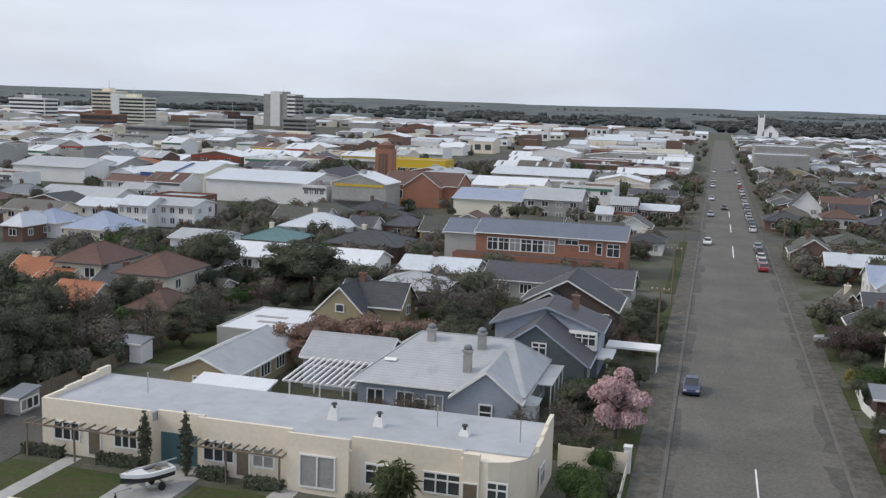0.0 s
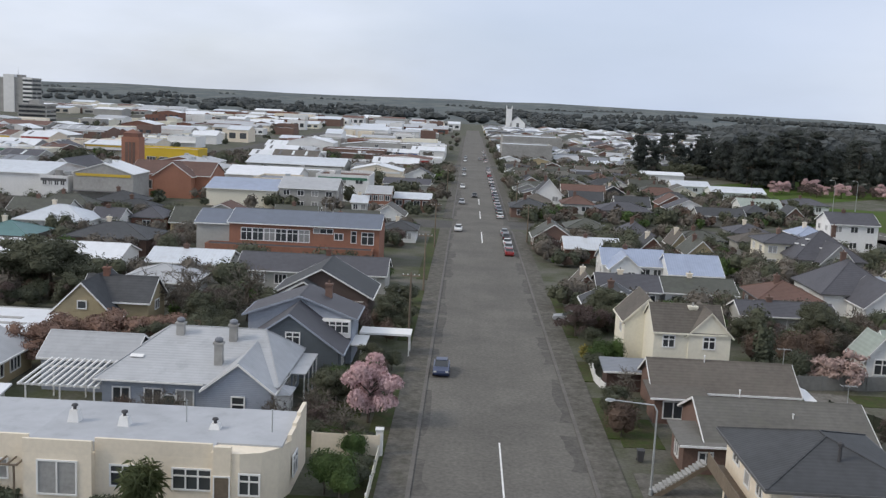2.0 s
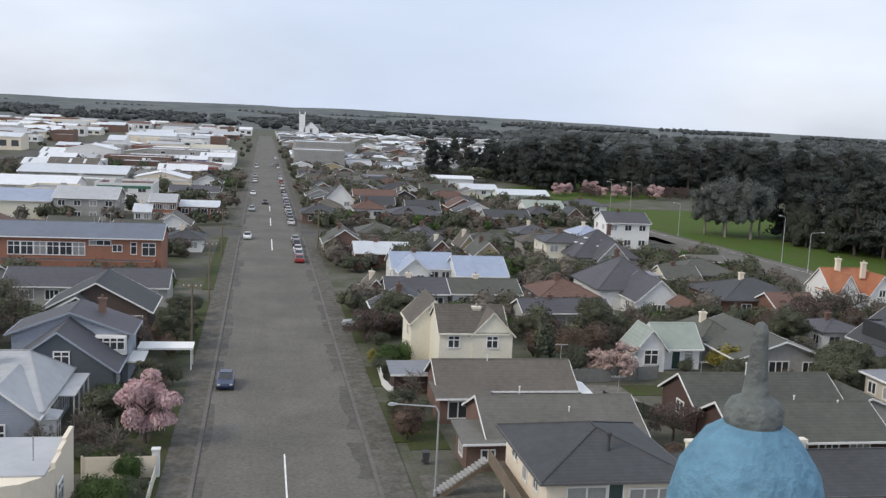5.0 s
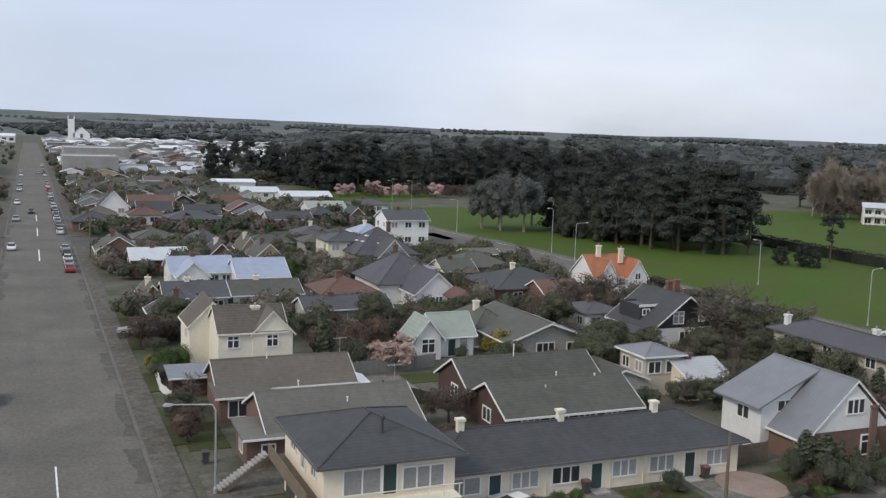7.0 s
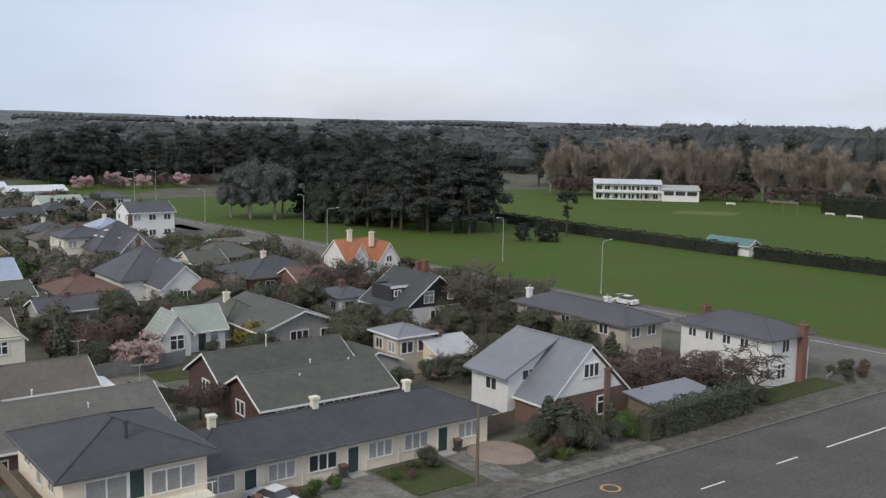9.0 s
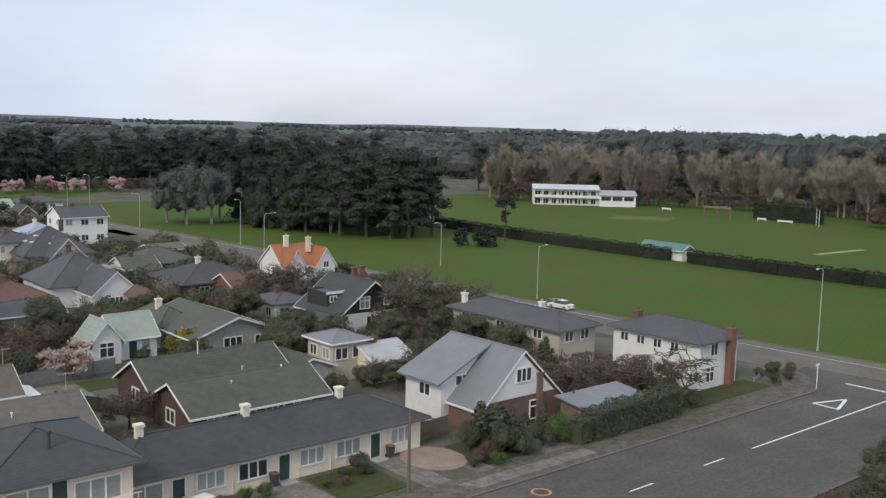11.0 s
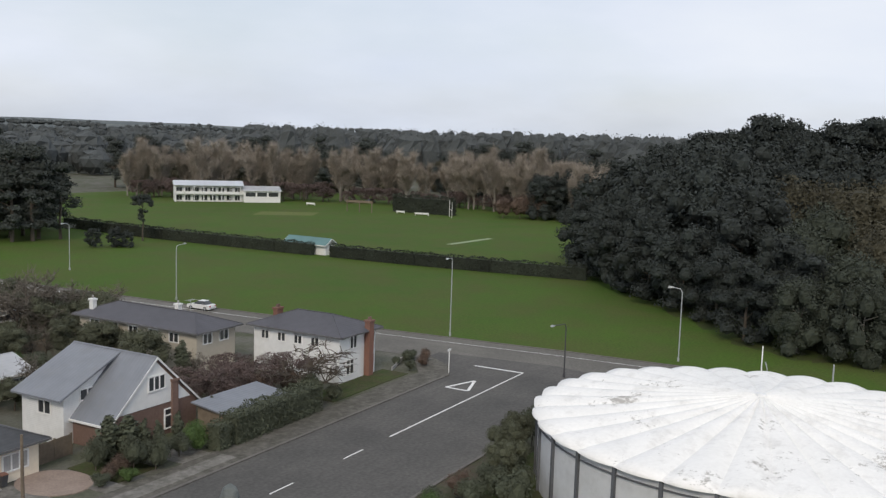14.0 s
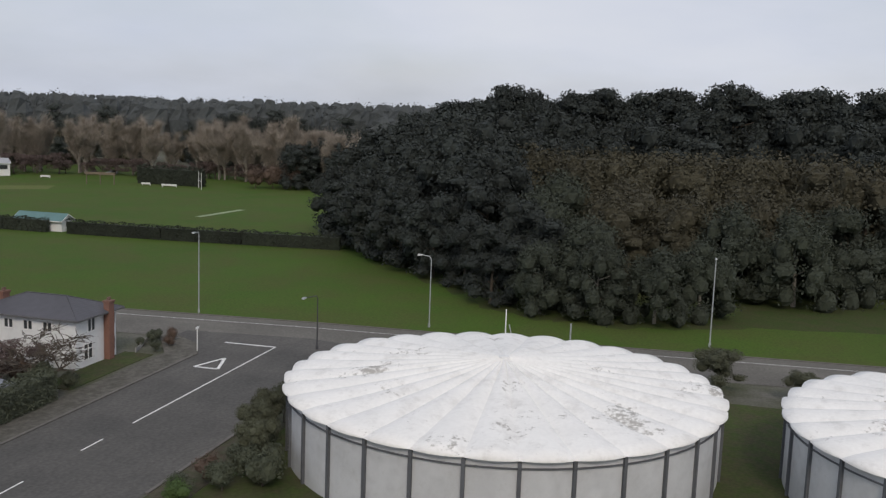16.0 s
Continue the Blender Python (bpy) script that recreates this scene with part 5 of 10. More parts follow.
for x0, y0, x1, y1 in ((-60, 58.5, -48.6, 65.2), (-47.2, 58.5, -41.4, 65.2), (-36.0, 58.5, -30.4, 65.2), (-28.6, 58, -14, 65.4), (-14, 57.6, -6.2, 70)):
    gl.box(x0, y0, 0, x1, y1, 0.05)
setting("garden_lawn", gl, LAWN, "small front lawns with dark planting", "grass")
gp2 = Mesh()
for x0, y0, x1, y1 in ((-48.6, 57.2, -47.2, 67), (-41.4, 57.2, -36.6, 68.5), (-30.4, 57.2, -28.6, 67)):
    gp2.box(x0, y0, 0, x1, y1, 0.06)
setting("driveway", gp2, CONCRETE, "concrete drives and paths", "path")

gp3 = Mesh().box(-60, 57.2, 0, -52.4, 84, 0.058)
setting("driveway_3", gp3, ASPHALT_E, "dark sealed drive beside the flats", "path")
for q in range(3):
    x0, x1 = ((-52.2, -48.8), (-47.0, -41.6), (-36.2, -30.6))[q]
    lk = thing("lawn_edging", "low pale concrete edging round a front lawn", "edging", (x0 + x1) / 2, 58.4)
    part("kerbing", Mesh().box(x0 - (x0 + x1) / 2, -0.12, 0, x1 - (x0 + x1) / 2, 0.12, 0.28), CREAM2, lk)

# boat on its trailer
bt = thing("boat_on_trailer", "small white-decked boat with a dark hull on a trailer", "boat", -39.0, 63.3, 0.05, 240)
bt.matrix_basis = bt.matrix_basis @ Matrix.Diagonal((0.78, 0.84, 1.0, 1))
secs = [(-2.4, 0.80, 0.0), (-1.2, 0.95, 0.0), (0.3, 0.95, 0.02), (1.4, 0.68, 0.12), (2.1, 0.34, 0.24), (2.7, 0.03, 0.40)]
hull, strake = Mesh(), Mesh()
for u, w, lift in secs:
    hull.v += [(u, w, 1.25 + lift * 0.5), (u, w * 0.86, 0.85 + lift * 0.8), (u, 0, 0.58 + lift), (u, -w * 0.86, 0.85 + lift * 0.8), (u, -w, 1.25 + lift * 0.5)]
    strake.v += [(u, w + 0.05, 1.22 + lift * 0.5), (u, w + 0.05, 1.50 + lift * 0.5), (u, w * 0.8, 1.52 + lift * 0.5), (u, -w * 0.8, 1.52 + lift * 0.5), (u, -w - 0.05, 1.50 + lift * 0.5), (u, -w - 0.05, 1.22 + lift * 0.5)]
for j in range(5):
    for i in range(4):
        hull.f.append((j * 5 + i, (j + 1) * 5 + i, (j + 1) * 5 + i + 1, j * 5 + i + 1))
    for i in range(5):
        if i != 2 or j > 1:
            strake.f.append((j * 6 + i + 1, (j + 1) * 6 + i + 1, (j + 1) * 6 + i, j * 6 + i))
hull.f.append((0, 1, 2, 3, 4))
strake.f.append((5, 4, 3, 2, 1, 0))
part("hull", hull, PAINTS[4], bt, "dark lower hull")
part("deck", strake, TRIM, bt, "white deck and topsides")
part("cockpit", Mesh().box(-2.25, -0.7, 1.0, 0.25, 0.7, 1.28), mat("boat_deck_grey", (0.35, 0.34, 0.32), 0.7, 0.1), bt, "grey open cockpit")
part("thwart", Mesh().box(-1.3, -0.72, 1.28, -0.95, 0.72, 1.42), WOOD, bt)
part("mast", Mesh().tube((-2.9, 0.1, 1.9), (2.2, 0.0, 1.75), 0.05, 0.04, 6).tube((2.0, 0, 1.6), (2.0, 0, 1.78), 0.03, 0.03, 5), STEEL, bt, "lowered aluminium mast")
part("trailer_frame", Mesh().box(-2.2, -0.75, 0.42, 1.8, -0.67, 0.52).box(-2.2, 0.67, 0.42, 1.8, 0.75, 0.52).box(1.6, -0.05, 0.42, 3.4, 0.05, 0.52).box(-1.4, -0.75, 0.4, -1.3, 0.75, 0.5).box(0.6, -0.75, 0.42, 0.7, 0.75, 0.9), STEEL, bt)
for s in (-1, 1):
    part("wheel", Mesh().tube((-0.9, s * 0.92 - 0.09, 0.32), (-0.9, s * 0.92 + 0.09, 0.32), 0.32, 0.32, 12), RUBBER, bt)
part("jockey_wheel", Mesh().tube((3.2, -0.05, 0.12), (3.2, 0.05, 0.12), 0.12, 0.12, 8).box(3.17, -0.03, 0.1, 3.23, 0.03, 0.5), RUBBER, bt)

# ---- blue-grey villa with the pergola ----
vl = house("blue-grey weatherboard villa with grey iron roofs and chimneys",
           [(-21.4, 83.4, -15.8, 90.5, 3.5, 5.7, "y"), (-39.2, 91.6, -30.6, 97.6, 3.3, 4.9, "x")],
           BOARD_B, ROOF_IRON,
           row("S", -30.6, -22.2, 84.9, 0.5, 3, 1.4, 2.2, 2, 1) + [("S", -18.6, 83.4, 0.9, 1.0, 1.9, 1, 2, False), ("E", -15.8, 91.5, 0.8, 1.8, 1.9, 3, 2, False), ("E", -15.8, 95.0, 0.8, 1.6, 1.9, 2, 2, False)],
           [], [("S", -25.0, 84.9)], over=0.4, at=(-27.7, 90.55))
X, Y = -27.7, 90.55
part("wall", Mesh().box(-30.9 - X, 84.9 - Y, 0, -15.8 - X, 97.8 - Y, 3.5), BOARD_B, vl)
vx = [(-31.4, 84.4, 3.42), (-15.3, 84.4, 3.42), (-15.3, 98.2, 3.42), (-31.4, 98.2, 3.42), (-31.4, 84.4, 3.58), (-15.3, 84.4, 3.58), (-15.3, 98.2, 3.58), (-31.4, 98.2, 3.58), (-27.3, 93.2, 6.5), (-18.3, 93.2, 6.5)]
vr = part("roof", Mesh().add([(x - X, y - Y, z) for x, y, z in vx], [(3, 2, 1, 0), (0, 1, 5, 4), (1, 2, 6, 5), (2, 3, 7, 6), (3, 0, 4, 7), (4, 5, 9, 8), (5, 6, 9), (6, 7, 8, 9), (7, 4, 8)]), ROOF_IRON, vl)
for a, b in ((4, 8), (5, 9), (6, 9), (7, 8), (8, 9)):
    part("ridge_cap", Mesh().tube((vx[a][0] - X, vx[a][1] - Y, vx[a][2]), (vx[b][0] - X, vx[b][1] - Y, vx[b][2]), 0.09, 0.09, 4), ROOF_IRON, vr)
part("gutter", Mesh().box(-31.5 - X, 84.28 - Y, 3.4, -21.9 - X, 84.4 - Y, 3.54), TRIM, vl)
for x, y, z0, z1 in ((-26.0, 91.8, 5.2, 7.6), (-21.3, 87.4, 4.2, 7.0), (-20.9, 91.2, 5.2, 7.8)):
    c = part("chimney", Mesh().box(x - X - 0.36, y - Y - 0.3, z0, x - X + 0.36, y - Y + 0.3, z1 - 0.6).box(x - X - 0.46, y - Y - 0.4, z1 - 0.6, x - X + 0.46, y - Y + 0.4, z1 - 0.42), CONCRETE, vl, "rendered grey chimney")
    part("chimney_pot", Mesh().lathe([(0.30, z1 - 0.42), (0.40, z1 - 0.25), (0.38, z1 - 0.12), (0.22, z1), (0.2, z1 + 0.02)], x - X, y - Y, 12), ROOF_MID, c, "round grey chimney cowl")
part("skylight", Mesh().add([(-29.4 - X, 87.6 - Y, 4.78), (-28.2 - X, 87.6 - Y, 4.78), (-28.2 - X, 88.1 - Y, 4.94), (-29.4 - X, 88.1 - Y, 4.94)], [(0, 1, 2, 3)]), TRIM, vl)
part("bay", Mesh().prism([(-15.9 - X, 84.6 - Y), (-14.6 - X, 85.1 - Y), (-14.6 - X, 87.2 - Y), (-15.9 - X, 87.7 - Y)], 0, 2.8), WHITE, vl, "white window bay")
part("bay_roof", Mesh().add([(-15.9 - X, 84.3 - Y, 2.8), (-14.3 - X, 84.9 - Y, 2.8), (-14.3 - X, 87.4 - Y, 2.8), (-15.9 - X, 88.0 - Y, 2.8), (-15.9 - X, 86.1 - Y, 3.5)], [(3, 2, 1, 0), (0, 1, 4), (1, 2, 4), (2, 3, 4)]), ROOF_IRON, vl)
add_window(vl, "E", -14.6 - X, 86.15 - Y, 0.7, 1.5, 1.8, 2, 2)
part("veranda_roof", Mesh().sweep([(90.0 - Y, 3.3), (97.5 - Y, 3.3), (97.5 - Y, 3.2), (90.0 - Y, 3.2)], "x", -16.3 - X, -13.9 - X), ROOF_IRON, vl)
for yy in (90.2, 92.6, 95.0, 97.3):
    part("veranda_post", Mesh().box(-14.1 - X, yy - Y - 0.06, 0, -13.98 - X, yy - Y + 0.06, 3.2), TRIM, vl)
keep(-40, 82.5, -13.5, 98)
pg = thing("pergola", "white slatted timber pergola over a terrace", "pergola", -34.3, 87.0)
for x in (-3.0, 0, 3.0):
    for y in (-2.9, 2.9):
        part("post", Mesh().box(x - 0.06, y - 0.06, 0, x + 0.06, y + 0.06, 2.75), TRIM, pg)
for y in (-2.9, 2.9):
    part("beam", Mesh().box(-3.5, y - 0.05, 2.75, 3.5, y + 0.05, 2.93), TRIM, pg)
for k in range(12):
    x = -3.35 + 6.7 * k / 11
    part("rafter", Mesh().add([(x - 0.07, -3.6, 2.93), (x + 0.07, -3.6, 2.93), (x + 0.07, 3.6, 3.35), (x - 0.07, 3.6, 3.35), (x - 0.07, -3.6, 3.1), (x + 0.07, -3.6, 3.1), (x + 0.07, 3.6, 3.52), (x - 0.07, 3.6, 3.52)],
                              [(0, 3, 2, 1), (4, 5, 6, 7), (0, 1, 5, 4), (1, 2, 6, 5), (2, 3, 7, 6), (3, 0, 4, 7)]), TRIM, pg)
keep(-41, 82, -31, 89)

house("tan weatherboard garage with a grey gabled iron roof", [(-49.8, 84.4, -43.2, 98.4, 2.6, 4.0, "y")], BOARD_T, ROOF_IRON, [("S", -46.6, 84.4, 1.0, 1.4, 1.1, 2)] + row("E", 86, 96.5, -43.2, 0.9, 3, 2.0, 1.3, 3), name="garage", category="garage")
house("low shed with a white sheet roof", [(-45.0, 78.8, -38.4, 82.6, 2.3, 2.9, "mono")], BOARD_G, ROOF_WHITE, name="shed", category="shed")
po = house("open carport under a white translucent roof", [(-54.2, 101.6, -45.2, 113.6, 2.6, 2.75, "flat", BOARD_G, ROOF_WHITE)], BOARD_G, ROOF_WHITE, name="carport", category="carport")
for k in range(2):
    part("skylight", Mesh().box(-1.5 - 1.5 * k, -2.0 + 2.6 * k, 2.6, 2.5 - 1.5 * k, -1.2 + 2.6 * k, 2.72), CONCRETE, po)
house("tan weatherboard cottage with dark dormered roof", [(-47.0, 111.8, -39.6, 121.0, 2.6, 6.3, "y"), (-44.5, 114.5, -36.5, 120.5, 4.0, 6.2, "x")], BOARD_T, ROOF_CHAR, [("S", -43.3, 111.8, 3.4, 0.9, 0.8, 1), ("E", -36.5, 117.5, 2.6, 1.4, 1.0, 2)], [(-42.5, 117.5, 5.5, 7.3, BRICK_R)])
sbh = house("slate-blue weatherboard house with dark gabled roofs", [(-22.3, 99.8, -12.2, 107.0, 3.0, 6.6, "y"), (-22.9, 106.2, -11.6, 112.6, 5.1, 7.2, "y", BOARD_B, ROOF_SLATE)], BOARD_D, ROOF_SLATE,
      [("S", -19.4, 99.8, 3.5, 0.9, 1.0, 1), ("S", -16.9, 99.8, 3.5, 1.3, 1.2, 2, 2), ("S", -19.2, 99.8, 0.9, 1.6, 1.3, 2), ("E", -12.2, 103.2, 0.9, 1.6, 1.3, 2)], [(-14.8, 110.5, 5.4, 8.0, BRICK_B)], over=0.55, at=(-17, 106), trim=BOARD_B)
part("bay", Mesh().box(2.2, -0.7, 3.1, 5.3, 0.2, 5.0), TRIM, sbh, "white projecting window bay")
add_window(sbh, "S", 3.75, -0.7, 3.7, 2.7, 1.1, 4, 2)
part("porch", Mesh().box(4.9, -0.6, 2.2, 7.0, 4.0, 2.4).box(6.7, -0.5, 0, 6.85, -0.35, 2.2), TRIM, sbh)
cp = thing("carport", "white flat-roofed carport beside the footpath", "carport", -8.3, 111.8)
part("roof", Mesh().box(-2.9, -1.5, 2.4, 2.9, 1.5, 2.62), WHITE, cp)
for x in (-2.7, 2.7):
    for y in (-1.3, 1.3):
        part("post", Mesh().box(x - 0.07, y - 0.07, 0, x + 0.07, y + 0.07, 2.4), WHITE, cp)
house("brown-shingled house with a wide double gable", [(-24.4, 128.8, -12.2, 139.0, 3.0, 6.3, "y"), (-23.6, 126.6, -17.0, 132.0, 3.0, 4.9, "y")], mat("dark_brown_shingle", (0.085, 0.062, 0.055), 0.85, 0.12, 4, 0.3), ROOF_CHAR, [("S", -18.6, 126.4, 0.9, 1.8, 1.3, 3), ("S", -13.6, 128.8, 0.9, 1.5, 1.3, 2)], over=0.7)
house("long single-storey grey house with a slate-grey roof", [(-33.5, 146.0, -11.4, 155.0, 2.8, 4.6, "x")], BOARD_G, ROOF_SLATE, row("S", -32, -12, 146.0, 0.9, 6, 1.7, 1.3, 3), [(-20.5, 150.5, 4, 5.7, BRICK_R)], [("S", -24.5, 146.0)])
keep(-57, 78, -36, 122), keep(-24, 99, -5, 114), keep(-26, 125, -11, 156), keep(-34, 145, -10, 156)

# orange brick school block
sb = house("two-storey orange brick school block with a blue-grey roof", [(-40.6, 170.0, -14.6, 181.0, 6.6, 8.3, "x"), (-46.6, 171.0, -40.6, 181.0, 6.2, 7.9, "x", BOARD_G), (-44.0, 166.8, -15.5, 170.0, 3.0, 3.2, "flat", BRICK_O, ROOF_SLATE)], BRICK_O, ROOF_NAVY,
           row("S", -38.6, -26.6, 170.0, 3.7, 6, 1.75, 2.0, 2, 2) + [("S", -21.6, 170.0, 4.4, 1.4, 1.0, 2, 1, False), ("S", -19.0, 170.0, 4.0, 0.8, 1.9, 1, 2, False), ("S", -16.6, 170.0, 3.8, 2.0, 2.0, 2, 2, False)] + row("S", -26.0, -22.6, 170.0, 5.4, 3, 1.0, 0.7, 1),
           name="school_building", category="building")
for k in range(3):
    part("aerial", Mesh().tube((4.6 + 1.3 * k, 1.0, 8.2), (4.6 + 1.3 * k, 1.0, 10.4), 0.04, 0.03, 5).tube((4.1 + 1.3 * k, 1.0, 10.1), (5.1 + 1.3 * k, 1.0, 10.1), 0.03, 0.03, 4), STEEL, sb)
keep(-48, 164, -12, 183)

# ---- east corner: cream flats ----
mf = house("long cream brick flats with charcoal hipped roofs", [(20.2, 62.2, 29.8, 73.0, 5.5, 7.5, "hip"), (29.6, 65.4, 57.6, 73.2, 2.75, 4.75, "hip")], CREAM, ROOF_CHAR,
           [("S", 22.9, 62.2, 3.3, 2.6, 1.7, 2, 1, True), ("S", 27.4, 62.2, 3.3, 3.0, 1.5, 3, 1, True), ("W", 20.2, 64.6, 4.0, 1.1, 1.0, 2, 1, False), ("W", 20.2, 67.4, 3.6, 1.0, 1.5, 1, 2, True), ("W", 20.2, 70.2, 4.2, 1.4, 0.8, 2, 1, False)]
           + [("S", x, 65.4, 0.95, w, 1.25, n, 1, c) for x, w, n, c in ((32.0, 2.6, 2, True), (37.2, 2.2, 3, True), (40.8, 2.4, 3, False), (46.2, 2.2, 3, True), (49.8, 2.3, 3, True), (55.4, 2.2, 3, True))],
           [(33.3, 69.3, 4.2, 5.65, CREAM2, 0.55, 0.5, 0), (42.3, 69.3, 4.2, 5.65, CREAM2, 0.55, 0.5, 0), (51.5, 69.3, 4.2, 5.65, CREAM2, 0.55, 0.5, 0)],
           [("S", 34.6, 65.4, 0.15), ("S", 43.6, 65.4, 0.15), ("S", 52.6, 65.4, 0.15), ("S", 24.9, 62.2, 3.1, 0.95, 2.1)], name="flats", category="building", over=0.62)
X, Y = 38.9, 67.7
part("flue", Mesh().lathe([(0.12, 6.0), (0.12, 7.65), (0.2, 7.7), (0.2, 7.9), (0.05, 8.0)], 25.1 - X, 64.6 - Y, 8), DARK_POLE, mf, "black stove flue")
part("balcony", Mesh().box(19.0 - X, 62.0 - Y, 2.6, 20.2 - X, 73.4 - Y, 2.8).box(18.95 - X, 62.0 - Y, 2.8, 19.05 - X, 73.4 - Y, 3.75), WOOD, mf, "dark timber balcony rail")
for y in (64.0, 67.6, 71.0):
    part("garage_door", Mesh().box(20.12 - X, y - Y - 1.25, 0.05, 20.2 - X, y - Y + 1.25, 2.3), DARK_POLE, mf)
st = part("outside_stair", Mesh().add([(19.1 - X, 73.45 - Y, 2.75), (19.1 - X, 73.5 - Y, 2.75), (15.2 - X, 73.5 - Y, 0.1), (15.2 - X, 73.45 - Y, 0.1), (19.1 - X, 73.45 - Y, 2.4), (19.1 - X, 73.5 - Y, 2.4), (15.7 - X, 73.5 - Y, 0.0), (15.7 - X, 73.45 - Y, 0.0)], [(0, 1, 2, 3), (0, 3, 7, 4), (1, 5, 6, 2), (4, 7, 6, 5)]), WOOD, mf, "outside stair")
for k in range(14):
    part("step", Mesh().box(19.0 - X - 0.27 * k - 0.3, 73.5 - Y, 2.6 - 0.18 * k, 19.0 - X - 0.27 * k, 74.6 - Y, 2.72 - 0.18 * k), CONCRETE, st)
rail = Mesh()
for k in range(9):
    rail.box(20.4 - X + k * 1.15, 60.9 - Y, 2.8, 20.45 - X + k * 1.15, 60.95 - Y, 3.7)
rail.box(20.3 - X, 60.9 - Y, 3.7, 29.9 - X, 60.96 - Y, 3.76).box(20.2 - X, 60.8 - Y, 2.6, 29.8 - X, 62.2 - Y, 2.8)
part("front_balcony", rail, CREAM2, mf)
for x in (35.9, 39.0, 44.9, 48.0, 53.9):
    part("downpipe", Mesh().tube((x - X, 65.34 - Y, 0.0), (x - X, 65.34 - Y, 2.7), 0.05, 0.05, 6), CREAM2, mf)
for x in (34.0, 42.9, 51.9):
    part("porch_step", Mesh().box(x - X, 64.2 - Y, 0, x + 1.4 - X, 65.4 - Y, 0.16), CONCRETE, mf)
keep(14, 58, 59, 74)

nh1 = house("weathered brown tiled house with brick walls", [(18.8, 93.7, 32.3, 100.4, 2.7, 4.6, "x", BRICK_B), (18.4, 91.2, 23.0, 94.5, 2.5, 2.9, "mono", BRICK_B)], BRICK_B, ROOF_BROWN, [("S", 20.6, 91.2, 0.6, 2.6, 1.5, 3)], [], over=0.5)
nh2 = house("grey weathered tiled house with brown brick walls", [(20.4, 79.4, 34.0, 88.6, 2.6, 4.7, "x", BRICK_B), (18.4, 78.6, 22.4, 83.0, 2.4, 2.7, "mono", BRICK_B)], BRICK_B, ROOF_TAN, [("S", 20.2, 78.6, 0.8, 1.0, 1.0, 2), ("W", 18.4, 80.8, 0.8, 1.2, 1.2, 2)])
house("small shed with a grey iron roof by the street", [(15.4, 101.2, 20.8, 104.2, 2.1, 2.5, "mono")], BRICK_D, ROOF_MID, name="shed", category="shed")
house("two-storey cream stucco house with steep brown gables", [(21.0, 106.6, 28.6, 113.6, 5.3, 7.6, "x"), (24.7, 106.45, 29.2, 112.4, 5.1, 7.5, "y"), (18.8, 112.6, 24.0, 119.5, 5.0, 7.6, "y")], CREAM2, ROOF_BROWN,
      [("S", 22.6, 106.6, 3.7, 1.15, 1.2, 2, 2, False), ("S", 26.9, 106.45, 3.7, 1.15, 1.2, 2, 2, False), ("S", 24.0, 106.6, 1.1, 1.05, 1.1, 2, 2, False), ("S", 27.0, 106.45, 1.1, 1.05, 1.1, 2, 2, False), ("W", 18.8, 115.0, 3.4, 1.0, 1.3, 2)], [(25.6, 109.6, 6, 7.7, CREAM2, 0.9, 0.6)], over=0.25, trim=CREAM2)
house("white weatherboard cottage with a pale green iron roof", [(45.3, 109.8, 48.7, 114.4, 2.9, 5.0, "y"), (48.3, 110.9, 53.6, 116.2, 2.8, 5.0, "x")], BOARD_W, ROOF_MINT, [("S", 47.0, 109.8, 1.0, 1.6, 1.6, 2, 2, False), ("S", 52.2, 110.9, 1.0, 1.0, 1.5, 1, 2, True)], [], [("S", 50.6, 110.9)])
qh1 = house("dark red brick house with a green-grey roof", [(42.4, 87.2, 57.6, 95.4, 2.4, 4.7, "x")], BRICK_D, ROOF_GREEN, [("W", 42.4, 91.0, 0.9, 1.5, 1.2, 2)], over=0.5)
qh2 = house("dark brick house with a moss-green tiled gable roof", [(42.0, 78.3, 56.2, 86.2, 2.5, 4.5, "x")], BRICK_D, ROOF_GREEN, row("S", 43, 55, 78.3, 0.9, 4, 1.8, 1.2, 3) + [("W", 42.0, 82.4, 0.9, 1.6, 1.2, 2)], over=0.6)
rh = house("white house with a steep blue-grey catslide roof", [(65.0, 64.9, 75.4, 75.2, 2.5, 7.3, "y", BRICK_B, ROOF_MID)], BRICK_B, ROOF_MID, [("W", 64.0, 72.0, 2.6, 1.5, 1.1, 2), ("S", 70.2, 64.8, 4.5, 1.9, 1.2, 3), ("S", 66.4, 64.9, 0.8, 1.2, 1.2, 2), ("S", 71.8, 64.9, 0.6, 1.0, 1.7, 1, 2), ("S", 66.6, 69.6, 3.7, 1.6, 0.9, 2)], [(72.4, 64.78, 0, 5.05, BRICK_B, 0.75, 0.3, 0)], over=0.35, at=(70.2, 70.65))
X, Y = 70.2, 70.65
part("dormer_wall", Mesh().sweep([(64.0 - X, 0), (70.4 - X, 0), (70.4 - X, 6.9), (64.0 - X, 4.3)], "y", 69.6 - Y, 75.0 - Y), BOARD_W, rh, "white weatherboard side wing")
part("dormer_roof", Mesh().sweep([(63.2 - X, 4.08), (70.3 - X, 7.32), (70.3 - X, 7.5), (63.2 - X, 4.26)], "y", 69.1 - Y, 75.5 - Y), ROOF_MID, rh)
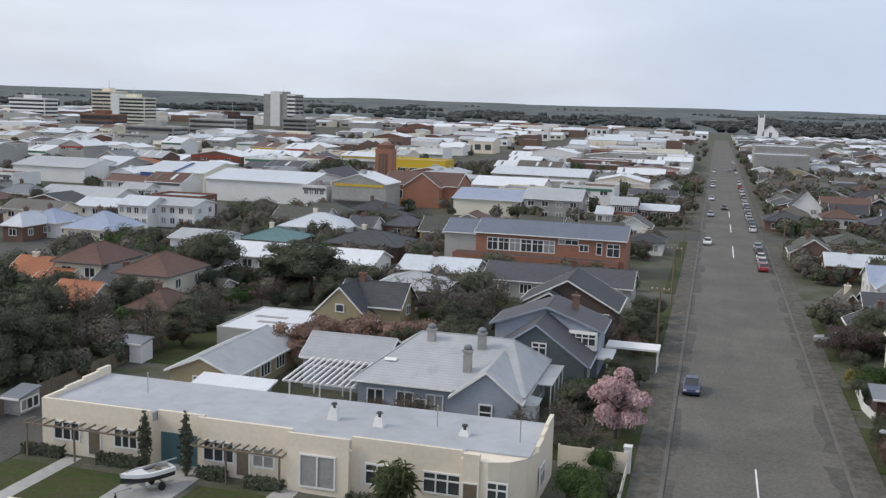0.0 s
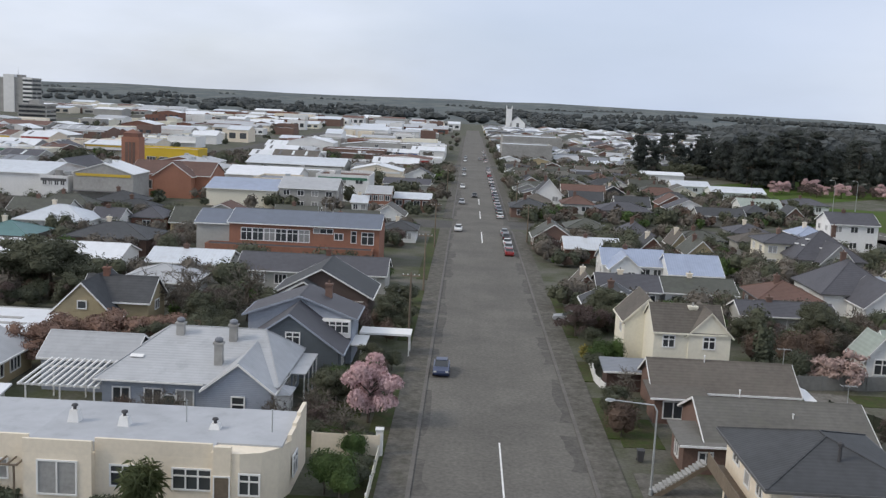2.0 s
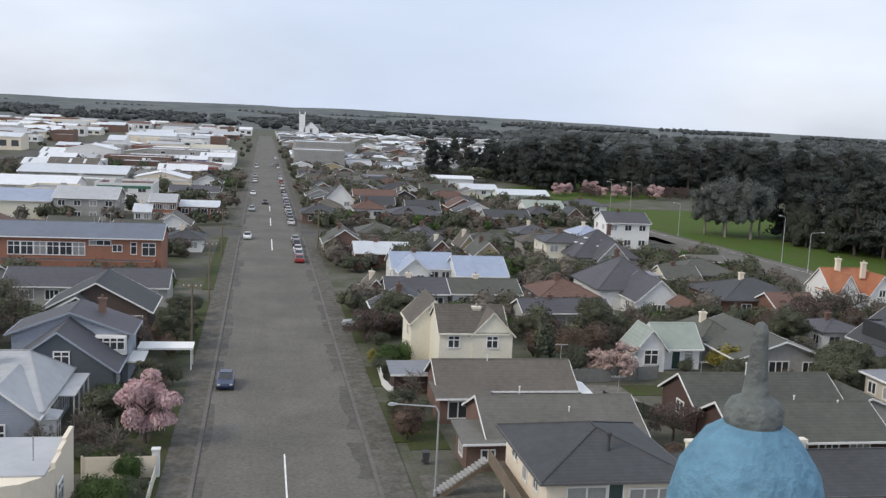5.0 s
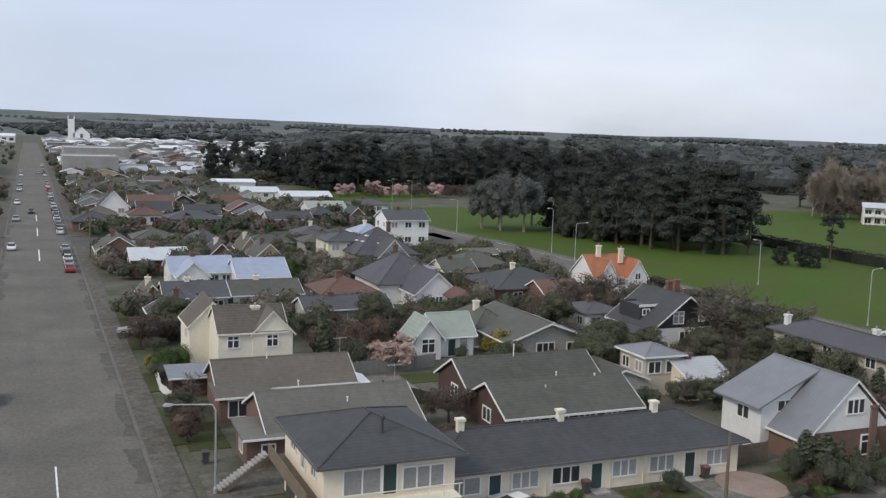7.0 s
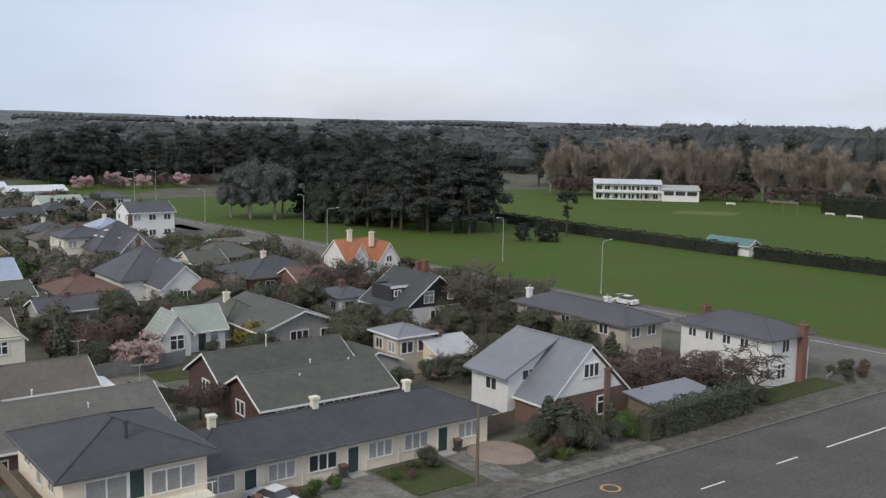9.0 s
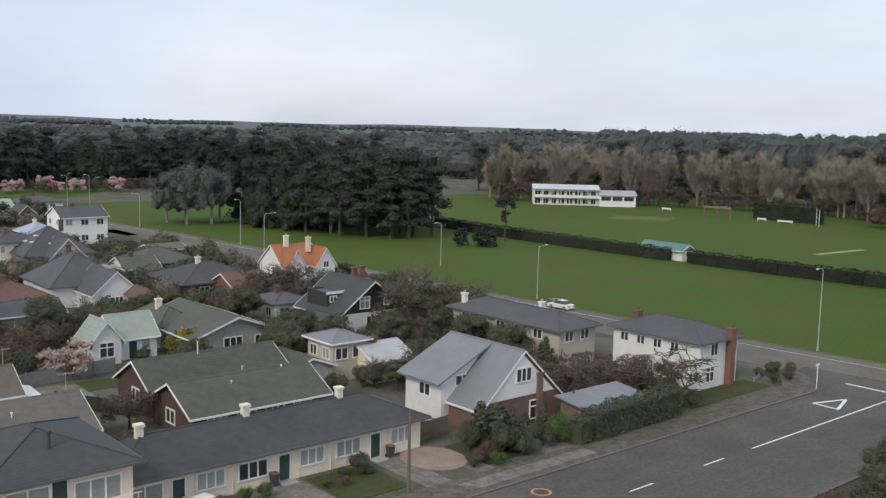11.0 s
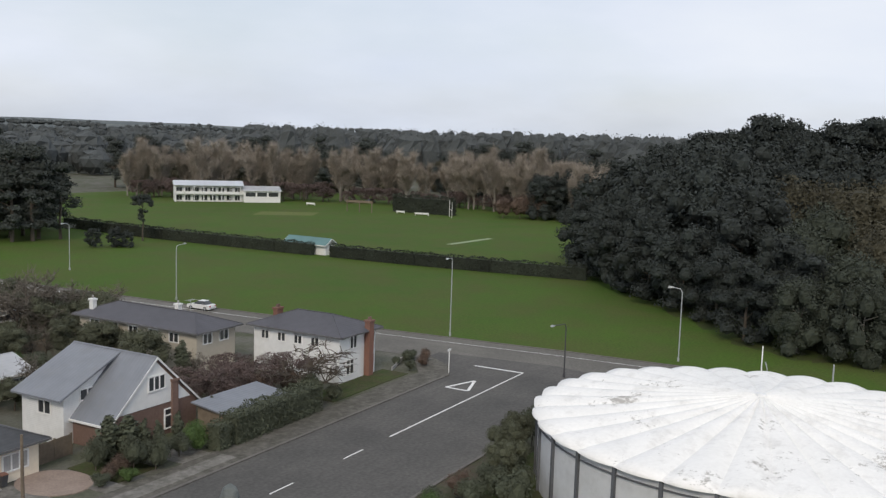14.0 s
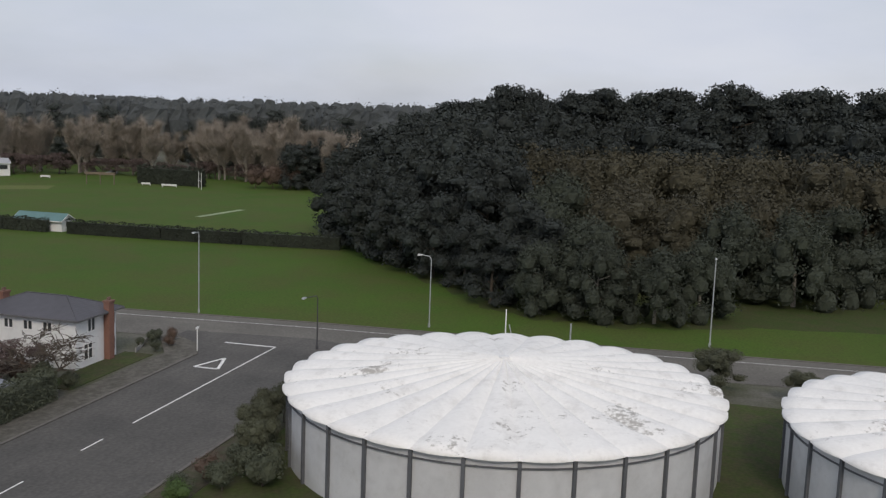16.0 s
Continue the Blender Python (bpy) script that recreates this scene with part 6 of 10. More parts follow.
part("gable_cladding", Mesh().add([(65.9 - X, 64.82 - Y, 3.0), (74.5 - X, 64.82 - Y, 3.0), (70.2 - X, 64.82 - Y, 7.0), (65.9 - X, 64.9 - Y, 3.0), (74.5 - X, 64.9 - Y, 3.0), (70.2 - X, 64.9 - Y, 7.0)], [(0, 1, 2), (0, 3, 4, 1), (1, 4, 5, 2), (2, 5, 3, 0)]), WHITE, rh)
rh.location = (69.3, 70.1, 0)
house("white two-storey weatherboard corner house with brick chimneys", [(94.4, 61.8, 101.6, 74.0, 5.3, 7.0, "hip")], BOARD_W, ROOF_SLATE, row("W", 64, 73.5, 94.4, 3.9, 4, 1.0, 0.9, 2, 1, False) + [("S", 97.0, 61.8, 3.7, 1.2, 1.3, 2), ("S", 100.9, 61.8, 3.7, 0.8, 1.2, 1), ("S", 96.4, 61.8, 0.8, 1.4, 1.6, 2, 2), ("S", 100.9, 61.8, 0.8, 0.8, 1.4, 1)],
      [(99.7, 61.4, 0, 6.55, BRICK_R, 0.9, 0.7, 2), (96.8, 72.4, 5.5, 7.2, BRICK_R, 1.1, 0.6, 2)], over=0.6)
th = house("long two-storey pale grey house with a grey hipped roof", [(87.2, 76.2, 93.6, 95.0, 5.1, 6.6, "hip")], STUCCO_G, ROOF_SLATE, row("W", 78, 94, 87.2, 3.7, 5, 1.3, 1.0, 2, 1, False) + row("S", 87.5, 93, 76.2, 3.7, 2, 1.3, 1.1, 2), [(88.2, 93.8, 5.2, 7.0, WHITE, 0.6, 0.6), (92.4, 84.0, 5.6, 6.9, WHITE, 0.6, 0.6)], over=0.6)
house("white house with steep terracotta tile roofs", [(91.0, 143.5, 99.0, 151.0, 4.0, 7.2, "x"), (91.2, 141.6, 94.4, 148.0, 4.2, 6.9, "y"), (97.0, 142.0, 100.8, 149.0, 4.0, 6.8, "y")], WHITE, ROOF_ORANGE, [("S", 92.8, 141.6, 2.6, 1.0, 1.2, 2), ("S", 95.7, 143.5, 2.4, 1.6, 1.4, 3), ("S", 98.9, 142.0, 3.6, 1.0, 1.0, 2), ("S", 98.9, 142.0, 0.8, 1.4, 1.3, 2)], [(93.6, 146.6, 6, 9.0, CREAM), (97.4, 145.4, 6, 8.6, CREAM)], over=0.3)
vb = house("black and white weatherboard house with a broad gable", [(78.2, 107.6, 89.2, 118.0, 2.8, 6.9, "y", BOARD_K), (78.6, 111.4, 83.0, 116.4, 5.0, 5.3, "flat", BOARD_K, ROOF_SLATE), (72.6, 106.8, 77.6, 111.5, 2.5, 3.6, "hip", BOARD_W, ROOF_CHAR)], BOARD_K, ROOF_CHAR, [("S", 82.2, 107.6, 3.4, 1.5, 1.5, 2, 2, True), ("S", 86.0, 107.6, 3.6, 0.9, 1.3, 1, 2, True), ("S", 79.6, 111.4, 4.0, 1.0, 0.7, 2), ("S", 74.6, 106.8, 0.8, 1.6, 1.3, 2), ("S", 83.6, 107.5, 0.8, 2.2, 1.4, 3)], [(84.6, 113.4, 6, 8.2, BRICK_R, 0.8), (86.6, 114.4, 5.5, 8.2, BRICK_R, 0.8)], over=0.6, at=(80.8, 112.7))
part("lower_cladding", Mesh().box(78.3 - 80.8, 107.52 - 112.7, 0, 89.1 - 80.8, 107.6 - 112.7, 2.8), BOARD_W, vb, "white lower weatherboards")
part("fascia", Mesh().box(78.4 - 80.8, 111.3 - 112.7, 5.06, 83.1 - 80.8, 111.37 - 112.7, 5.42), TRIM, vb)
house("broad low gabled house with a grey block front", [(56.4, 106.0, 67.0, 121.0, 2.7, 4.6, "y")], CONCRETE, ROOF_GREEN, [("S", 61.2, 106.0, 0.7, 2.4, 1.5, 3), ("S", 65.0, 106.0, 0.9, 1.4, 1.2, 2), ("W", 56.4, 111.0, 0.9, 1.6, 1.2, 2)], [], over=0.85)
sa = house("large house with a steep slate roof and skylights", [(60.6, 181.0, 73.0, 193.0, 3.4, 8.2, "hip"), (64.0, 177.5, 70.0, 184.0, 3.4, 6.6, "y")], BOARD_G, ROOF_SLATE, [("S", 67.0, 177.5, 3.2, 1.2, 1.2, 2)], [(69.5, 188, 7, 9.2, BRICK_B)])
for k, (x, y, z) in enumerate(((63.0, 184.6, 5.6), (62.8, 187.6, 5.5), (64.2, 186.0, 6.6), (65.8, 183.2, 5.4))):
    part("skylight", Mesh().box(x - 66.8 - 0.35, y - 185.25 - 0.45, z - 0.05, x - 66.8 + 0.35, y - 185.25 + 0.45, z + 0.12), TRIM, sa)
sd = house("large house with steep slate roofs and a white dormer", [(53.6, 147.0, 65.0, 160.0, 3.2, 7.6, "hip"), (57.2, 140.0, 64.0, 149.0, 2.9, 5.9, "y")], BOARD_W, ROOF_SLATE, [("S", 60.6, 140.0, 0.9, 1.8, 1.3, 3), ("W", 57.2, 144.0, 0.9, 1.4, 1.2, 2)], [(59.0, 155.0, 6.5, 8.6, BRICK_B)], at=(59.3, 150))
part("dormer", Mesh().box(1.6, -2.2, 3.4, 4.2, 2.0, 5.3), BOARD_W, sd, "white flat-roofed dormer")
part("dormer_roof", Mesh().box(1.3, -2.5, 5.3, 4.5, 2.2, 5.45), ROOF_MID, sd)
add_window(sd, "S", 2.9, -2.2, 4.0, 1.6, 1.0, 2)
keep(56, 105, 68, 122), keep(60, 177, 74, 194), keep(53, 139, 66, 161)
house("small white garden shed with a teal door", [(-61.8, 93.2, -58.6, 95.4, 2.0, 2.3, "mono")], BOARD_W, ROOF_MID, [], [], [("S", -60.4, 93.2, 0.05, 0.8, 1.8, GARAGE_M)], name="shed", category="shed", over=0.15)
house("small greenhouse lean-to with a pale roof", [(-60.4, 74.0, -58.6, 76.8, 1.5, 1.9, "mono")], CURTAIN, ROOF_MID, row("E", 74.2, 76.6, -58.6, 0.4, 3, 0.65, 0.9, 1), name="greenhouse", category="greenhouse", over=0.15)
keep(17.5, 77, 35, 120), keep(41, 77, 59, 96), keep(44, 109, 56, 118), keep(61.5, 64, 76, 77.5), keep(93.5, 61, 102.5, 75), keep(86, 75.5, 94.5, 98), keep(88, 138, 103, 151), keep(72, 107, 89, 119)
keep(80, 200, 106, 220), keep(42, 104, 56, 110), keep(55, 100, 69, 106), keep(33, 94, 42, 106)
add_aerial(nh1, 31.8, 97.0, 4.6), add_aerial(nh2, 33.2, 84.2, 4.7), add_aerial(th, 90.8, 80.5, 6.2), add_aerial(qh1, 44.4, 91.3, 4.6, 1.4)
add_pipe(nh1, 24.1, 96.8, 4.5, 0.7), add_pipe(nh2, 24.1, 84.2, 4.6, 0.9), add_pipe(nh2, 28.0, 82.0, 3.8, 0.5), add_pipe(qh1, 49.0, 91.0, 4.6, 1.3), add_pipe(qh2, 50.0, 83.6, 4.0, 0.7), add_pipe(qh2, 47.4, 81.0, 3.4, 0.8), add_pipe(qh2, 53.4, 82.0, 4.2, 0.5)
ws = thing("lean_to", "small white translucent lean-to roof on posts", "lean-to", 33.6, 95.6)
part("sheet", Mesh().add([(-0.6, -2.2, 2.2), (0.9, -2.2, 1.9), (0.9, 2.2, 2.1), (-0.6, 2.2, 2.5), (-0.6, -2.2, 2.26), (0.9, -2.2, 1.96), (0.9, 2.2, 2.16), (-0.6, 2.2, 2.56)], [(3, 2, 1, 0), (4, 5, 6, 7), (0, 1, 5, 4), (1, 2, 6, 5), (2, 3, 7, 6), (3, 0, 4, 7)]), TRIM, ws)
for y in (-2.0, 2.0):
    part("post", Mesh().box(0.78, y - 0.05, 0, 0.88, y + 0.05, 2.05), WOOD, ws)


# ---- houses and shops of the middle distance ----
PAINT_BLUE = mat("blue_paint", (0.07, 0.16, 0.42), 0.6, 0.08, 1, 0.2)
house("long low grey house with a slate-grey roof", [(20.0, 144.0, 29.0, 152.0, 2.8, 4.4, "x")], BOARD_G, ROOF_SLATE, row("S", 20.0, 29.0, 144.0, 1.0, 3, 1.5, 1.2, 2) + row("W", 144.0, 152.0, 20.0, 1.0, 2, 1.2, 1.1, 2), [(23.6, 148.0, 2.8, 5.2, CREAM)], name="house", category="house")
keep(20, 144, 29, 152)
house("white house with a long green-grey roof", [(29.8, 144.4, 40.2, 152.4, 2.8, 4.3, "x")], BOARD_W, ROOF_GREEN, row("S", 29.8, 40.2, 144.4, 1.0, 3, 1.5, 1.2, 2) + row("W", 144.4, 152.4, 29.8, 1.0, 2, 1.2, 1.1, 2), [(34.0, 148.4, 2.8, 5.1, CREAM)], name="house", category="house")
keep(30, 144, 40, 152)
house("white weatherboard house with a pale blue roof", [(23.8, 167.5, 34.3, 176.5, 2.9, 4.9, "x"), (24.6, 163.6, 29.4, 169.0, 2.9, 5.0, "y")], BOARD_W, ROOF_BLUE, [("S", 26.0, 163.6, 1.0, 1.1, 1.3, 2), ("S", 28.0, 163.6, 1.0, 1.1, 1.3, 2), ("S", 31.0, 167.5, 1.0, 1.4, 1.3, 2), ("S", 33.0, 167.5, 1.0, 1.2, 1.3, 2)] + row("W", 167.5, 176.5, 23.8, 1.1, 2, 1.2, 1.1, 2), [(28.0, 172.0, 2.9, 5.7, BRICK_B)], name="house", category="house")
keep(13, 153.5, 45, 177)
house("house with a broad pale blue iron roof", [(33.9, 161.8, 42.5, 171.8, 2.7, 5.1, "x")], BOARD_W, ROOF_BLUE, [], [], name="house", category="house")
keep(34, 162, 42, 172)
house("low house with a pale iron roof", [(19.1, 185.5, 29.3, 193.5, 2.8, 4.3, "x")], BRICK_R, ROOF_LIGHT, row("S", 19.1, 29.3, 185.5, 1.0, 2, 1.5, 1.2, 2) + row("W", 185.5, 193.5, 19.1, 1.0, 2, 1.2, 1.1, 2), [(23.2, 189.5, 2.8, 5.1, BRICK_B)], name="house", category="house")
keep(19, 186, 29, 194)
house("small brown brick house with a tiled roof", [(17.2, 147.0, 20.0, 154.0, 2.6, 4.2, "y")], BRICK_R, ROOF_BROWN, row("S", 17.2, 20.0, 147.0, 0.8, 1, 1.5, 1.2, 2) + row("W", 147.0, 154.0, 17.2, 0.8, 2, 1.2, 1.1, 2), [(18.3, 150.5, 2.6, 5.0, CREAM)], name="house", category="house")
keep(17, 147, 20, 154)
house("brick house with a brown-red hipped roof", [(43.3, 143.4, 52.1, 152.4, 2.6, 4.8, "hip")], BRICK_B, ROOF_RUST, row("S", 43.3, 52.1, 143.4, 0.8, 1, 1.5, 1.2, 2) + row("W", 143.4, 152.4, 43.3, 0.8, 2, 1.2, 1.1, 2), [(46.8, 147.9, 2.6, 5.6, BRICK_B)], name="house", category="house")
keep(43, 143, 52, 152)
house("low house with a long slate-grey roof", [(38.7, 131.9, 50.0, 137.9, 2.6, 3.8, "x")], BOARD_G, ROOF_SLATE, row("S", 38.7, 50.0, 131.9, 0.8, 1, 1.5, 1.2, 2) + row("W", 131.9, 137.9, 38.7, 0.8, 2, 1.2, 1.1, 2), [], name="house", category="house")
keep(39, 132, 50, 138)
house("small red brick gabled house", [(34.1, 189.4, 38.2, 197.4, 2.9, 4.9, "y")], BRICK_R, ROOF_CHAR, [], [(35.7, 193.4, 2.9, 5.7, CREAM)], name="house", category="house")
keep(34, 189, 38, 197)
house("tan gabled house with a brown roof", [(41.8, 198.0, 45.0, 206.0, 2.8, 5.0, "y")], BOARD_T, ROOF_BROWN, [], [(43.1, 202.0, 2.8, 5.8, CREAM)], name="house", category="house")
keep(42, 198, 45, 206)
house("yellow-tan gabled house with a green-grey roof", [(42.1, 185.6, 47.2, 194.6, 2.8, 5.2, "y")], BOARD_T, ROOF_GREEN, [], [(44.1, 190.1, 2.8, 6.0, BRICK_B)], name="house", category="house")
keep(42, 186, 47, 195)
house("brick house with a mossy green gable roof", [(14.2, 199.7, 22.1, 209.7, 2.7, 5.3, "y")], BRICK_B, ROOF_GREEN, row("S", 14.2, 22.1, 199.7, 0.9, 1, 1.5, 1.2, 2) + row("W", 199.7, 209.7, 14.2, 0.9, 2, 1.2, 1.1, 2), [(17.4, 204.7, 2.7, 6.1, BRICK_B)], name="house", category="house")
keep(14, 200, 22, 210)
house("house with a moss-green hipped roof", [(22.8, 217.6, 31.5, 226.6, 2.7, 4.7, "hip")], BOARD_G, ROOF_GREEN, row("S", 22.8, 31.5, 217.6, 0.9, 1, 1.5, 1.2, 2) + row("W", 217.6, 226.6, 22.8, 0.9, 2, 1.2, 1.1, 2), [], name="house", category="house")
keep(23, 218, 32, 227)
house("house with a slate hipped roof", [(33.5, 209.5, 40.1, 219.5, 2.8, 5.2, "hip")], BOARD_G, ROOF_SLATE, row("S", 33.5, 40.1, 209.5, 1.0, 1, 1.5, 1.2, 2) + row("W", 209.5, 219.5, 33.5, 1.0, 2, 1.2, 1.1, 2), [(36.1, 214.5, 2.8, 6.0, BRICK_B)], name="house", category="house")
keep(34, 210, 40, 220)
house("low house with a grey hipped roof", [(35.1, 259.8, 48.7, 269.8, 2.8, 4.8, "hip")], BOARD_G, ROOF_SLATE, row("S", 35.1, 48.7, 259.8, 1.0, 2, 1.5, 1.2, 2) + row("W", 259.8, 269.8, 35.1, 1.0, 2, 1.2, 1.1, 2), [], name="house", category="house")
keep(35, 260, 49, 270)
house("brick house with a dark hipped roof", [(11.9, 256.8, 21.2, 266.8, 2.7, 4.9, "hip")], BRICK_B, ROOF_CHAR, row("S", 11.9, 21.2, 256.8, 0.9, 2, 1.5, 1.2, 2) + row("E", 256.8, 266.8, 21.2, 0.9, 2, 1.2, 1.1, 2), [(15.6, 261.8, 2.7, 5.7, BRICK_B)], name="house", category="house")
keep(12, 257, 21, 267)
house("white house with a tall steep gable", [(19.9, 286.3, 27.7, 295.3, 4.0, 8.2, "y")], WHITE, ROOF_CHAR, row("S", 19.9, 27.7, 286.3, 2.2, 2, 1.5, 1.2, 2) + row("W", 286.3, 295.3, 19.9, 2.2, 2, 1.2, 1.1, 2), [(23.0, 290.8, 4.0, 9.0, BRICK_B)], name="house", category="house")
keep(20, 286, 28, 295)
house("house with a brown-red roof", [(29.7, 306.9, 43.1, 315.9, 3.0, 5.2, "x")], BOARD_W, ROOF_RUST, row("S", 29.7, 43.1, 306.9, 1.2, 1, 1.5, 1.2, 2) + row("W", 306.9, 315.9, 29.7, 1.2, 2, 1.2, 1.1, 2), [], name="house", category="house")
keep(30, 307, 43, 316)
house("dark gabled house with white trim", [(43.6, 318.2, 50.6, 326.2, 2.8, 4.8, "y")], BOARD_K, ROOF_CHAR, row("S", 43.6, 50.6, 318.2, 1.0, 1, 1.5, 1.2, 2) + row("W", 318.2, 326.2, 43.6, 1.0, 2, 1.2, 1.1, 2), [(46.4, 322.2, 2.8, 5.6, CREAM)], name="house", category="house")
keep(44, 318, 51, 326)
house("long white hall with a pale roof", [(74.0, 358.1, 87.5, 368.1, 3.2, 4.6, "x")], BOARD_W, ROOF_LIGHT, row("S", 74.0, 87.5, 358.1, 1.4, 4, 1.5, 1.2, 2) + row("W", 358.1, 368.1, 74.0, 1.4, 2, 1.2, 1.1, 2), [], name="building", category="building")
keep(74, 358, 88, 368)
house("long white hall with a pale iron roof", [(83.7, 339.4, 102.0, 349.4, 3.0, 4.4, "x")], BOARD_W, ROOF_LIGHT, row("S", 83.7, 102.0, 339.4, 1.2, 4, 1.5, 1.2, 2) + row("W", 339.4, 349.4, 83.7, 1.2, 2, 1.2, 1.1, 2), [], name="building", category="building")
keep(84, 339, 102, 349)
house("white flat-fronted building with pale roof", [(72.6, 412.8, 90.1, 422.8, 3.4, 4.3, "x")], WHITE, ROOF_WHITE, [], [], name="building", category="building")
keep(73, 413, 90, 423)
house("grey house with a slate hipped roof", [(60.2, 222.5, 69.1, 231.5, 2.8, 4.7, "hip")], BOARD_G, ROOF_SLATE, row("S", 60.2, 69.1, 222.5, 1.0, 1, 1.5, 1.2, 2) + row("W", 222.5, 231.5, 60.2, 1.0, 2, 1.2, 1.1, 2), [(63.8, 227.0, 2.8, 5.5, CREAM)], name="house", category="house")
keep(60, 222, 69, 232)
house("two-storey cream house with a slate roof", [(57.1, 188.7, 66.5, 197.7, 5.2, 6.8, "hip")], CREAM2, ROOF_SLATE, row("S", 57.1, 66.5, 188.7, 3.4, 3, 1.5, 1.2, 2) + row("S", 57.1, 66.5, 188.7, 0.9, 3, 1.5, 1.2, 2) + row("W", 188.7, 197.7, 57.1, 3.4, 2, 1.2, 1.1, 2), [(60.9, 193.2, 5.2, 7.6, BRICK_B)], name="house", category="house")
keep(57, 189, 66, 198)
house("house with a blue-grey hipped roof", [(72.8, 216.6, 79.3, 225.6, 3.4, 5.4, "hip")], BOARD_W, ROOF_BLUE, [], [(75.4, 221.1, 3.4, 6.2, CREAM)], name="house", category="house")
keep(73, 217, 79, 226)
house("dark house with a charcoal roof", [(76.3, 269.6, 82.7, 278.6, 3.0, 5.0, "hip")], BOARD_K, ROOF_CHAR, row("S", 76.3, 82.7, 269.6, 1.2, 1, 1.5, 1.2, 2) + row("W", 269.6, 278.6, 76.3, 1.2, 2, 1.2, 1.1, 2), [(78.9, 274.1, 3.0, 5.8, BRICK_B)], name="house", category="house")
keep(76, 270, 83, 279)
house("brown gabled house with pale trim", [(86.7, 268.6, 91.3, 276.6, 2.8, 5.0, "y")], BRICK_B, ROOF_CHAR, [], [], name="house", category="house")
keep(87, 269, 91, 277)
house("white house with a grey roof by the field", [(98.6, 305.0, 111.3, 314.0, 2.8, 4.6, "hip")], BOARD_W, ROOF_SLATE, row("S", 98.6, 111.3, 305.0, 1.0, 2, 1.5, 1.2, 2) + row("W", 305.0, 314.0, 98.6, 1.0, 2, 1.2, 1.1, 2), [(103.7, 309.5, 2.8, 5.4, BRICK_B)], name="house", category="house")
keep(99, 305, 111, 314)
house("white house with pale green gable roof", [(80.2, 290.0, 92.2, 299.0, 3.0, 4.8, "x")], BOARD_W, ROOF_MINT, row("S", 80.2, 92.2, 290.0, 1.2, 2, 1.5, 1.2, 2) + row("W", 290.0, 299.0, 80.2, 1.2, 2, 1.2, 1.1, 2), [(85.0, 294.5, 3.0, 5.6, BRICK_B)], name="house", category="house")
keep(80, 290, 92, 299)
house("tall white two-storey house with a slate roof", [(81.1, 221.0, 91.7, 230.0, 6.2, 8.2, "x")], WHITE, ROOF_SLATE, row("S", 81.1, 91.7, 221.0, 4.4, 3, 1.5, 1.2, 2) + row("S", 81.1, 91.7, 221.0, 0.9, 3, 1.5, 1.2, 2) + row("W", 221.0, 230.0, 81.1, 4.4, 2, 1.2, 1.1, 2), [(85.3, 225.5, 6.2, 9.0, BRICK_B)], name="house", category="house")
keep(81, 221, 92, 230)
house("cream cottage with a green-grey roof", [(71.5, 163.2, 78.0, 170.2, 2.6, 4.2, "x")], CREAM2, ROOF_GREEN, row("S", 71.5, 78.0, 163.2, 0.8, 2, 1.5, 1.2, 2) + row("W", 163.2, 170.2, 71.5, 0.8, 2, 1.2, 1.1, 2), [(74.1, 166.7, 2.6, 5.0, BRICK_B)], name="house", category="house")
keep(72, 163, 78, 170)
house("long low brick garage block", [(86.4, 186.0, 94.0, 191.0, 2.4, 3.2, "x")], BRICK_O, ROOF_TAN, [], [], name="building", category="building")
keep(86, 186, 94, 191)
house("broad brick house with a dark hipped roof", [(71.9, 141.4, 86.2, 154.4, 2.8, 5.4, "hip")], BRICK_R, ROOF_CHAR, row("S", 71.9, 86.2, 141.4, 1.0, 2, 1.5, 1.2, 2) + row("W", 141.4, 154.4, 71.9, 1.0, 2, 1.2, 1.1, 2), [(77.6, 147.9, 2.8, 6.2, CREAM)], name="house", category="house")
keep(72, 141, 86, 154)
house("brick house with a mossy roof and white gablet", [(75.0, 166.0, 86.7, 176.0, 2.7, 5.1, "hip")], BRICK_B, ROOF_GREEN, [], [], name="house", category="house")
keep(75, 166, 87, 176)
house("brick outbuilding with a brown-red roof", [(77.3, 135.6, 84.3, 142.6, 2.8, 4.4, "x")], BRICK_R, ROOF_RUST, [], [], name="building", category="building")
keep(77, 136, 84, 143)
house("house with a dark green-grey roof", [(55.6, 114.4, 60.4, 123.4, 2.7, 4.7, "hip")], BOARD_G, ROOF_GREEN, [], [(57.5, 118.9, 2.7, 5.5, CREAM)], name="house", category="house")
keep(56, 114, 60, 123)
house("small building with a brown tiled roof", [(61.8, 132.8, 63.5, 138.8, 2.6, 4.2, "hip")], BRICK_B, ROOF_RUST, [], [], name="building", category="building")
keep(62, 133, 64, 139)
house("white porch house with a grey roof", [(75.4, 119.8, 81.6, 126.8, 2.7, 3.9, "hip")], BOARD_W, ROOF_SLATE, row("S", 75.4, 81.6, 119.8, 0.9, 2, 1.5, 1.2, 2) + row("W", 119.8, 126.8, 75.4, 0.9, 2, 1.2, 1.1, 2), [(77.9, 123.3, 2.7, 4.7, BRICK_B)], name="house", category="house")
keep(75, 120, 82, 127)
house("two-storey pale house with a mid-grey roof", [(63.6, 88.0, 68.2, 93.0, 4.4, 5.4, "hip")], STUCCO_G, ROOF_MID, row("S", 63.6, 68.2, 88.0, 2.6, 2, 1.5, 1.2, 2) + row("W", 88.0, 93.0, 63.6, 2.6, 2, 1.2, 1.1, 2), [], name="house", category="house")
keep(64, 88, 68, 93)
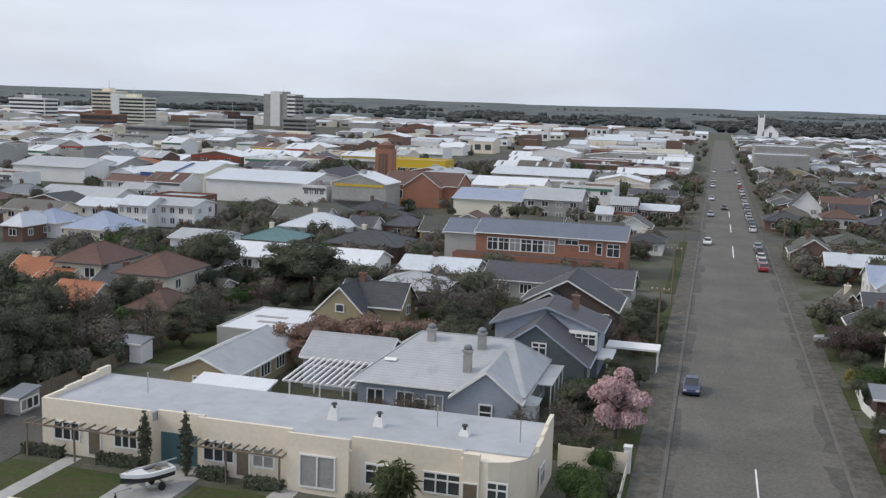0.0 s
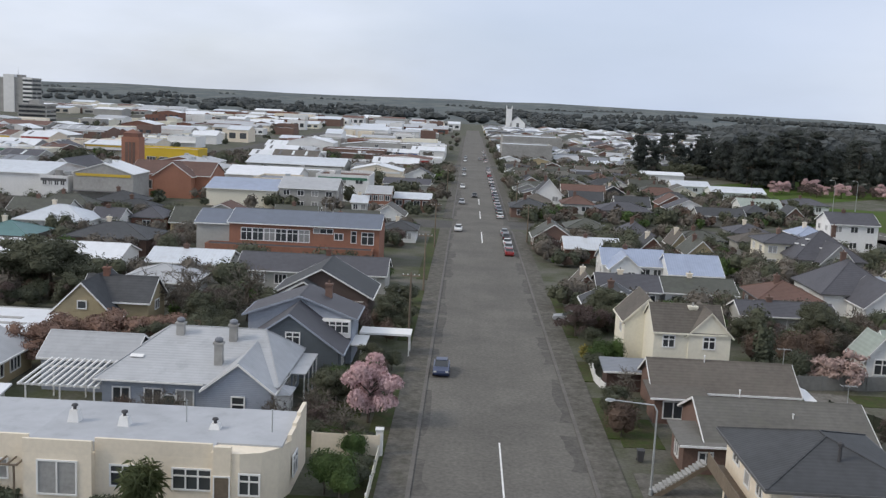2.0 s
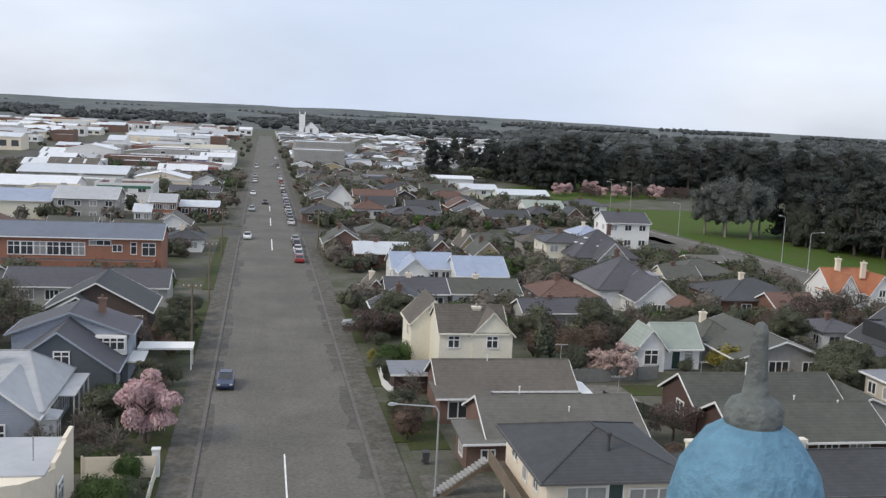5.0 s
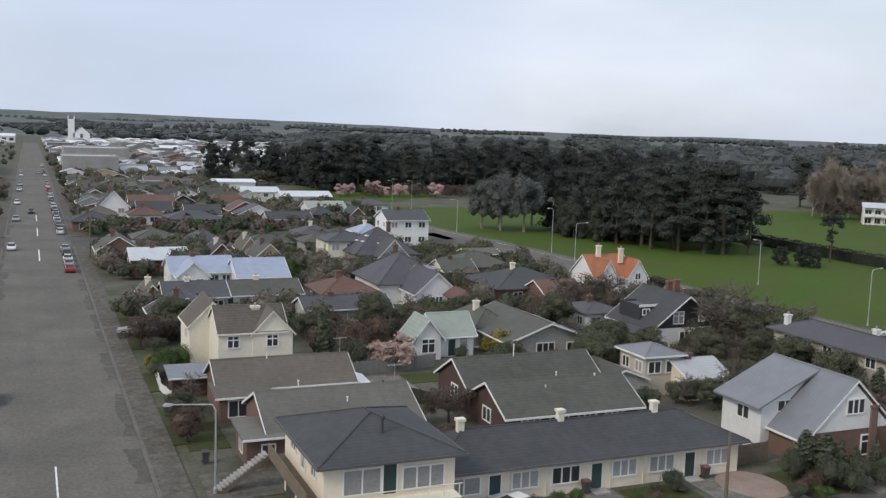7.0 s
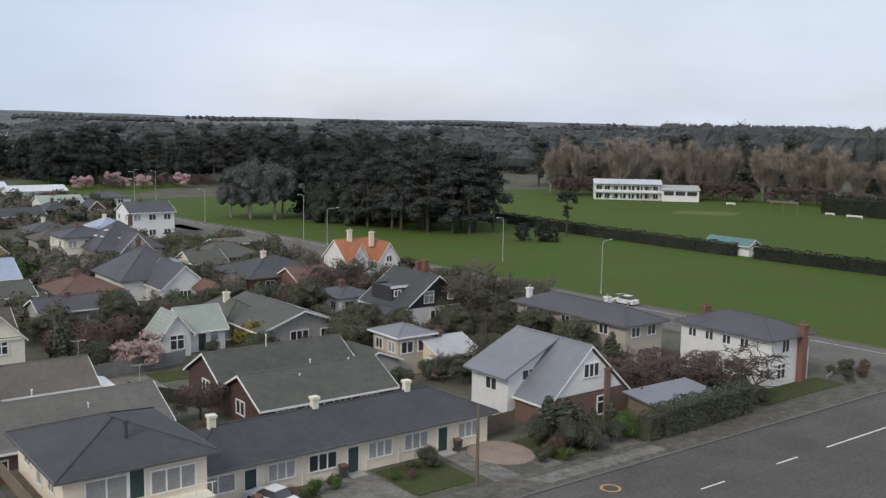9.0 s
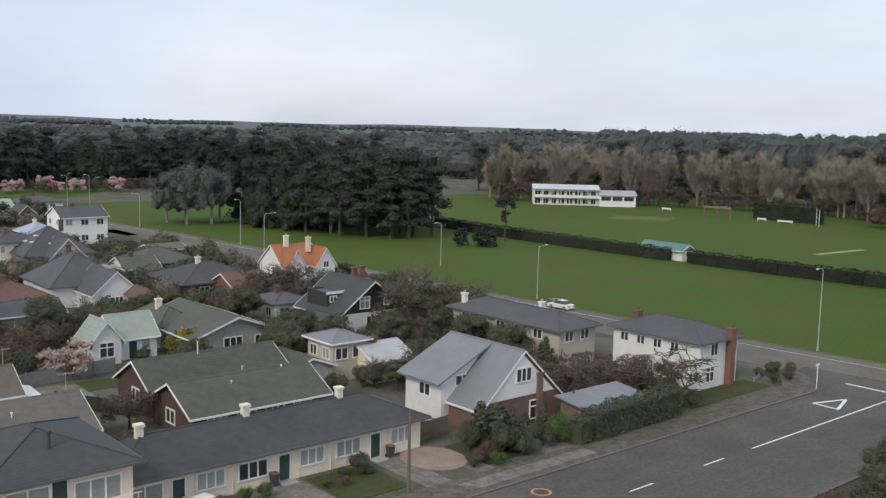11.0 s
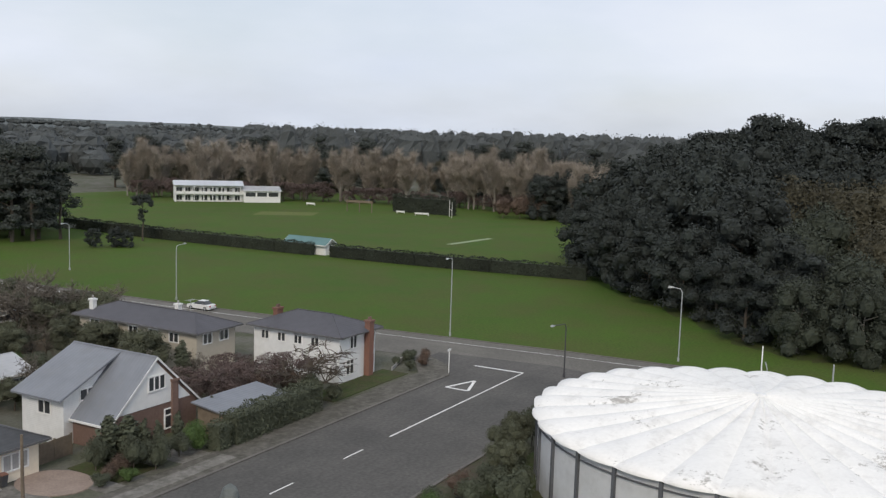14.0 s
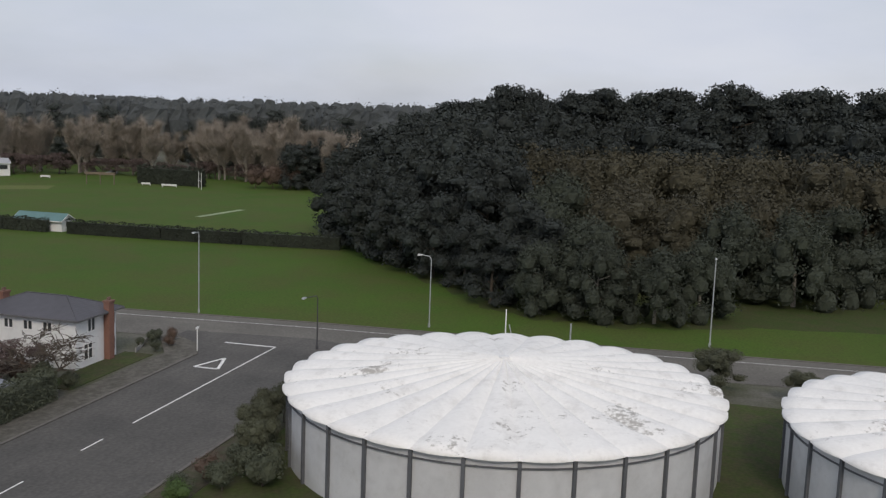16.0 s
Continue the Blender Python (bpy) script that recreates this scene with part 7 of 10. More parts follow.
house("low cream annexe with a grey roof", [(67.0, 85.1, 72.3, 91.1, 2.6, 3.8, "x")], CREAM, ROOF_IRON, row("S", 67.0, 72.3, 85.1, 0.8, 2, 1.5, 1.2, 2) + row("W", 85.1, 91.1, 67.0, 0.8, 2, 1.2, 1.1, 2), [(69.1, 88.1, 2.6, 4.6, BRICK_B)], name="house", category="house")
keep(67, 85, 72, 91)
house("small garage with a green-grey roof", [(58.0, 87.6, 63.3, 93.6, 2.2, 3.2, "y")], CONCRETE, ROOF_GREEN, [], [], name="building", category="building")
keep(58, 88, 63, 94)
house("low house with a long grey roof", [(37.4, 131.8, 48.4, 137.8, 2.6, 3.8, "x")], BOARD_G, ROOF_SLATE, [], [(41.8, 134.8, 2.6, 4.6, BRICK_B)], name="house", category="house")
keep(37, 132, 48, 138)
house("cream house with a terracotta roof", [(-90.9, 117.6, -86.1, 125.6, 2.8, 4.8, "x")], CREAM, ROOF_ORANGE, row("S", -90.9, -86.1, 117.6, 1.0, 1, 1.5, 1.2, 2) + row("E", 117.6, 125.6, -86.1, 1.0, 2, 1.2, 1.1, 2), [], name="house", category="house")
keep(-91, 118, -86, 126)
house("cream house with a weathered orange roof", [(-79.2, 104.1, -73.5, 112.1, 2.8, 5.0, "x")], CREAM, ROOF_ORANGE, row("S", -79.2, -73.5, 104.1, 1.0, 2, 1.5, 1.2, 2) + row("E", 104.1, 112.1, -73.5, 1.0, 2, 1.2, 1.1, 2), [], name="house", category="house")
keep(-79, 104, -74, 112)
house("house with a terracotta tiled roof", [(-96.1, 117.7, -90.3, 125.7, 2.8, 5.0, "x")], CREAM, ROOF_ORANGE, [], [(-93.8, 121.7, 2.8, 5.8, CREAM)], name="house", category="house")
keep(-96, 118, -90, 126)
house("tan house with a dark slate roof", [(-81.4, 116.4, -74.3, 125.4, 2.8, 4.8, "x")], BOARD_T, ROOF_SLATE, row("S", -81.4, -74.3, 116.4, 1.0, 2, 1.5, 1.2, 2) + row("E", 116.4, 125.4, -74.3, 1.0, 2, 1.2, 1.1, 2), [(-78.6, 120.9, 2.8, 5.6, BRICK_B)], name="house", category="house")
keep(-81, 116, -74, 125)
house("small house with a red hipped roof", [(-69.1, 106.7, -63.6, 113.7, 2.6, 4.6, "hip")], BOARD_T, ROOF_RUST, row("S", -69.1, -63.6, 106.7, 0.8, 1, 1.5, 1.2, 2) + row("E", 106.7, 113.7, -63.6, 0.8, 2, 1.2, 1.1, 2), [(-66.9, 110.2, 2.6, 5.4, BRICK_B)], name="house", category="house")
keep(-69, 107, -64, 114)
house("two-storey house with a brown hipped roof", [(-76.5, 115.6, -68.9, 125.6, 5.0, 7.4, "hip")], CREAM2, ROOF_RUST, row("S", -76.5, -68.9, 115.6, 3.2, 2, 1.5, 1.2, 2) + row("S", -76.5, -68.9, 115.6, 0.9, 2, 1.5, 1.2, 2) + row("E", 115.6, 125.6, -68.9, 3.2, 2, 1.2, 1.1, 2), [], name="house", category="house")
keep(-76, 116, -69, 126)
house("two-storey house with brown-red roofs", [(-89.4, 120.0, -81.9, 130.0, 5.0, 7.4, "hip")], CREAM2, ROOF_RUST, row("S", -89.4, -81.9, 120.0, 3.2, 2, 1.5, 1.2, 2) + row("S", -89.4, -81.9, 120.0, 0.9, 2, 1.5, 1.2, 2) + row("E", 120.0, 130.0, -81.9, 3.2, 2, 1.2, 1.1, 2), [], name="house", category="house")
keep(-89, 120, -82, 130)
house("small white shed with a grey roof", [(-69.9, 123.8, -66.0, 128.8, 2.2, 3.1, "x")], BOARD_W, ROOF_GREEN, row("S", -69.9, -66.0, 123.8, 0.4, 1, 1.5, 1.2, 2) + row("E", 123.8, 128.8, -66.0, 0.4, 2, 1.2, 1.1, 2), [], name="building", category="building")
keep(-70, 124, -66, 129)
house("white building with a broad grey roof", [(-92.1, 154.8, -83.1, 163.8, 4.0, 5.0, "x")], BOARD_W, ROOF_IRON, row("S", -92.1, -83.1, 154.8, 2.2, 2, 1.5, 1.2, 2) + row("E", 154.8, 163.8, -83.1, 2.2, 2, 1.2, 1.1, 2), [], name="building", category="building")
keep(-92, 155, -83, 164)
house("long white motel block with a white roof", [(-78.1, 148.0, -52.0, 157.0, 3.0, 4.5, "x")], WHITE, ROOF_WHITE, row("S", -78.1, -52.0, 148.0, 1.2, 9, 1.5, 1.2, 2) + row("E", 148.0, 157.0, -52.0, 1.2, 2, 1.2, 1.1, 2), [], name="building", category="building")
keep(-78, 148, -52, 157)
house("low house with a pale iron roof", [(-47.9, 148.5, -35.8, 157.5, 2.8, 4.2, "x")], BOARD_G, ROOF_LIGHT, row("S", -47.9, -35.8, 148.5, 1.0, 1, 1.5, 1.2, 2) + row("E", 148.5, 157.5, -35.8, 1.0, 2, 1.2, 1.1, 2), [(-43.1, 153.0, 2.8, 5.0, BRICK_B)], name="house", category="house")
keep(-48, 148, -36, 158)
house("house with a grey iron roof", [(-45.9, 131.2, -36.4, 140.2, 3.0, 4.8, "hip")], BOARD_G, ROOF_IRON, [], [], name="house", category="house")
keep(-46, 131, -36, 140)
house("house with a teal iron roof", [(-83.9, 165.1, -73.9, 175.1, 3.0, 5.0, "hip")], BOARD_G, ROOF_TEAL, [], [(-79.9, 170.1, 3.0, 5.8, CREAM)], name="house", category="house")
keep(-84, 165, -74, 175)
house("broad house with a dark hipped roof", [(-68.5, 168.2, -54.6, 179.2, 3.0, 5.2, "hip")], BRICK_B, ROOF_CHAR, [], [(-62.9, 173.7, 3.0, 6.0, CREAM)], name="house", category="house")
keep(-68, 168, -55, 179)
house("white villa with pale gabled roofs and tall chimneys", [(-85.6, 186.2, -72.4, 197.2, 3.0, 5.6, "hip")], BOARD_W, ROOF_LIGHT, row("S", -85.6, -72.4, 186.2, 1.2, 3, 1.5, 1.2, 2) + row("E", 186.2, 197.2, -72.4, 1.2, 2, 1.2, 1.1, 2), [(-80.3, 191.7, 3.0, 6.4, CREAM)], name="house", category="house")
keep(-86, 186, -72, 197)
house("white cottage with a grey roof", [(-74.0, 193.7, -68.3, 200.7, 3.0, 4.6, "x")], WHITE, ROOF_SLATE, row("S", -74.0, -68.3, 193.7, 1.2, 2, 1.5, 1.2, 2) + row("E", 193.7, 200.7, -68.3, 1.2, 2, 1.2, 1.1, 2), [(-71.7, 197.2, 3.0, 5.4, BRICK_B)], name="house", category="house")
keep(-74, 194, -68, 201)
house("brick house with a slate hipped roof", [(-67.8, 199.2, -61.6, 208.2, 2.8, 4.8, "hip")], BRICK_R, ROOF_SLATE, row("S", -67.8, -61.6, 199.2, 1.0, 1, 1.5, 1.2, 2) + row("E", 199.2, 208.2, -61.6, 1.0, 2, 1.2, 1.1, 2), [], name="house", category="house")
keep(-68, 199, -62, 208)
house("house with a dark brown hipped roof", [(-85.3, 224.6, -75.3, 234.6, 2.8, 5.0, "hip")], BRICK_B, ROOF_CHAR, row("S", -85.3, -75.3, 224.6, 1.0, 1, 1.5, 1.2, 2) + row("E", 224.6, 234.6, -75.3, 1.0, 2, 1.2, 1.1, 2), [(-81.3, 229.6, 2.8, 5.8, BRICK_B)], name="house", category="house")
keep(-85, 225, -75, 235)
house("cream hostel block with a green roof", [(-138.9, 254.4, -124.1, 265.5, 3.2, 5.0, "hip")], CREAM, ROOF_TEAL, row("S", -138.9, -124.1, 254.4, 1.4, 4, 1.5, 1.2, 2) + row("E", 254.4, 265.5, -124.1, 1.4, 2, 1.2, 1.1, 2), [], name="building", category="building")
keep(-139, 254, -124, 266)
house("cream house with a dark brown hipped roof", [(-121.5, 257.7, -110.6, 268.7, 3.2, 5.4, "hip")], CREAM, ROOF_RUST, row("S", -121.5, -110.6, 257.7, 1.4, 3, 1.5, 1.2, 2) + row("E", 257.7, 268.7, -110.6, 1.4, 2, 1.2, 1.1, 2), [], name="house", category="house")
keep(-122, 258, -111, 269)
house("two-storey white flats with a pale roof", [(-125.3, 188.9, -118.0, 197.9, 5.0, 6.4, "x")], WHITE, ROOF_LIGHT, row("S", -125.3, -118.0, 188.9, 3.2, 4, 1.0, 1.2, 2) + row("S", -125.3, -118.0, 188.9, 0.9, 4, 1.0, 1.2, 2) + row("E", 188.9, 197.9, -118.0, 3.2, 2, 1.2, 1.1, 2), [], name="building", category="building")
keep(-125, 189, -118, 198)
house("two-storey white flats with balconies", [(-119.9, 193.0, -109.1, 202.0, 5.0, 6.0, "x")], WHITE, ROOF_IRON, row("S", -119.9, -109.1, 193.0, 3.2, 5, 1.0, 1.2, 2) + row("S", -119.9, -109.1, 193.0, 0.9, 5, 1.0, 1.2, 2) + row("E", 193.0, 202.0, -109.1, 3.2, 2, 1.2, 1.1, 2), [], name="building", category="building")
keep(-120, 193, -109, 202)
house("white flats with a pale grey roof", [(-142.6, 198.0, -132.1, 207.0, 3.0, 4.4, "x")], WHITE, ROOF_LIGHT, row("S", -142.6, -132.1, 198.0, 1.2, 3, 1.5, 1.2, 2) + row("E", 198.0, 207.0, -132.1, 1.2, 2, 1.2, 1.1, 2), [], name="building", category="building")
keep(-143, 198, -132, 207)
house("white hall with a pale grey roof", [(-165.1, 214.4, -143.1, 224.4, 3.4, 5.0, "x")], WHITE, ROOF_IRON, row("S", -165.1, -143.1, 214.4, 1.6, 4, 1.5, 1.2, 2) + row("E", 214.4, 224.4, -143.1, 1.6, 2, 1.2, 1.1, 2), [], name="building", category="building")
keep(-165, 214, -143, 224)
house("white house with a blue-slate hipped roof", [(-132.7, 167.4, -124.9, 176.4, 3.0, 5.4, "hip")], BOARD_W, ROOF_BLUE, row("S", -132.7, -124.9, 167.4, 1.2, 2, 1.5, 1.2, 2) + row("E", 167.4, 176.4, -124.9, 1.2, 2, 1.2, 1.1, 2), [(-129.6, 171.9, 3.0, 6.2, BRICK_B)], name="house", category="house")
keep(-133, 167, -125, 176)
house("cream house with a blue-slate hipped roof", [(-119.0, 161.9, -108.7, 172.9, 3.2, 6.2, "hip")], CREAM, ROOF_BLUE, row("S", -119.0, -108.7, 161.9, 1.4, 3, 1.5, 1.2, 2) + row("E", 161.9, 172.9, -108.7, 1.4, 2, 1.2, 1.1, 2), [(-114.9, 167.4, 3.2, 7.0, BRICK_B)], name="house", category="house")
keep(-119, 162, -109, 173)
house("house with a pale hipped roof", [(-131.5, 160.4, -127.1, 169.4, 3.0, 5.4, "hip")], BRICK_B, ROOF_LIGHT, row("S", -131.5, -127.1, 160.4, 1.2, 1, 1.5, 1.2, 2) + row("E", 160.4, 169.4, -127.1, 1.2, 2, 1.2, 1.1, 2), [(-129.7, 164.9, 3.0, 6.2, BRICK_B)], name="house", category="house")
keep(-132, 160, -127, 169)
house("cream flats with a grey tiled roof", [(-151.5, 184.5, -137.7, 193.5, 3.0, 4.6, "x")], CREAM, ROOF_TAN, row("S", -151.5, -137.7, 184.5, 1.2, 3, 1.5, 1.2, 2) + row("E", 184.5, 193.5, -137.7, 1.2, 2, 1.2, 1.1, 2), [], name="building", category="building")
keep(-152, 184, -138, 194)
house("white building with a dark red roof", [(-176.2, 257.7, -160.7, 266.7, 3.2, 4.6, "x")], WHITE, ROOF_RUST, row("S", -176.2, -160.7, 257.7, 1.4, 4, 1.5, 1.2, 2) + row("E", 257.7, 266.7, -160.7, 1.4, 2, 1.2, 1.1, 2), [], name="building", category="building")
keep(-176, 258, -161, 267)
house("white cottage with a grey roof", [(-156.9, 237.3, -149.2, 244.3, 3.4, 4.6, "x")], WHITE, ROOF_IRON, row("S", -156.9, -149.2, 237.3, 1.6, 3, 1.5, 1.2, 2) + row("E", 237.3, 244.3, -149.2, 1.6, 2, 1.2, 1.1, 2), [], name="house", category="house")
keep(-157, 237, -149, 244)
house("brick flats with white balconies", [(-126.5, 204.1, -114.0, 212.1, 5.5, 6.0, "flat")], BRICK_R, MEMBRANE, row("S", -126.5, -114.0, 204.1, 3.7, 6, 1.0, 1.2, 2) + row("S", -126.5, -114.0, 204.1, 0.9, 6, 1.0, 1.2, 2) + row("E", 204.1, 212.1, -114.0, 3.7, 2, 1.2, 1.1, 2), [], name="building", category="building")
keep(-126, 204, -114, 212)
house("long white warehouse with a grey roof", [(-222.3, 275.3, -195.3, 297.3, 5.0, 7.2, "x")], WHITE, ROOF_IRON, [], [], name="building", category="building")
keep(-222, 275, -195, 297)
house("warehouse with a pale blue roof and skylights", [(-204.2, 288.8, -193.0, 310.8, 5.0, 7.4, "x")], BOARD_G, ROOF_LIGHT, [], [], name="building", category="building")
keep(-204, 289, -193, 311)
house("building with an orange roof", [(-204.4, 306.8, -193.1, 320.8, 4.5, 6.7, "hip")], BRICK_O, ROOF_ORANGE, row("S", -204.4, -193.1, 306.8, 2.7, 1, 1.5, 1.2, 2) + row("E", 306.8, 320.8, -193.1, 2.7, 2, 1.2, 1.1, 2), [], name="building", category="building")
keep(-204, 307, -193, 321)
house("blue-painted warehouse with a pale roof", [(-166.8, 262.4, -157.0, 288.4, 6.0, 8.4, "x")], PAINT_BLUE, ROOF_LIGHT, [], [], name="building", category="building")
keep(-167, 262, -157, 288)
house("warehouse with a pale blue-white roof", [(-159.1, 266.3, -147.7, 292.3, 6.0, 8.4, "x")], CREAM2, ROOF_LIGHT, [], [], name="building", category="building")
keep(-159, 266, -148, 292)
house("broad white warehouse with a pale roof", [(-138.7, 251.4, -108.0, 277.4, 6.0, 8.0, "x")], WHITE, ROOF_LIGHT, [], [], name="building", category="building")
keep(-139, 251, -108, 277)
house("gabled workshop with a round window", [(-116.4, 272.6, -108.7, 294.6, 6.0, 8.4, "y")], BOARD_G, ROOF_SLATE, row("S", -116.4, -108.7, 272.6, 4.2, 2, 1.5, 1.2, 2) + row("S", -116.4, -108.7, 272.6, 0.9, 2, 1.5, 1.2, 2) + row("E", 272.6, 294.6, -108.7, 4.2, 2, 1.2, 1.1, 2), [], name="building", category="building")
keep(-116, 273, -109, 295)
house("white flat-roofed corner shop building", [(-118.0, 296.6, -107.2, 312.6, 5.0, 5.6, "flat")], WHITE, MEMBRANE, row("S", -118.0, -107.2, 296.6, 3.2, 2, 1.5, 1.2, 2) + row("S", -118.0, -107.2, 296.6, 0.9, 2, 1.5, 1.2, 2) + row("E", 296.6, 312.6, -107.2, 3.2, 2, 1.2, 1.1, 2), [], name="building", category="building")
keep(-118, 297, -107, 313)
house("long cream hall with a blue-grey roof", [(-66.4, 251.1, -48.3, 269.1, 4.5, 6.5, "x")], CREAM2, ROOF_BLUE, [], [], name="building", category="building")
keep(-66, 251, -48, 269)
house("concrete block hall with tall openings", [(-47.6, 251.0, -33.1, 265.0, 5.5, 7.7, "x")], CONCRETE, ROOF_IRON, row("S", -47.6, -33.1, 251.0, 3.7, 4, 1.5, 1.2, 2) + row("S", -47.6, -33.1, 251.0, 0.9, 4, 1.5, 1.2, 2) + row("E", 251.0, 265.0, -33.1, 3.7, 2, 1.2, 1.1, 2), [], name="building", category="building")
keep(-48, 251, -33, 265)
house("large shed with a white iron roof", [(-72.8, 296.4, -51.0, 316.4, 4.6, 6.6, "x")], WHITE, ROOF_WHITE, [], [], name="building", category="building")
keep(-73, 296, -51, 316)
house("large shed with a pale grey roof", [(-77.8, 346.7, -43.5, 368.7, 5.0, 7.0, "x")], BOARD_G, ROOF_LIGHT, [], [], name="building", category="building")
keep(-78, 347, -44, 369)
house("two-storey pinkish brick house with white balconies", [(-25.5, 253.2, -19.4, 262.2, 5.0, 6.4, "x")], BRICK_O, ROOF_IRON, row("S", -25.5, -19.4, 253.2, 3.2, 4, 1.0, 1.2, 2) + row("S", -25.5, -19.4, 253.2, 0.9, 4, 1.0, 1.2, 2) + row("E", 253.2, 262.2, -19.4, 3.2, 2, 1.2, 1.1, 2), [], name="house", category="house")
keep(-26, 253, -19, 262)
house("brick shops with a pale roof", [(-18.7, 258.7, -9.3, 267.7, 3.5, 4.5, "x")], BRICK_R, ROOF_LIGHT, row("S", -18.7, -9.3, 258.7, 1.7, 4, 1.5, 1.2, 2) + row("E", 258.7, 267.7, -9.3, 1.7, 2, 1.2, 1.1, 2), [], name="building", category="building")
keep(-19, 259, -9, 268)
house("white gabled house with a tan roof", [(-21.0, 223.9, -14.0, 232.9, 2.8, 5.0, "y")], BOARD_W, ROOF_TAN, row("S", -21.0, -14.0, 223.9, 1.0, 1, 1.5, 1.2, 2) + row("E", 223.9, 232.9, -14.0, 1.0, 2, 1.2, 1.1, 2), [], name="house", category="house")
keep(-21, 224, -14, 233)
house("white cottage with a dark roof", [(-16.7, 201.4, -9.9, 209.4, 2.6, 4.1, "hip")], BOARD_W, ROOF_CHAR, row("S", -16.7, -9.9, 201.4, 0.8, 2, 1.5, 1.2, 2) + row("E", 201.4, 209.4, -9.9, 0.8, 2, 1.2, 1.1, 2), [(-14.0, 205.4, 2.6, 4.9, CREAM)], name="house", category="house")
keep(-17, 201, -10, 209)
house("white cottage with a pale roof", [(-28.9, 249.8, -25.0, 256.8, 2.8, 4.2, "x")], WHITE, ROOF_LIGHT, row("S", -28.9, -25.0, 249.8, 1.0, 2, 1.0, 1.2, 2) + row("E", 249.8, 256.8, -25.0, 1.0, 2, 1.2, 1.1, 2), [(-27.3, 253.3, 2.8, 5.0, CREAM)], name="house", category="house")
keep(-29, 250, -25, 257)
house("cream gabled house with a tan roof", [(-41.4, 370.7, -35.3, 378.7, 3.0, 5.4, "y")], CREAM, ROOF_TAN, row("S", -41.4, -35.3, 370.7, 1.2, 1, 1.5, 1.2, 2) + row("E", 370.7, 378.7, -35.3, 1.2, 2, 1.2, 1.1, 2), [], name="house", category="house")
keep(-41, 371, -35, 379)
house("cream house with a tan hipped roof", [(-33.9, 370.6, -24.0, 379.6, 3.0, 5.6, "hip")], CREAM, ROOF_TAN, row("S", -33.9, -24.0, 370.6, 1.2, 1, 1.5, 1.2, 2) + row("E", 370.6, 379.6, -24.0, 1.2, 2, 1.2, 1.1, 2), [], name="house", category="house")
keep(-34, 371, -24, 380)
house("white gabled house with a dark roof", [(-21.9, 349.9, -12.1, 358.9, 3.0, 5.2, "y")], BOARD_W, ROOF_CHAR, row("S", -21.9, -12.1, 349.9, 1.2, 1, 1.5, 1.2, 2) + row("E", 349.9, 358.9, -12.1, 1.2, 2, 1.2, 1.1, 2), [], name="house", category="house")
keep(-22, 350, -12, 359)
house("house with a slate-grey roof", [(-26.3, 312.8, -11.6, 320.8, 2.8, 4.2, "x")], BOARD_G, ROOF_SLATE, row("S", -26.3, -11.6, 312.8, 1.0, 1, 1.5, 1.2, 2) + row("E", 312.8, 320.8, -11.6, 1.0, 2, 1.2, 1.1, 2), [(-20.4, 316.8, 2.8, 5.0, CREAM)], name="house", category="house")
keep(-26, 313, -12, 321)
house("large pale windowless hall", [(17.0, 506.2, 42.7, 536.2, 9.0, 9.8, "flat")], CONCRETE, ROOF_LIGHT, [], [], name="building", category="building")
keep(17, 506, 43, 536)


# ---- landmarks of the town ----
bt2 = thing("brick_tower", "square brown brick tower with a shallow cap", "tower", -100, 294)
part("wall", Mesh().box(-2.6, -2.6, 0, 2.6, 2.6, 14.5), BRICK_O, bt2)
part("cap", Mesh().box(-2.2, -2.2, 14.5, 2.2, 2.2, 15.6).add([(-2.3, -2.3, 15.6), (2.3, -2.3, 15.6), (2.3, 2.3, 15.6), (-2.3, 2.3, 15.6), (0, 0, 16.8)], [(0, 1, 4), (1, 2, 4), (2, 3, 4), (3, 0, 4)]), BRICK_R, bt2)
for k in range(3):
    part("louvre", Mesh().box(-1.5 + k * 1.1, -2.68, 4, -0.7 + k * 1.1, -2.58, 13.0), BRICK_B, bt2)
house("orange brick church with a low gable", [(-92, 268, -70, 284, 6, 9, "x"), (-84, 264, -74, 270, 6, 9.5, "y")], BRICK_O, ROOF_RUST, row("S", -91, -85, 268, 2, 2, 1.2, 2.2, 1), name="church", category="church")
house("bright yellow shop with a red sign band", [(-133, 386, -106, 400, 5.5, 6.2, "flat")], mat("yellow_paint", (0.62, 0.42, 0.03), 0.6, 0.05, 1, 0.2), MEMBRANE, row("S", -132, -107, 386, 0.5, 5, 3.2, 2.2, 3), name="shop", category="shop")


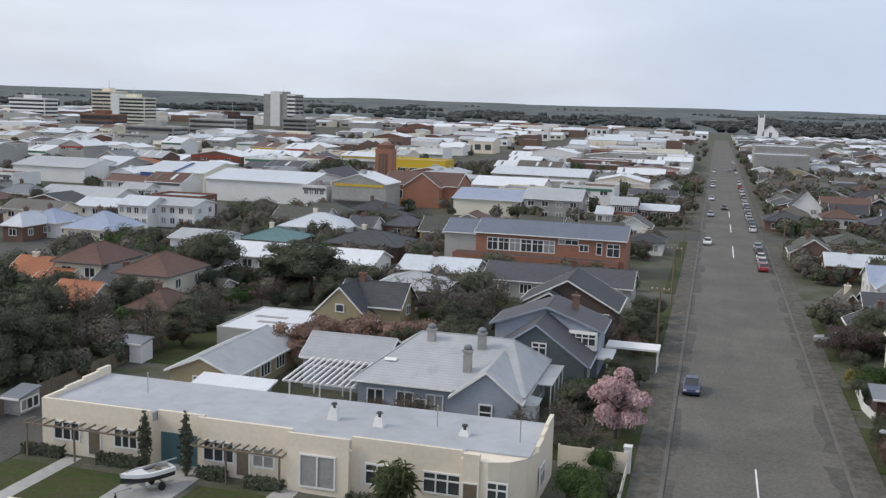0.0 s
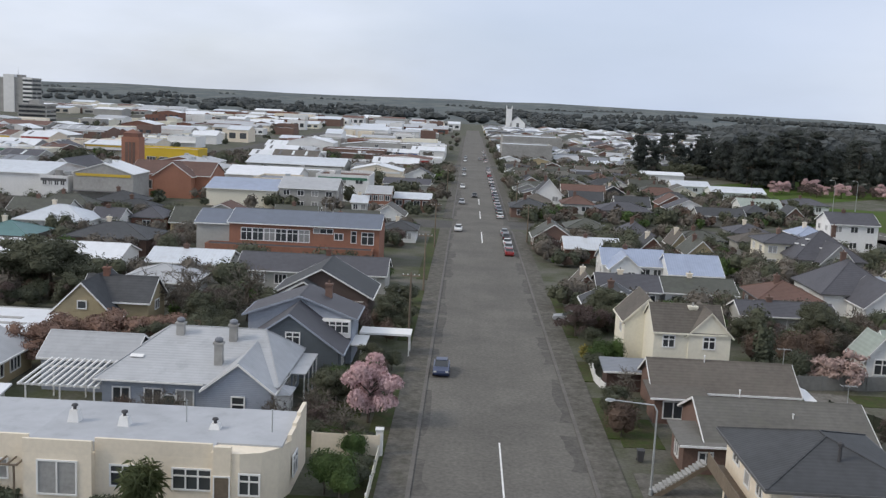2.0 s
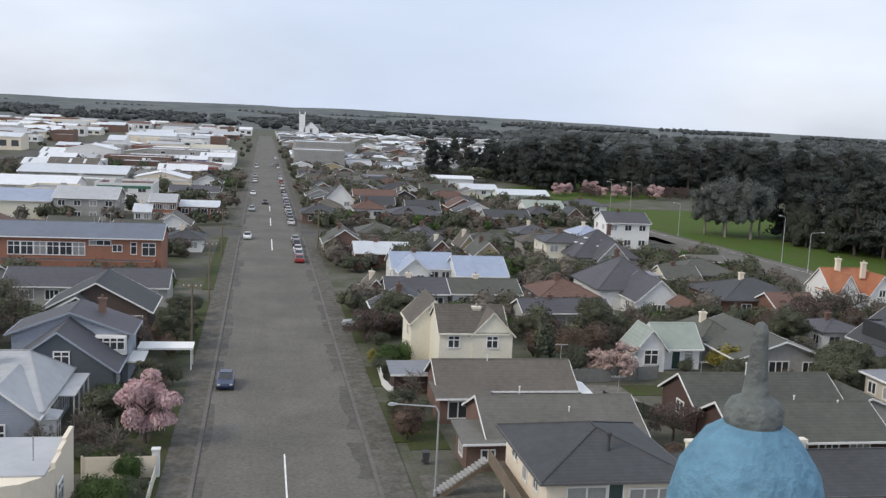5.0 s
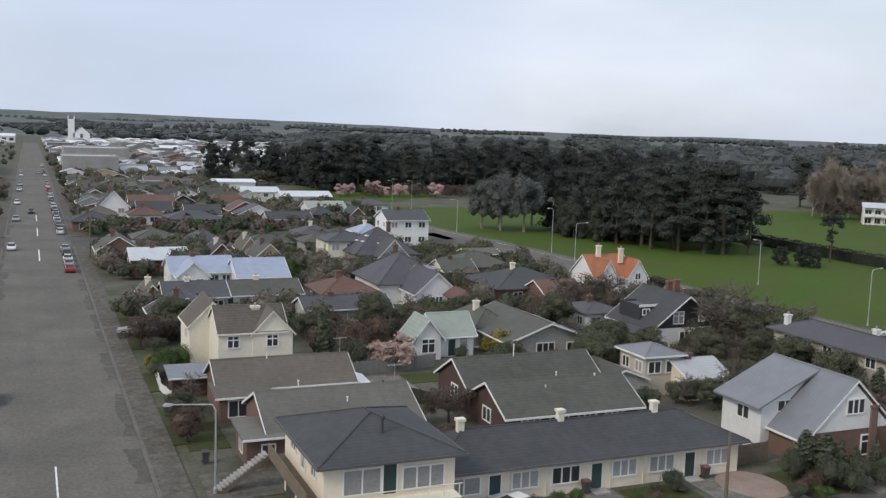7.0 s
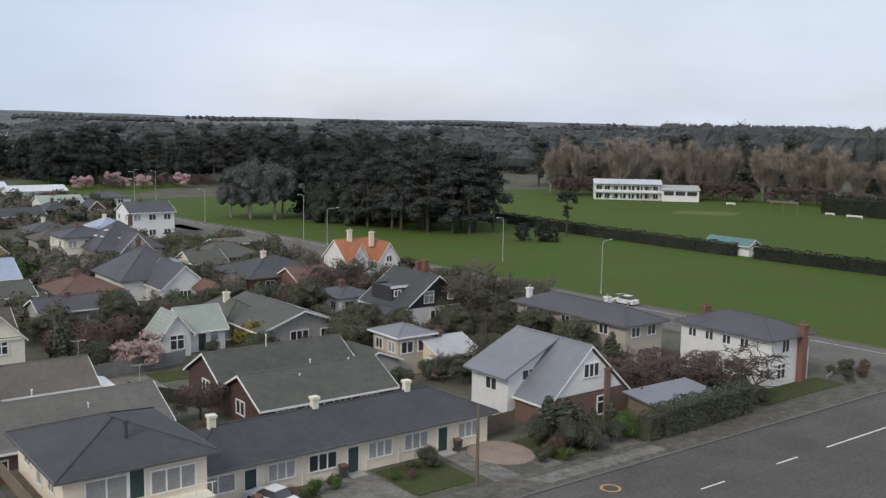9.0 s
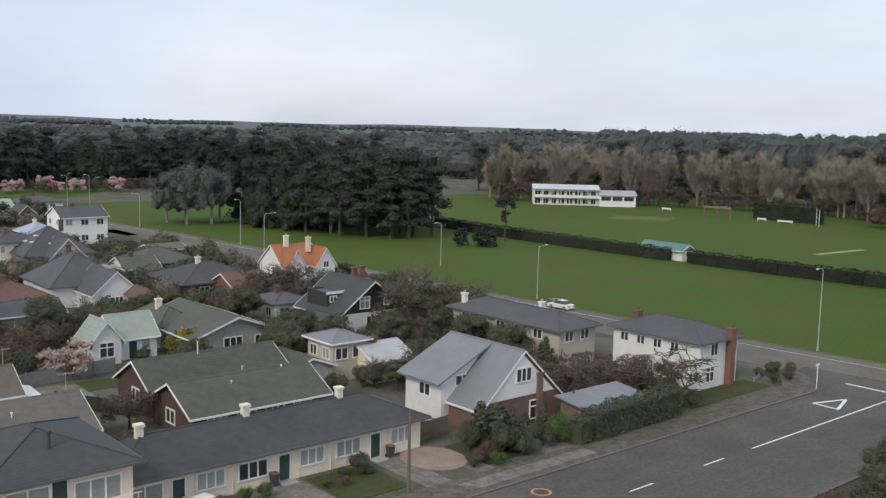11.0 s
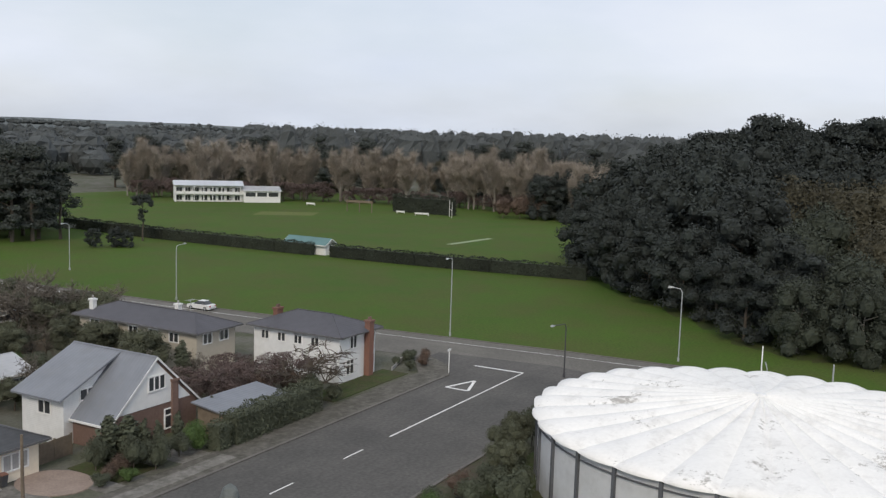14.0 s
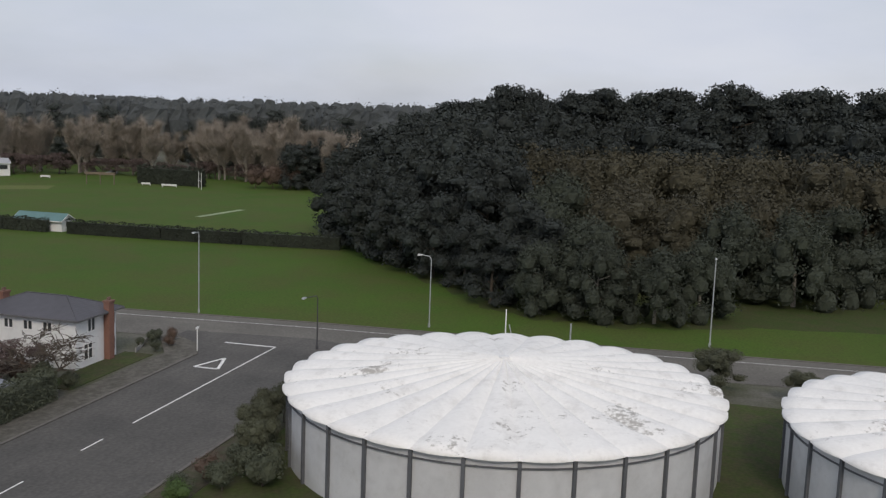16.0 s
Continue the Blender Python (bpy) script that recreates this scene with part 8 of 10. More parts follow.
def tower_block(label, x, y, w, d, h, floors, wall, core=None, banded=None):
    ob = thing("tower_block", label, "building", x, y)
    part("wall", Mesh().box(-w / 2, -d / 2, 0, w / 2, d / 2, h), wall, ob)
    part("parapet", Mesh().box(-w / 2 - 0.3, -d / 2 - 0.3, h, w / 2 + 0.3, d / 2 + 0.3, h + 1.0), wall, ob)
    for k in range(floors):
        z = h * (k + 0.35) / floors
        x0, x1 = banded or (-w / 2 + 0.8, w / 2 - 0.8)
        part("window_band", Mesh().box(x0, -d / 2 - 0.35, z, x1, -d / 2 + 0.05, z + h / floors * 0.5), GLASS, ob)
        if banded:
            part("spandrel", Mesh().box(x0, -d / 2 - 0.45, z + h / floors * 0.5, x1, -d / 2 + 0.05, z + h / floors), WHITE, ob)
        part("window_band", Mesh().box(w / 2 - 0.05, -d / 2 + 0.8, z, w / 2 + 0.15, d / 2 - 0.8, z + h / floors * 0.5), GLASS, ob)
    if core:
        part("stair_core", Mesh().box(core[0], -d / 2 - 1.5, 0, core[1], d / 2, h + core[2]), WHITE, ob)
    part("plant_room", Mesh().box(-w * 0.2, -d * 0.2, h + 1, w * 0.15, d * 0.25, h + 4), wall, ob)
    part("mast", Mesh().tube((0, 0, h + 3.5), (0, 0, h + 11), 0.25, 0.1, 5), STEEL, ob)
    return ob


tower_block("grey office tower with a white core, banded windows and aerials", -466, 1013, 38, 22, 34, 8, CONCRETE, (-10, 1, 4), (9.5, 19))
tower_block("cream stepped hotel block with balconies", -535, 829, 34, 20, 26, 8, CREAM2, (-18, -9, 4))
tower_block("pale stepped hotel wing", -566, 835, 24, 22, 31, 9, CREAM)
tower_block("dark red-brown office block", -368, 706, 26, 20, 14.5, 4, BRICK_D)
tower_block("pale concrete office block with banded windows", -345, 640, 36, 18, 13, 4, CONCRETE)
tower_block("grey office block with banded windows", -335, 760, 22, 18, 13, 4, CONCRETE)
tower_block("red brick warehouse block in town", -480, 700, 30, 20, 12, 3, BRICK_R)
tower_block("low concrete office block in town", -345, 560, 34, 18, 9, 3, CONCRETE)
tower_block("pale white office block", -640, 820, 40, 20, 22, 6, WHITE)
ch = house("white church with a square pinnacled tower", [(50, 1222, 68, 1250, 9, 17, "y")], WHITE, ROOF_SLATE, [("S", 59, 1222, 3, 3.0, 6.0, 2, 2)], name="church", category="church")
part("tower", Mesh().box(-14.5, -14, 0, -7.5, -7, 26), WHITE, ch)
for sx in (-14.3, -7.7):
    for sy in (-13.8, -7.2):
        part("pinnacle", Mesh().tube((sx, sy, 26), (sx, sy, 30), 0.6, 0.1, 5), WHITE, ch)
house("large pale hall with a long blank front", [(22, 640, 60, 690, 9, 10, "flat")], CONCRETE, ROOF_LIGHT, [], name="building", category="building")
keep(-140, 380, -100, 402), keep(-110, 262, -68, 298), keep(20, 636, 62, 692), keep(-600, 690, -300, 1030)


# ---- the rest of the town ----
rng = random.Random(11)
for y0, y1, x0, x1 in ((226, 245, -330, 104), (453, 472, -420, 110), (678, 696, -500, 260), (898, 916, -600, 330)):
    keep(x0, y0, x1, y1)
for x0, x1, y0, y1 in ((-130, -110, 54, 1100), (-247, -230, 54, 1100), (-364, -348, 54, 1100), (-5, 13, 0, 1300)):
    keep(x0, y0, x1, y1)


def clear(x0, y0, x1, y1, pad=0.8):
    return not any(a < x1 + pad and c > x0 - pad and b < y1 + pad and d > y0 - pad for a, b, c, d in BLOCKED)


SHOP_WALLS = [WHITE, WHITE, CREAM2, CONCRETE, CONCRETE, BOARD_G, BRICK_R, WHITE, CREAM, BRICK_B]
SHOP_ROOFS = [ROOF_WHITE, ROOF_LIGHT, ROOF_WHITE, ROOF_LIGHT, ROOF_WHITE, ROOF_IRON, ROOF_IRON, ROOF_MID, ROOF_MID, MEMBRANE, ROOF_SLATE, ROOF_CHAR, ROOF_RUST, ROOF_TAN, ROOF_BROWN, ROOF_WHITE, ROOF_MID]
PALE_ROOFS = [ROOF_WHITE, ROOF_LIGHT, ROOF_WHITE, ROOF_LIGHT, ROOF_IRON, MEMBRANE, ROOF_RUST, ROOF_WHITE]
ROOF_WORD = {ROOF_MID: "mid-grey iron", ROOF_WHITE: "white", ROOF_LIGHT: "pale blue-grey", ROOF_IRON: "grey iron", MEMBRANE: "flat grey", ROOF_SLATE: "slate-grey", ROOF_BLUE: "blue-grey", ROOF_RUST: "brown-red", ROOF_CHAR: "charcoal", ROOF_GREEN: "green-grey", ROOF_BROWN: "brown tiled", ROOF_TAN: "grey tiled", ROOF_ORANGE: "orange tiled", ROOF_TEAL: "teal", ROOF_MINT: "pale green"}
WALL_WORD = {WHITE: "white", CREAM: "cream", CREAM2: "pale cream", CONCRETE: "concrete", BOARD_G: "grey", BRICK_R: "red brick", BOARD_W: "white weatherboard", BRICK_B: "brown brick", BOARD_T: "tan"}
far_town = Mixed()


SIGN_PAINTS = [mat("sign_red", (0.36, 0.05, 0.04), 0.6, 0.06), mat("sign_blue", (0.07, 0.14, 0.36), 0.6, 0.06), mat("sign_green", (0.05, 0.16, 0.10), 0.6, 0.06), mat("sign_yellow", (0.60, 0.42, 0.06), 0.6, 0.06), WHITE, WHITE, GUTTER]
SKYLIGHT = mat("translucent_roof_sheet", (0.62, 0.66, 0.66), 0.4, 0.06, 1, 0.3)
srng = random.Random(17)


def shop_details(ob, x0, y0, x1, y1, e, r, k):
    """Sign band and canopy on the front, skylights or plant on the roof of a commercial building."""
    cx, cy, w, d = (x0 + x1) / 2, (y0 + y1) / 2, x1 - x0, y1 - y0
    if srng.random() < 0.55:
        part("sign_band", Mesh().box(-w * 0.46, -d / 2 - 0.12, e - 0.85, w * 0.46, -d / 2 - 0.01, e - 0.15), srng.choice(SIGN_PAINTS), ob)
    if srng.random() < 0.4:
        part("canopy", Mesh().box(-w * 0.48, -d / 2 - 2.2, 2.7, w * 0.48, -d / 2 - 0.01, 2.9), srng.choice([WHITE, GUTTER, ROOF_IRON]), ob)
    if k == "x":
        sl = (r - e) / (d / 2)
        for q in range(int(w / 5)):
            sx, sy = -w / 2 + 2.5 + 5 * q, -d / 2 + d * 0.12
            sz = lambda yy: e + sl * (yy + d / 2) + 0.2
            part("skylight", Mesh().add([(sx - 0.45, sy, sz(sy)), (sx + 0.45, sy, sz(sy)), (sx + 0.45, -d * 0.08, sz(-d * 0.08)), (sx - 0.45, -d * 0.08, sz(-d * 0.08)), (sx - 0.45, sy, sz(sy) + 0.05), (sx + 0.45, sy, sz(sy) + 0.05), (sx + 0.45, -d * 0.08, sz(-d * 0.08) + 0.05), (sx - 0.45, -d * 0.08, sz(-d * 0.08) + 0.05)],
                                        [(3, 2, 1, 0), (4, 5, 6, 7), (0, 1, 5, 4), (1, 2, 6, 5), (2, 3, 7, 6), (3, 0, 4, 7)]), SKYLIGHT if q % 3 else GUTTER, ob)
    else:
        z = e if k == "flat" else r - 0.3
        for q in range(srng.randrange(1, 4)):
            sx, sy = srng.uniform(-0.35, 0.35) * (w if k == "flat" else 0.2), srng.uniform(-0.3, 0.3) * d
            part("roof_plant", Mesh().box(sx - 0.7, sy - 0.6, z, sx + 0.7, sy + 0.6, z + srng.uniform(0.8, 1.5)), srng.choice([STEEL, WHITE, CONCRETE]), ob)


def building(label, x0, y0, x1, y1, e, r, k, wall, roof, n, home):
    """A thing of its own where it can be told apart; further off a piece of the joined town."""
    keep(x0, y0, x1, y1)
    if y0 < (450 if home else 540):
        ob = house(label, [(x0, y0, x1, y1, e, r, k)], wall, roof, row("S", x0 + 0.5, x1 - 0.5, y0, e - 1.8, n, min(2.0, (x1 - x0) / (n + 1) * 0.7), 1.2, 2) if n else [],
              [(x0 + (x1 - x0) * 0.4, (y0 + y1) / 2, e, r + 0.9, BRICK_B if n == 2 else CREAM)] if home and (int(x0) + int(y0)) % 2 else [], name="house" if home else "building", category="house" if home else "building", over=0.45 if home else 0.2)
        if not home:
            shop_details(ob, x0, y0, x1, y1, e, r, k)
        return
    wm_, rf_, tr_, cap_ = wing_shapes(x0, y0, x1, y1, e, r, k, 0.3)
    far_town.add(wm_, wall)
    far_town.add(rf_, roof)
    far_town.add(tr_, TRIM if k != "flat" else wall)
    if n:
        for c in range(n):
            cx = x0 + (x1 - x0) * (c + 0.5) / n
            hw = (x1 - x0) / n * 0.3
            far_town.add(Mesh().box(cx - hw, y0 - 0.08, e * 0.3, cx + hw, y0 + 0.02, e * 0.75), GLASS)


y = 246.0
while y < 1300:
    deep = rng.uniform(13, 22) * (1 + (y - 250) / 1300)
    x = -0.93 * y - rng.uniform(0, 20)
    while x < -8:
        w = rng.choice([rng.uniform(7, 13), rng.uniform(9, 17), rng.uniform(14, 26)]) * (1 + (y - 250) / 1300)
        d = deep * rng.uniform(0.7, 0.86)
        if x + w < -6 and clear(x, y, x + w, y + d) and rng.random() < 0.95:
            wall, roof = rng.choice(SHOP_WALLS), rng.choice(SHOP_ROOFS if y < 400 else PALE_ROOFS)
            k = rng.choice(["x", "x", "y", "flat", "flat"]) if w < 40 else rng.choice(["x", "flat"])
            e = rng.choice([rng.uniform(3.0, 5.0), rng.uniform(3.4, 7.4)]) * (1 + max(0, y - 500) / 1800)
            r = e + (0.6 if k == "flat" else rng.uniform(1.0, 2.4))
            building(f"{WALL_WORD[wall]} commercial building with a {ROOF_WORD[roof]} roof", x, y, x + w, y + d, e, r, k, wall, roof, rng.choice([0, 0, 2, 3, 4]), False)
        x += w + rng.choice([0.6, 1.5, 4, 6])
    y += deep * rng.uniform(0.9, 1.05)
HOME_WALLS = [BOARD_W, BOARD_G, CREAM2, BRICK_R, BRICK_B, BOARD_T, WHITE]
HOME_ROOFS = [ROOF_SLATE, ROOF_CHAR, ROOF_GREEN, ROOF_BROWN, ROOF_MID, ROOF_RUST, ROOF_TAN, ROOF_CHAR, ROOF_GREEN]
ZONES = [(15, 118, 90, 226, 12), (15, 246, 92, 300, 12), (15, 300, 72, 452, 12), (15, 472, 120, 676, 13), (15, 696, 230, 900, 17), (15, 916, 320, 1300, 22), (-60, 184, -8, 226, 12), (-112, 134, -62, 226, 13), (-228, 130, -132, 226, 14)]
for zx0, zy0, zx1, zy1, step in ZONES:
    y = zy0
    while y < zy1 - 8:
        x = zx0 + rng.uniform(0, 3)
        while x < zx1 - 7:
            w, d = rng.uniform(8.5, 13.5) * step / 13, rng.uniform(7, 9.5) * step / 13
            if clear(x, y, x + w, y + d, 1.2):
                wall, roof = rng.choice(HOME_WALLS), rng.choice(HOME_ROOFS)
                if zy0 > 460 and rng.random() < 0.35:
                    wall, roof = WHITE, rng.choice([ROOF_LIGHT, ROOF_WHITE, ROOF_IRON])
                k = rng.choice(["x", "y", "hip", "hip"])
                building(f"{WALL_WORD[wall]} house with a {ROOF_WORD[roof]} roof", x, y, x + w, y + d, 2.7, rng.uniform(4.2, 5.4), k, wall, roof, 2, True)
            x += w + rng.uniform(2.5, 6)
        y += step + rng.uniform(-1, 2)
tagged(new("distant_town", far_town.data("distant_town")), "dense distant town of low pale-roofed buildings", "buildings", "", "stuff")

# ---- pavilion, hedge and goalposts of the park ----
pv = thing("pavilion", "white two-storey sports pavilion with balconies", "pavilion", 284.5, 245.5, 0, -43)
wing(pv, -19, 0, 5.5, 10, 6.0, 7.3, "x", WHITE, ROOF_LIGHT, 0.5)
wing(pv, 5.5, -3, 19, 9, 4.4, 5.6, "x", WHITE, ROOF_IRON, 0.5)
for k in range(8):
    add_window(pv, "S", -17.4 + 3.0 * k, 0, 3.5, 2.0, 1.7, 2)
    add_window(pv, "S", -17.4 + 3.0 * k, 0, 0.6, 2.0, 1.8, 2)
    part("balcony_post", Mesh().box(-18.9 + 3.3 * k, -1.8, 0, -18.65 + 3.3 * k, -1.6, 6.0), WHITE, pv)
for k in range(3):
    add_window(pv, "S", 8.0 + 4.2 * k, -3, 2.3, 3.6, 1.5, 1)
part("balcony", Mesh().box(-19, -1.8, 2.9, 5.5, 0, 3.1).box(-19, -1.8, 3.1, 5.5, -1.7, 3.9), WHITE, pv)
part("balcony_roof", Mesh().box(-19.3, -2.0, 6.0, 5.6, -0.5, 6.15), ROOF_LIGHT, pv)
hx = [(184, 213), (182.2, 192), (181.6, 175), (181.8, 158), (182, 141), (182.2, 130.5)]
hx2 = [(182.6, 126), (183.8, 105), (185.6, 88), (188, 68)]
for pts in (hx, hx2):
    for (xa, ya), (xb, yb) in zip(pts[:-1], pts[1:]):
        hedge("tall clipped dark windbreak hedge across the park", xa, ya, xb, yb, 2.9, 1.6, HEDGE_BLACK, int(ya), 70, 0.18)
hedge("high dark clipped hedge at the far side of the field", 299, 182, 299, 158, 6.0, 3.0, HEDGE_BLACK, 5, 60, 0.3)
ps = house("small white park shed with a green-grey roof", [(183.6, 128.2, 187.2, 139.4, 2.5, 3.5, "y", WHITE, ROOF_TEAL)], WHITE, ROOF_TEAL, [("S", 185.4, 128.2, 1.0, 1.0, 0.9, 1)], name="shed", category="shed", over=0.6)
for bx, by, bl in ((291, 166, 5.0), (292, 175, 3.0), (296, 216, 3.5)):
    bench = thing("bench", "low white bench beside the sports field", "bench", bx, by, 0.06, 100)
    part("seat", Mesh().box(-bl / 2, -0.25, 0.42, bl / 2, 0.25, 0.5), WHITE, bench)
    part("backrest", Mesh().box(-bl / 2, 0.2, 0.5, bl / 2, 0.28, 1.0), WHITE, bench)
    for lx in (-bl / 2 + 0.2, bl / 2 - 0.2):
        part("leg", Mesh().box(lx - 0.06, -0.22, 0, lx + 0.06, 0.22, 0.42), WHITE, bench)
sf = thing("scoreboard", "dark scoreboard frame on posts by the trees", "scoreboard", 286, 188, 0.06, 100)
part("board", Mesh().box(-5, -0.15, 3.2, 5, 0.15, 4.0), WOOD, sf)
for lx in (-4.6, 0, 4.6):
    part("post", Mesh().box(lx - 0.12, -0.12, 0, lx + 0.12, 0.12, 3.2), WOOD, sf)
gpx = thing("goalposts", "white rugby goalposts on the far field", "goalposts", 290, 154)
for gx, gy in ((0, 0), (4.5, 3.4)):
    part("upright", Mesh().tube((gx, gy, 0), (gx, gy, 5.4), 0.1, 0.08, 6), WHITE, gpx)
part("crossbar", Mesh().tube((0, 0, 2.6), (4.5, 3.4, 2.6), 0.08, 0.08, 6), WHITE, gpx)
mw = Mesh().add([(223, 117.4, 0.065), (243.5, 115.8, 0.065), (243.5, 117.6, 0.065), (223, 119.2, 0.065)], [(0, 1, 2, 3)])
setting("pitch_line", mw, leaf("pale_grass_strip", (0.22, 0.27, 0.16), 0), "pale worn strip across the turf", "grass")
cw = Mesh().add([(250, 205, 0.064), (262, 190, 0.064), (274, 196, 0.064), (262, 211, 0.064)], [(0, 1, 2, 3)])
setting("cricket_square", cw, blend_ground("dry_turf", [(0.11, 0.14, 0.035), (0.10, 0.13, 0.035), (0.12, 0.13, 0.045)], [0.1, 0.4]), "drier mown square on the sports field", "grass")

# ---- kinds of plants ----
K = {}
for s in range(4):
    K["pine", s] = tree_kind(20 + s, 24, 6.2, "pine", PINE, 5600, 0.27)
    K["macro", s] = tree_kind(30 + s, 20, 8.0, "macro", MACRO, 6500, 0.27)
    K["gum", s] = tree_kind(40 + s, 17, 5.5, "round", GUM, 5200, 0.22, BARK_P)
    K["umbrella", s] = tree_kind(50 + s, 24, 4.7, "umbrella", MACRO, 4600, 0.22)
    K["gorse", s] = tree_kind(60 + s, 16, 7.4, "dome", GORSE, 7000, 0.22)
    K["olive", s] = tree_kind(65 + s, 16, 7.0, "dome", OLIVE, 7000, 0.22, BARK_P)
    K["poplar", s] = bare_kind(70 + s, 22, 6.6, TWIG, BARK_P, 5600, 0.64, 0.06)
    K["bare", s] = branched_kind(80 + s, 7, 3.2, BROWN, BARK, 0.032)
    K["plum", s] = tree_kind(85 + s, 4.5, 2.6, "low", PLUM, 5200, 0.075)
    K["gnarled", s] = branched_kind(88 + s, 6.6, 4.2, BARK, BARK, 0.036, 0.4)
    K["oak", s] = tree_kind(90 + s, 8, 4.2, "round", OAK, 9000, 0.105)
    K["shrub", s] = tree_kind(100 + s, 2.6, 1.6, "bush", SHRUB, 3000, 0.06)
    K["green", s] = tree_kind(110 + s, 3.0, 1.8, "bush", BRIGHT, 3000, 0.06)
    K["russet", s] = tree_kind(120 + s, 3.4, 2.0, "bush", RUSSET, 3000, 0.06)
    K["column", s] = tree_kind(130 + s, 5.0, 0.75, "column", SHRUB, 700, 0.16)
    K["slim", s] = tree_kind(135 + s, 5.0, 0.40, "column", SHRUB, 520, 0.12)
    K["copper", s] = tree_kind(140 + s, 6.0, 4.4, "round", COPPERLEAF, 8000, 0.11)
    K["pink", s] = tree_kind(150 + s, 5.6, 3.2, "low", PINK, 10500, 0.12)
K["pale"] = tree_kind(160, 4.6, 2.6, "round", PALEPINK, 1500, 0.16)
K["yellow"] = tree_kind(161, 3.6, 2.0, "bush", YELLOW, 700, 0.2)
WORDS = {"gnarled": ("bare_tree", "gnarled dark leafless garden tree", "tree"), "slim": ("cypress", "slim dark green columnar cypress", "tree"), "pine": ("pine_tree", "tall dark pine with a ragged crown", "tree"), "macro": ("conifer_tree", "dense dark macrocarpa with a spreading crown", "tree"), "gum": ("gum_tree", "grey-green gum tree with pale limbs", "tree"),
         "umbrella": ("pine_tree", "tall flat-topped dark pine on a bare trunk", "tree"), "gorse": ("broad_tree", "dense tree with a brown-tinged canopy", "tree"), "olive": ("broad_tree", "olive-green spreading tree with dense crown", "tree"), "poplar": ("bare_tree", "tall leafless grey-brown tree", "tree"),
         "bare": ("bare_tree", "leafless brown garden tree", "tree"), "plum": ("bare_shrub", "dense leafless shrub of plum-brown twigs", "shrub"), "oak": ("evergreen_tree", "rounded dark evergreen garden tree", "tree"), "shrub": ("shrub", "dark green garden shrub", "shrub"),
         "green": ("shrub", "bright green garden shrub", "shrub"), "russet": ("shrub", "garden shrub with russet leaves", "shrub"), "column": ("cypress", "slim dark green columnar cypress", "tree"), "copper": ("copper_tree", "low spreading tree in copper-brown leaf", "tree"), "pink": ("blossom_tree", "pink blossoming cherry tree", "tree"),
         "pale": ("blossom_tree", "pale pink blossoming garden tree", "tree"), "yellow": ("shrub", "garden shrub in yellow-green leaf", "shrub")}
prng = random.Random(5)


def grow(kind, x, y, s=1.0, sz=None, group=""):
    kk = K[kind] if kind in K else K[kind, prng.randrange(4)]
    n, l, c = WORDS[kind]
    return plant(kk, n, l, c, x, y, s, prng.uniform(0, 6.28), group, 0.0, sz)


# park trees
for x, y, s in ((146, 206, 0.86), (150, 200, 0.84), (154, 195, 0.92), (158, 193, 0.96), (162, 196, 0.9), (159, 202, 0.98), (153, 206, 0.94), (165, 192, 0.78), (148, 213, 0.88), (143, 217, 0.8), (156, 211, 0.95), (164, 204, 0.9)):
    grow("pine", x, y, s)
for x, y, s in ((143, 224, 0.66), (139, 232, 0.6), (147, 228, 0.7), (150, 221, 0.68), (142, 240, 0.7), (152, 234, 0.9), (160, 226, 0.95), (158, 240, 1.0), (168, 222, 1.0), (150, 246, 1.0), (174, 212, 0.95), (166, 236, 1.05), (144, 252, 0.95)):
    grow("olive" if int(x) % 3 else "macro", x, y, s)
for x, y, s in ((125.5, 250, 0.95), (131.5, 247, 1.05), (136.5, 252, 0.95), (128.5, 257, 1.0), (122.5, 256, 0.85)):
    grow("gum", x, y, s)
grow("umbrella", 175.5, 176.0, 0.5)
for x, y, q in ((159.6, 174.6, 0.24), (162.6, 171.0, 0.25), (164.6, 169.6, 0.22)):
    grow("macro", x, y, q)
for k in range(46):
    u = k / 45
    px, py = 276 + 58 * math.sin(u * 2.2) + prng.uniform(-6, 6), 294 - 160 * u + prng.uniform(-5, 5)
    grow("poplar", px, py, prng.uniform(0.82, 1.15))
for k in range(34):
    u = k / 33
    grow("plum", 278 + 54 * math.sin(u * 2.2) + prng.uniform(-4, 4), 282 - 156 * u + prng.uniform(-4, 4), prng.uniform(1.2, 2.0))
for k in range(70):
    u = prng.random()
    px, py = 296 + 75 * math.sin(u * 2.2) + prng.uniform(0, 50), 325 - 210 * u + prng.uniform(-10, 25)
    grow(prng.choice(["macro", "pine", "macro", "gorse"]), px, py, prng.uniform(0.85, 1.12))
for k in range(30):
    grow(prng.choice(["macro", "poplar", "macro", "poplar"]), 308 + prng.uniform(0, 40), 104 + prng.uniform(-14, 40), prng.uniform(0.75, 1.0))
for k in range(3):
    grow("russet", 304 + 3 * k, 142 - 5 * k, 2.4 + 0.3 * k)
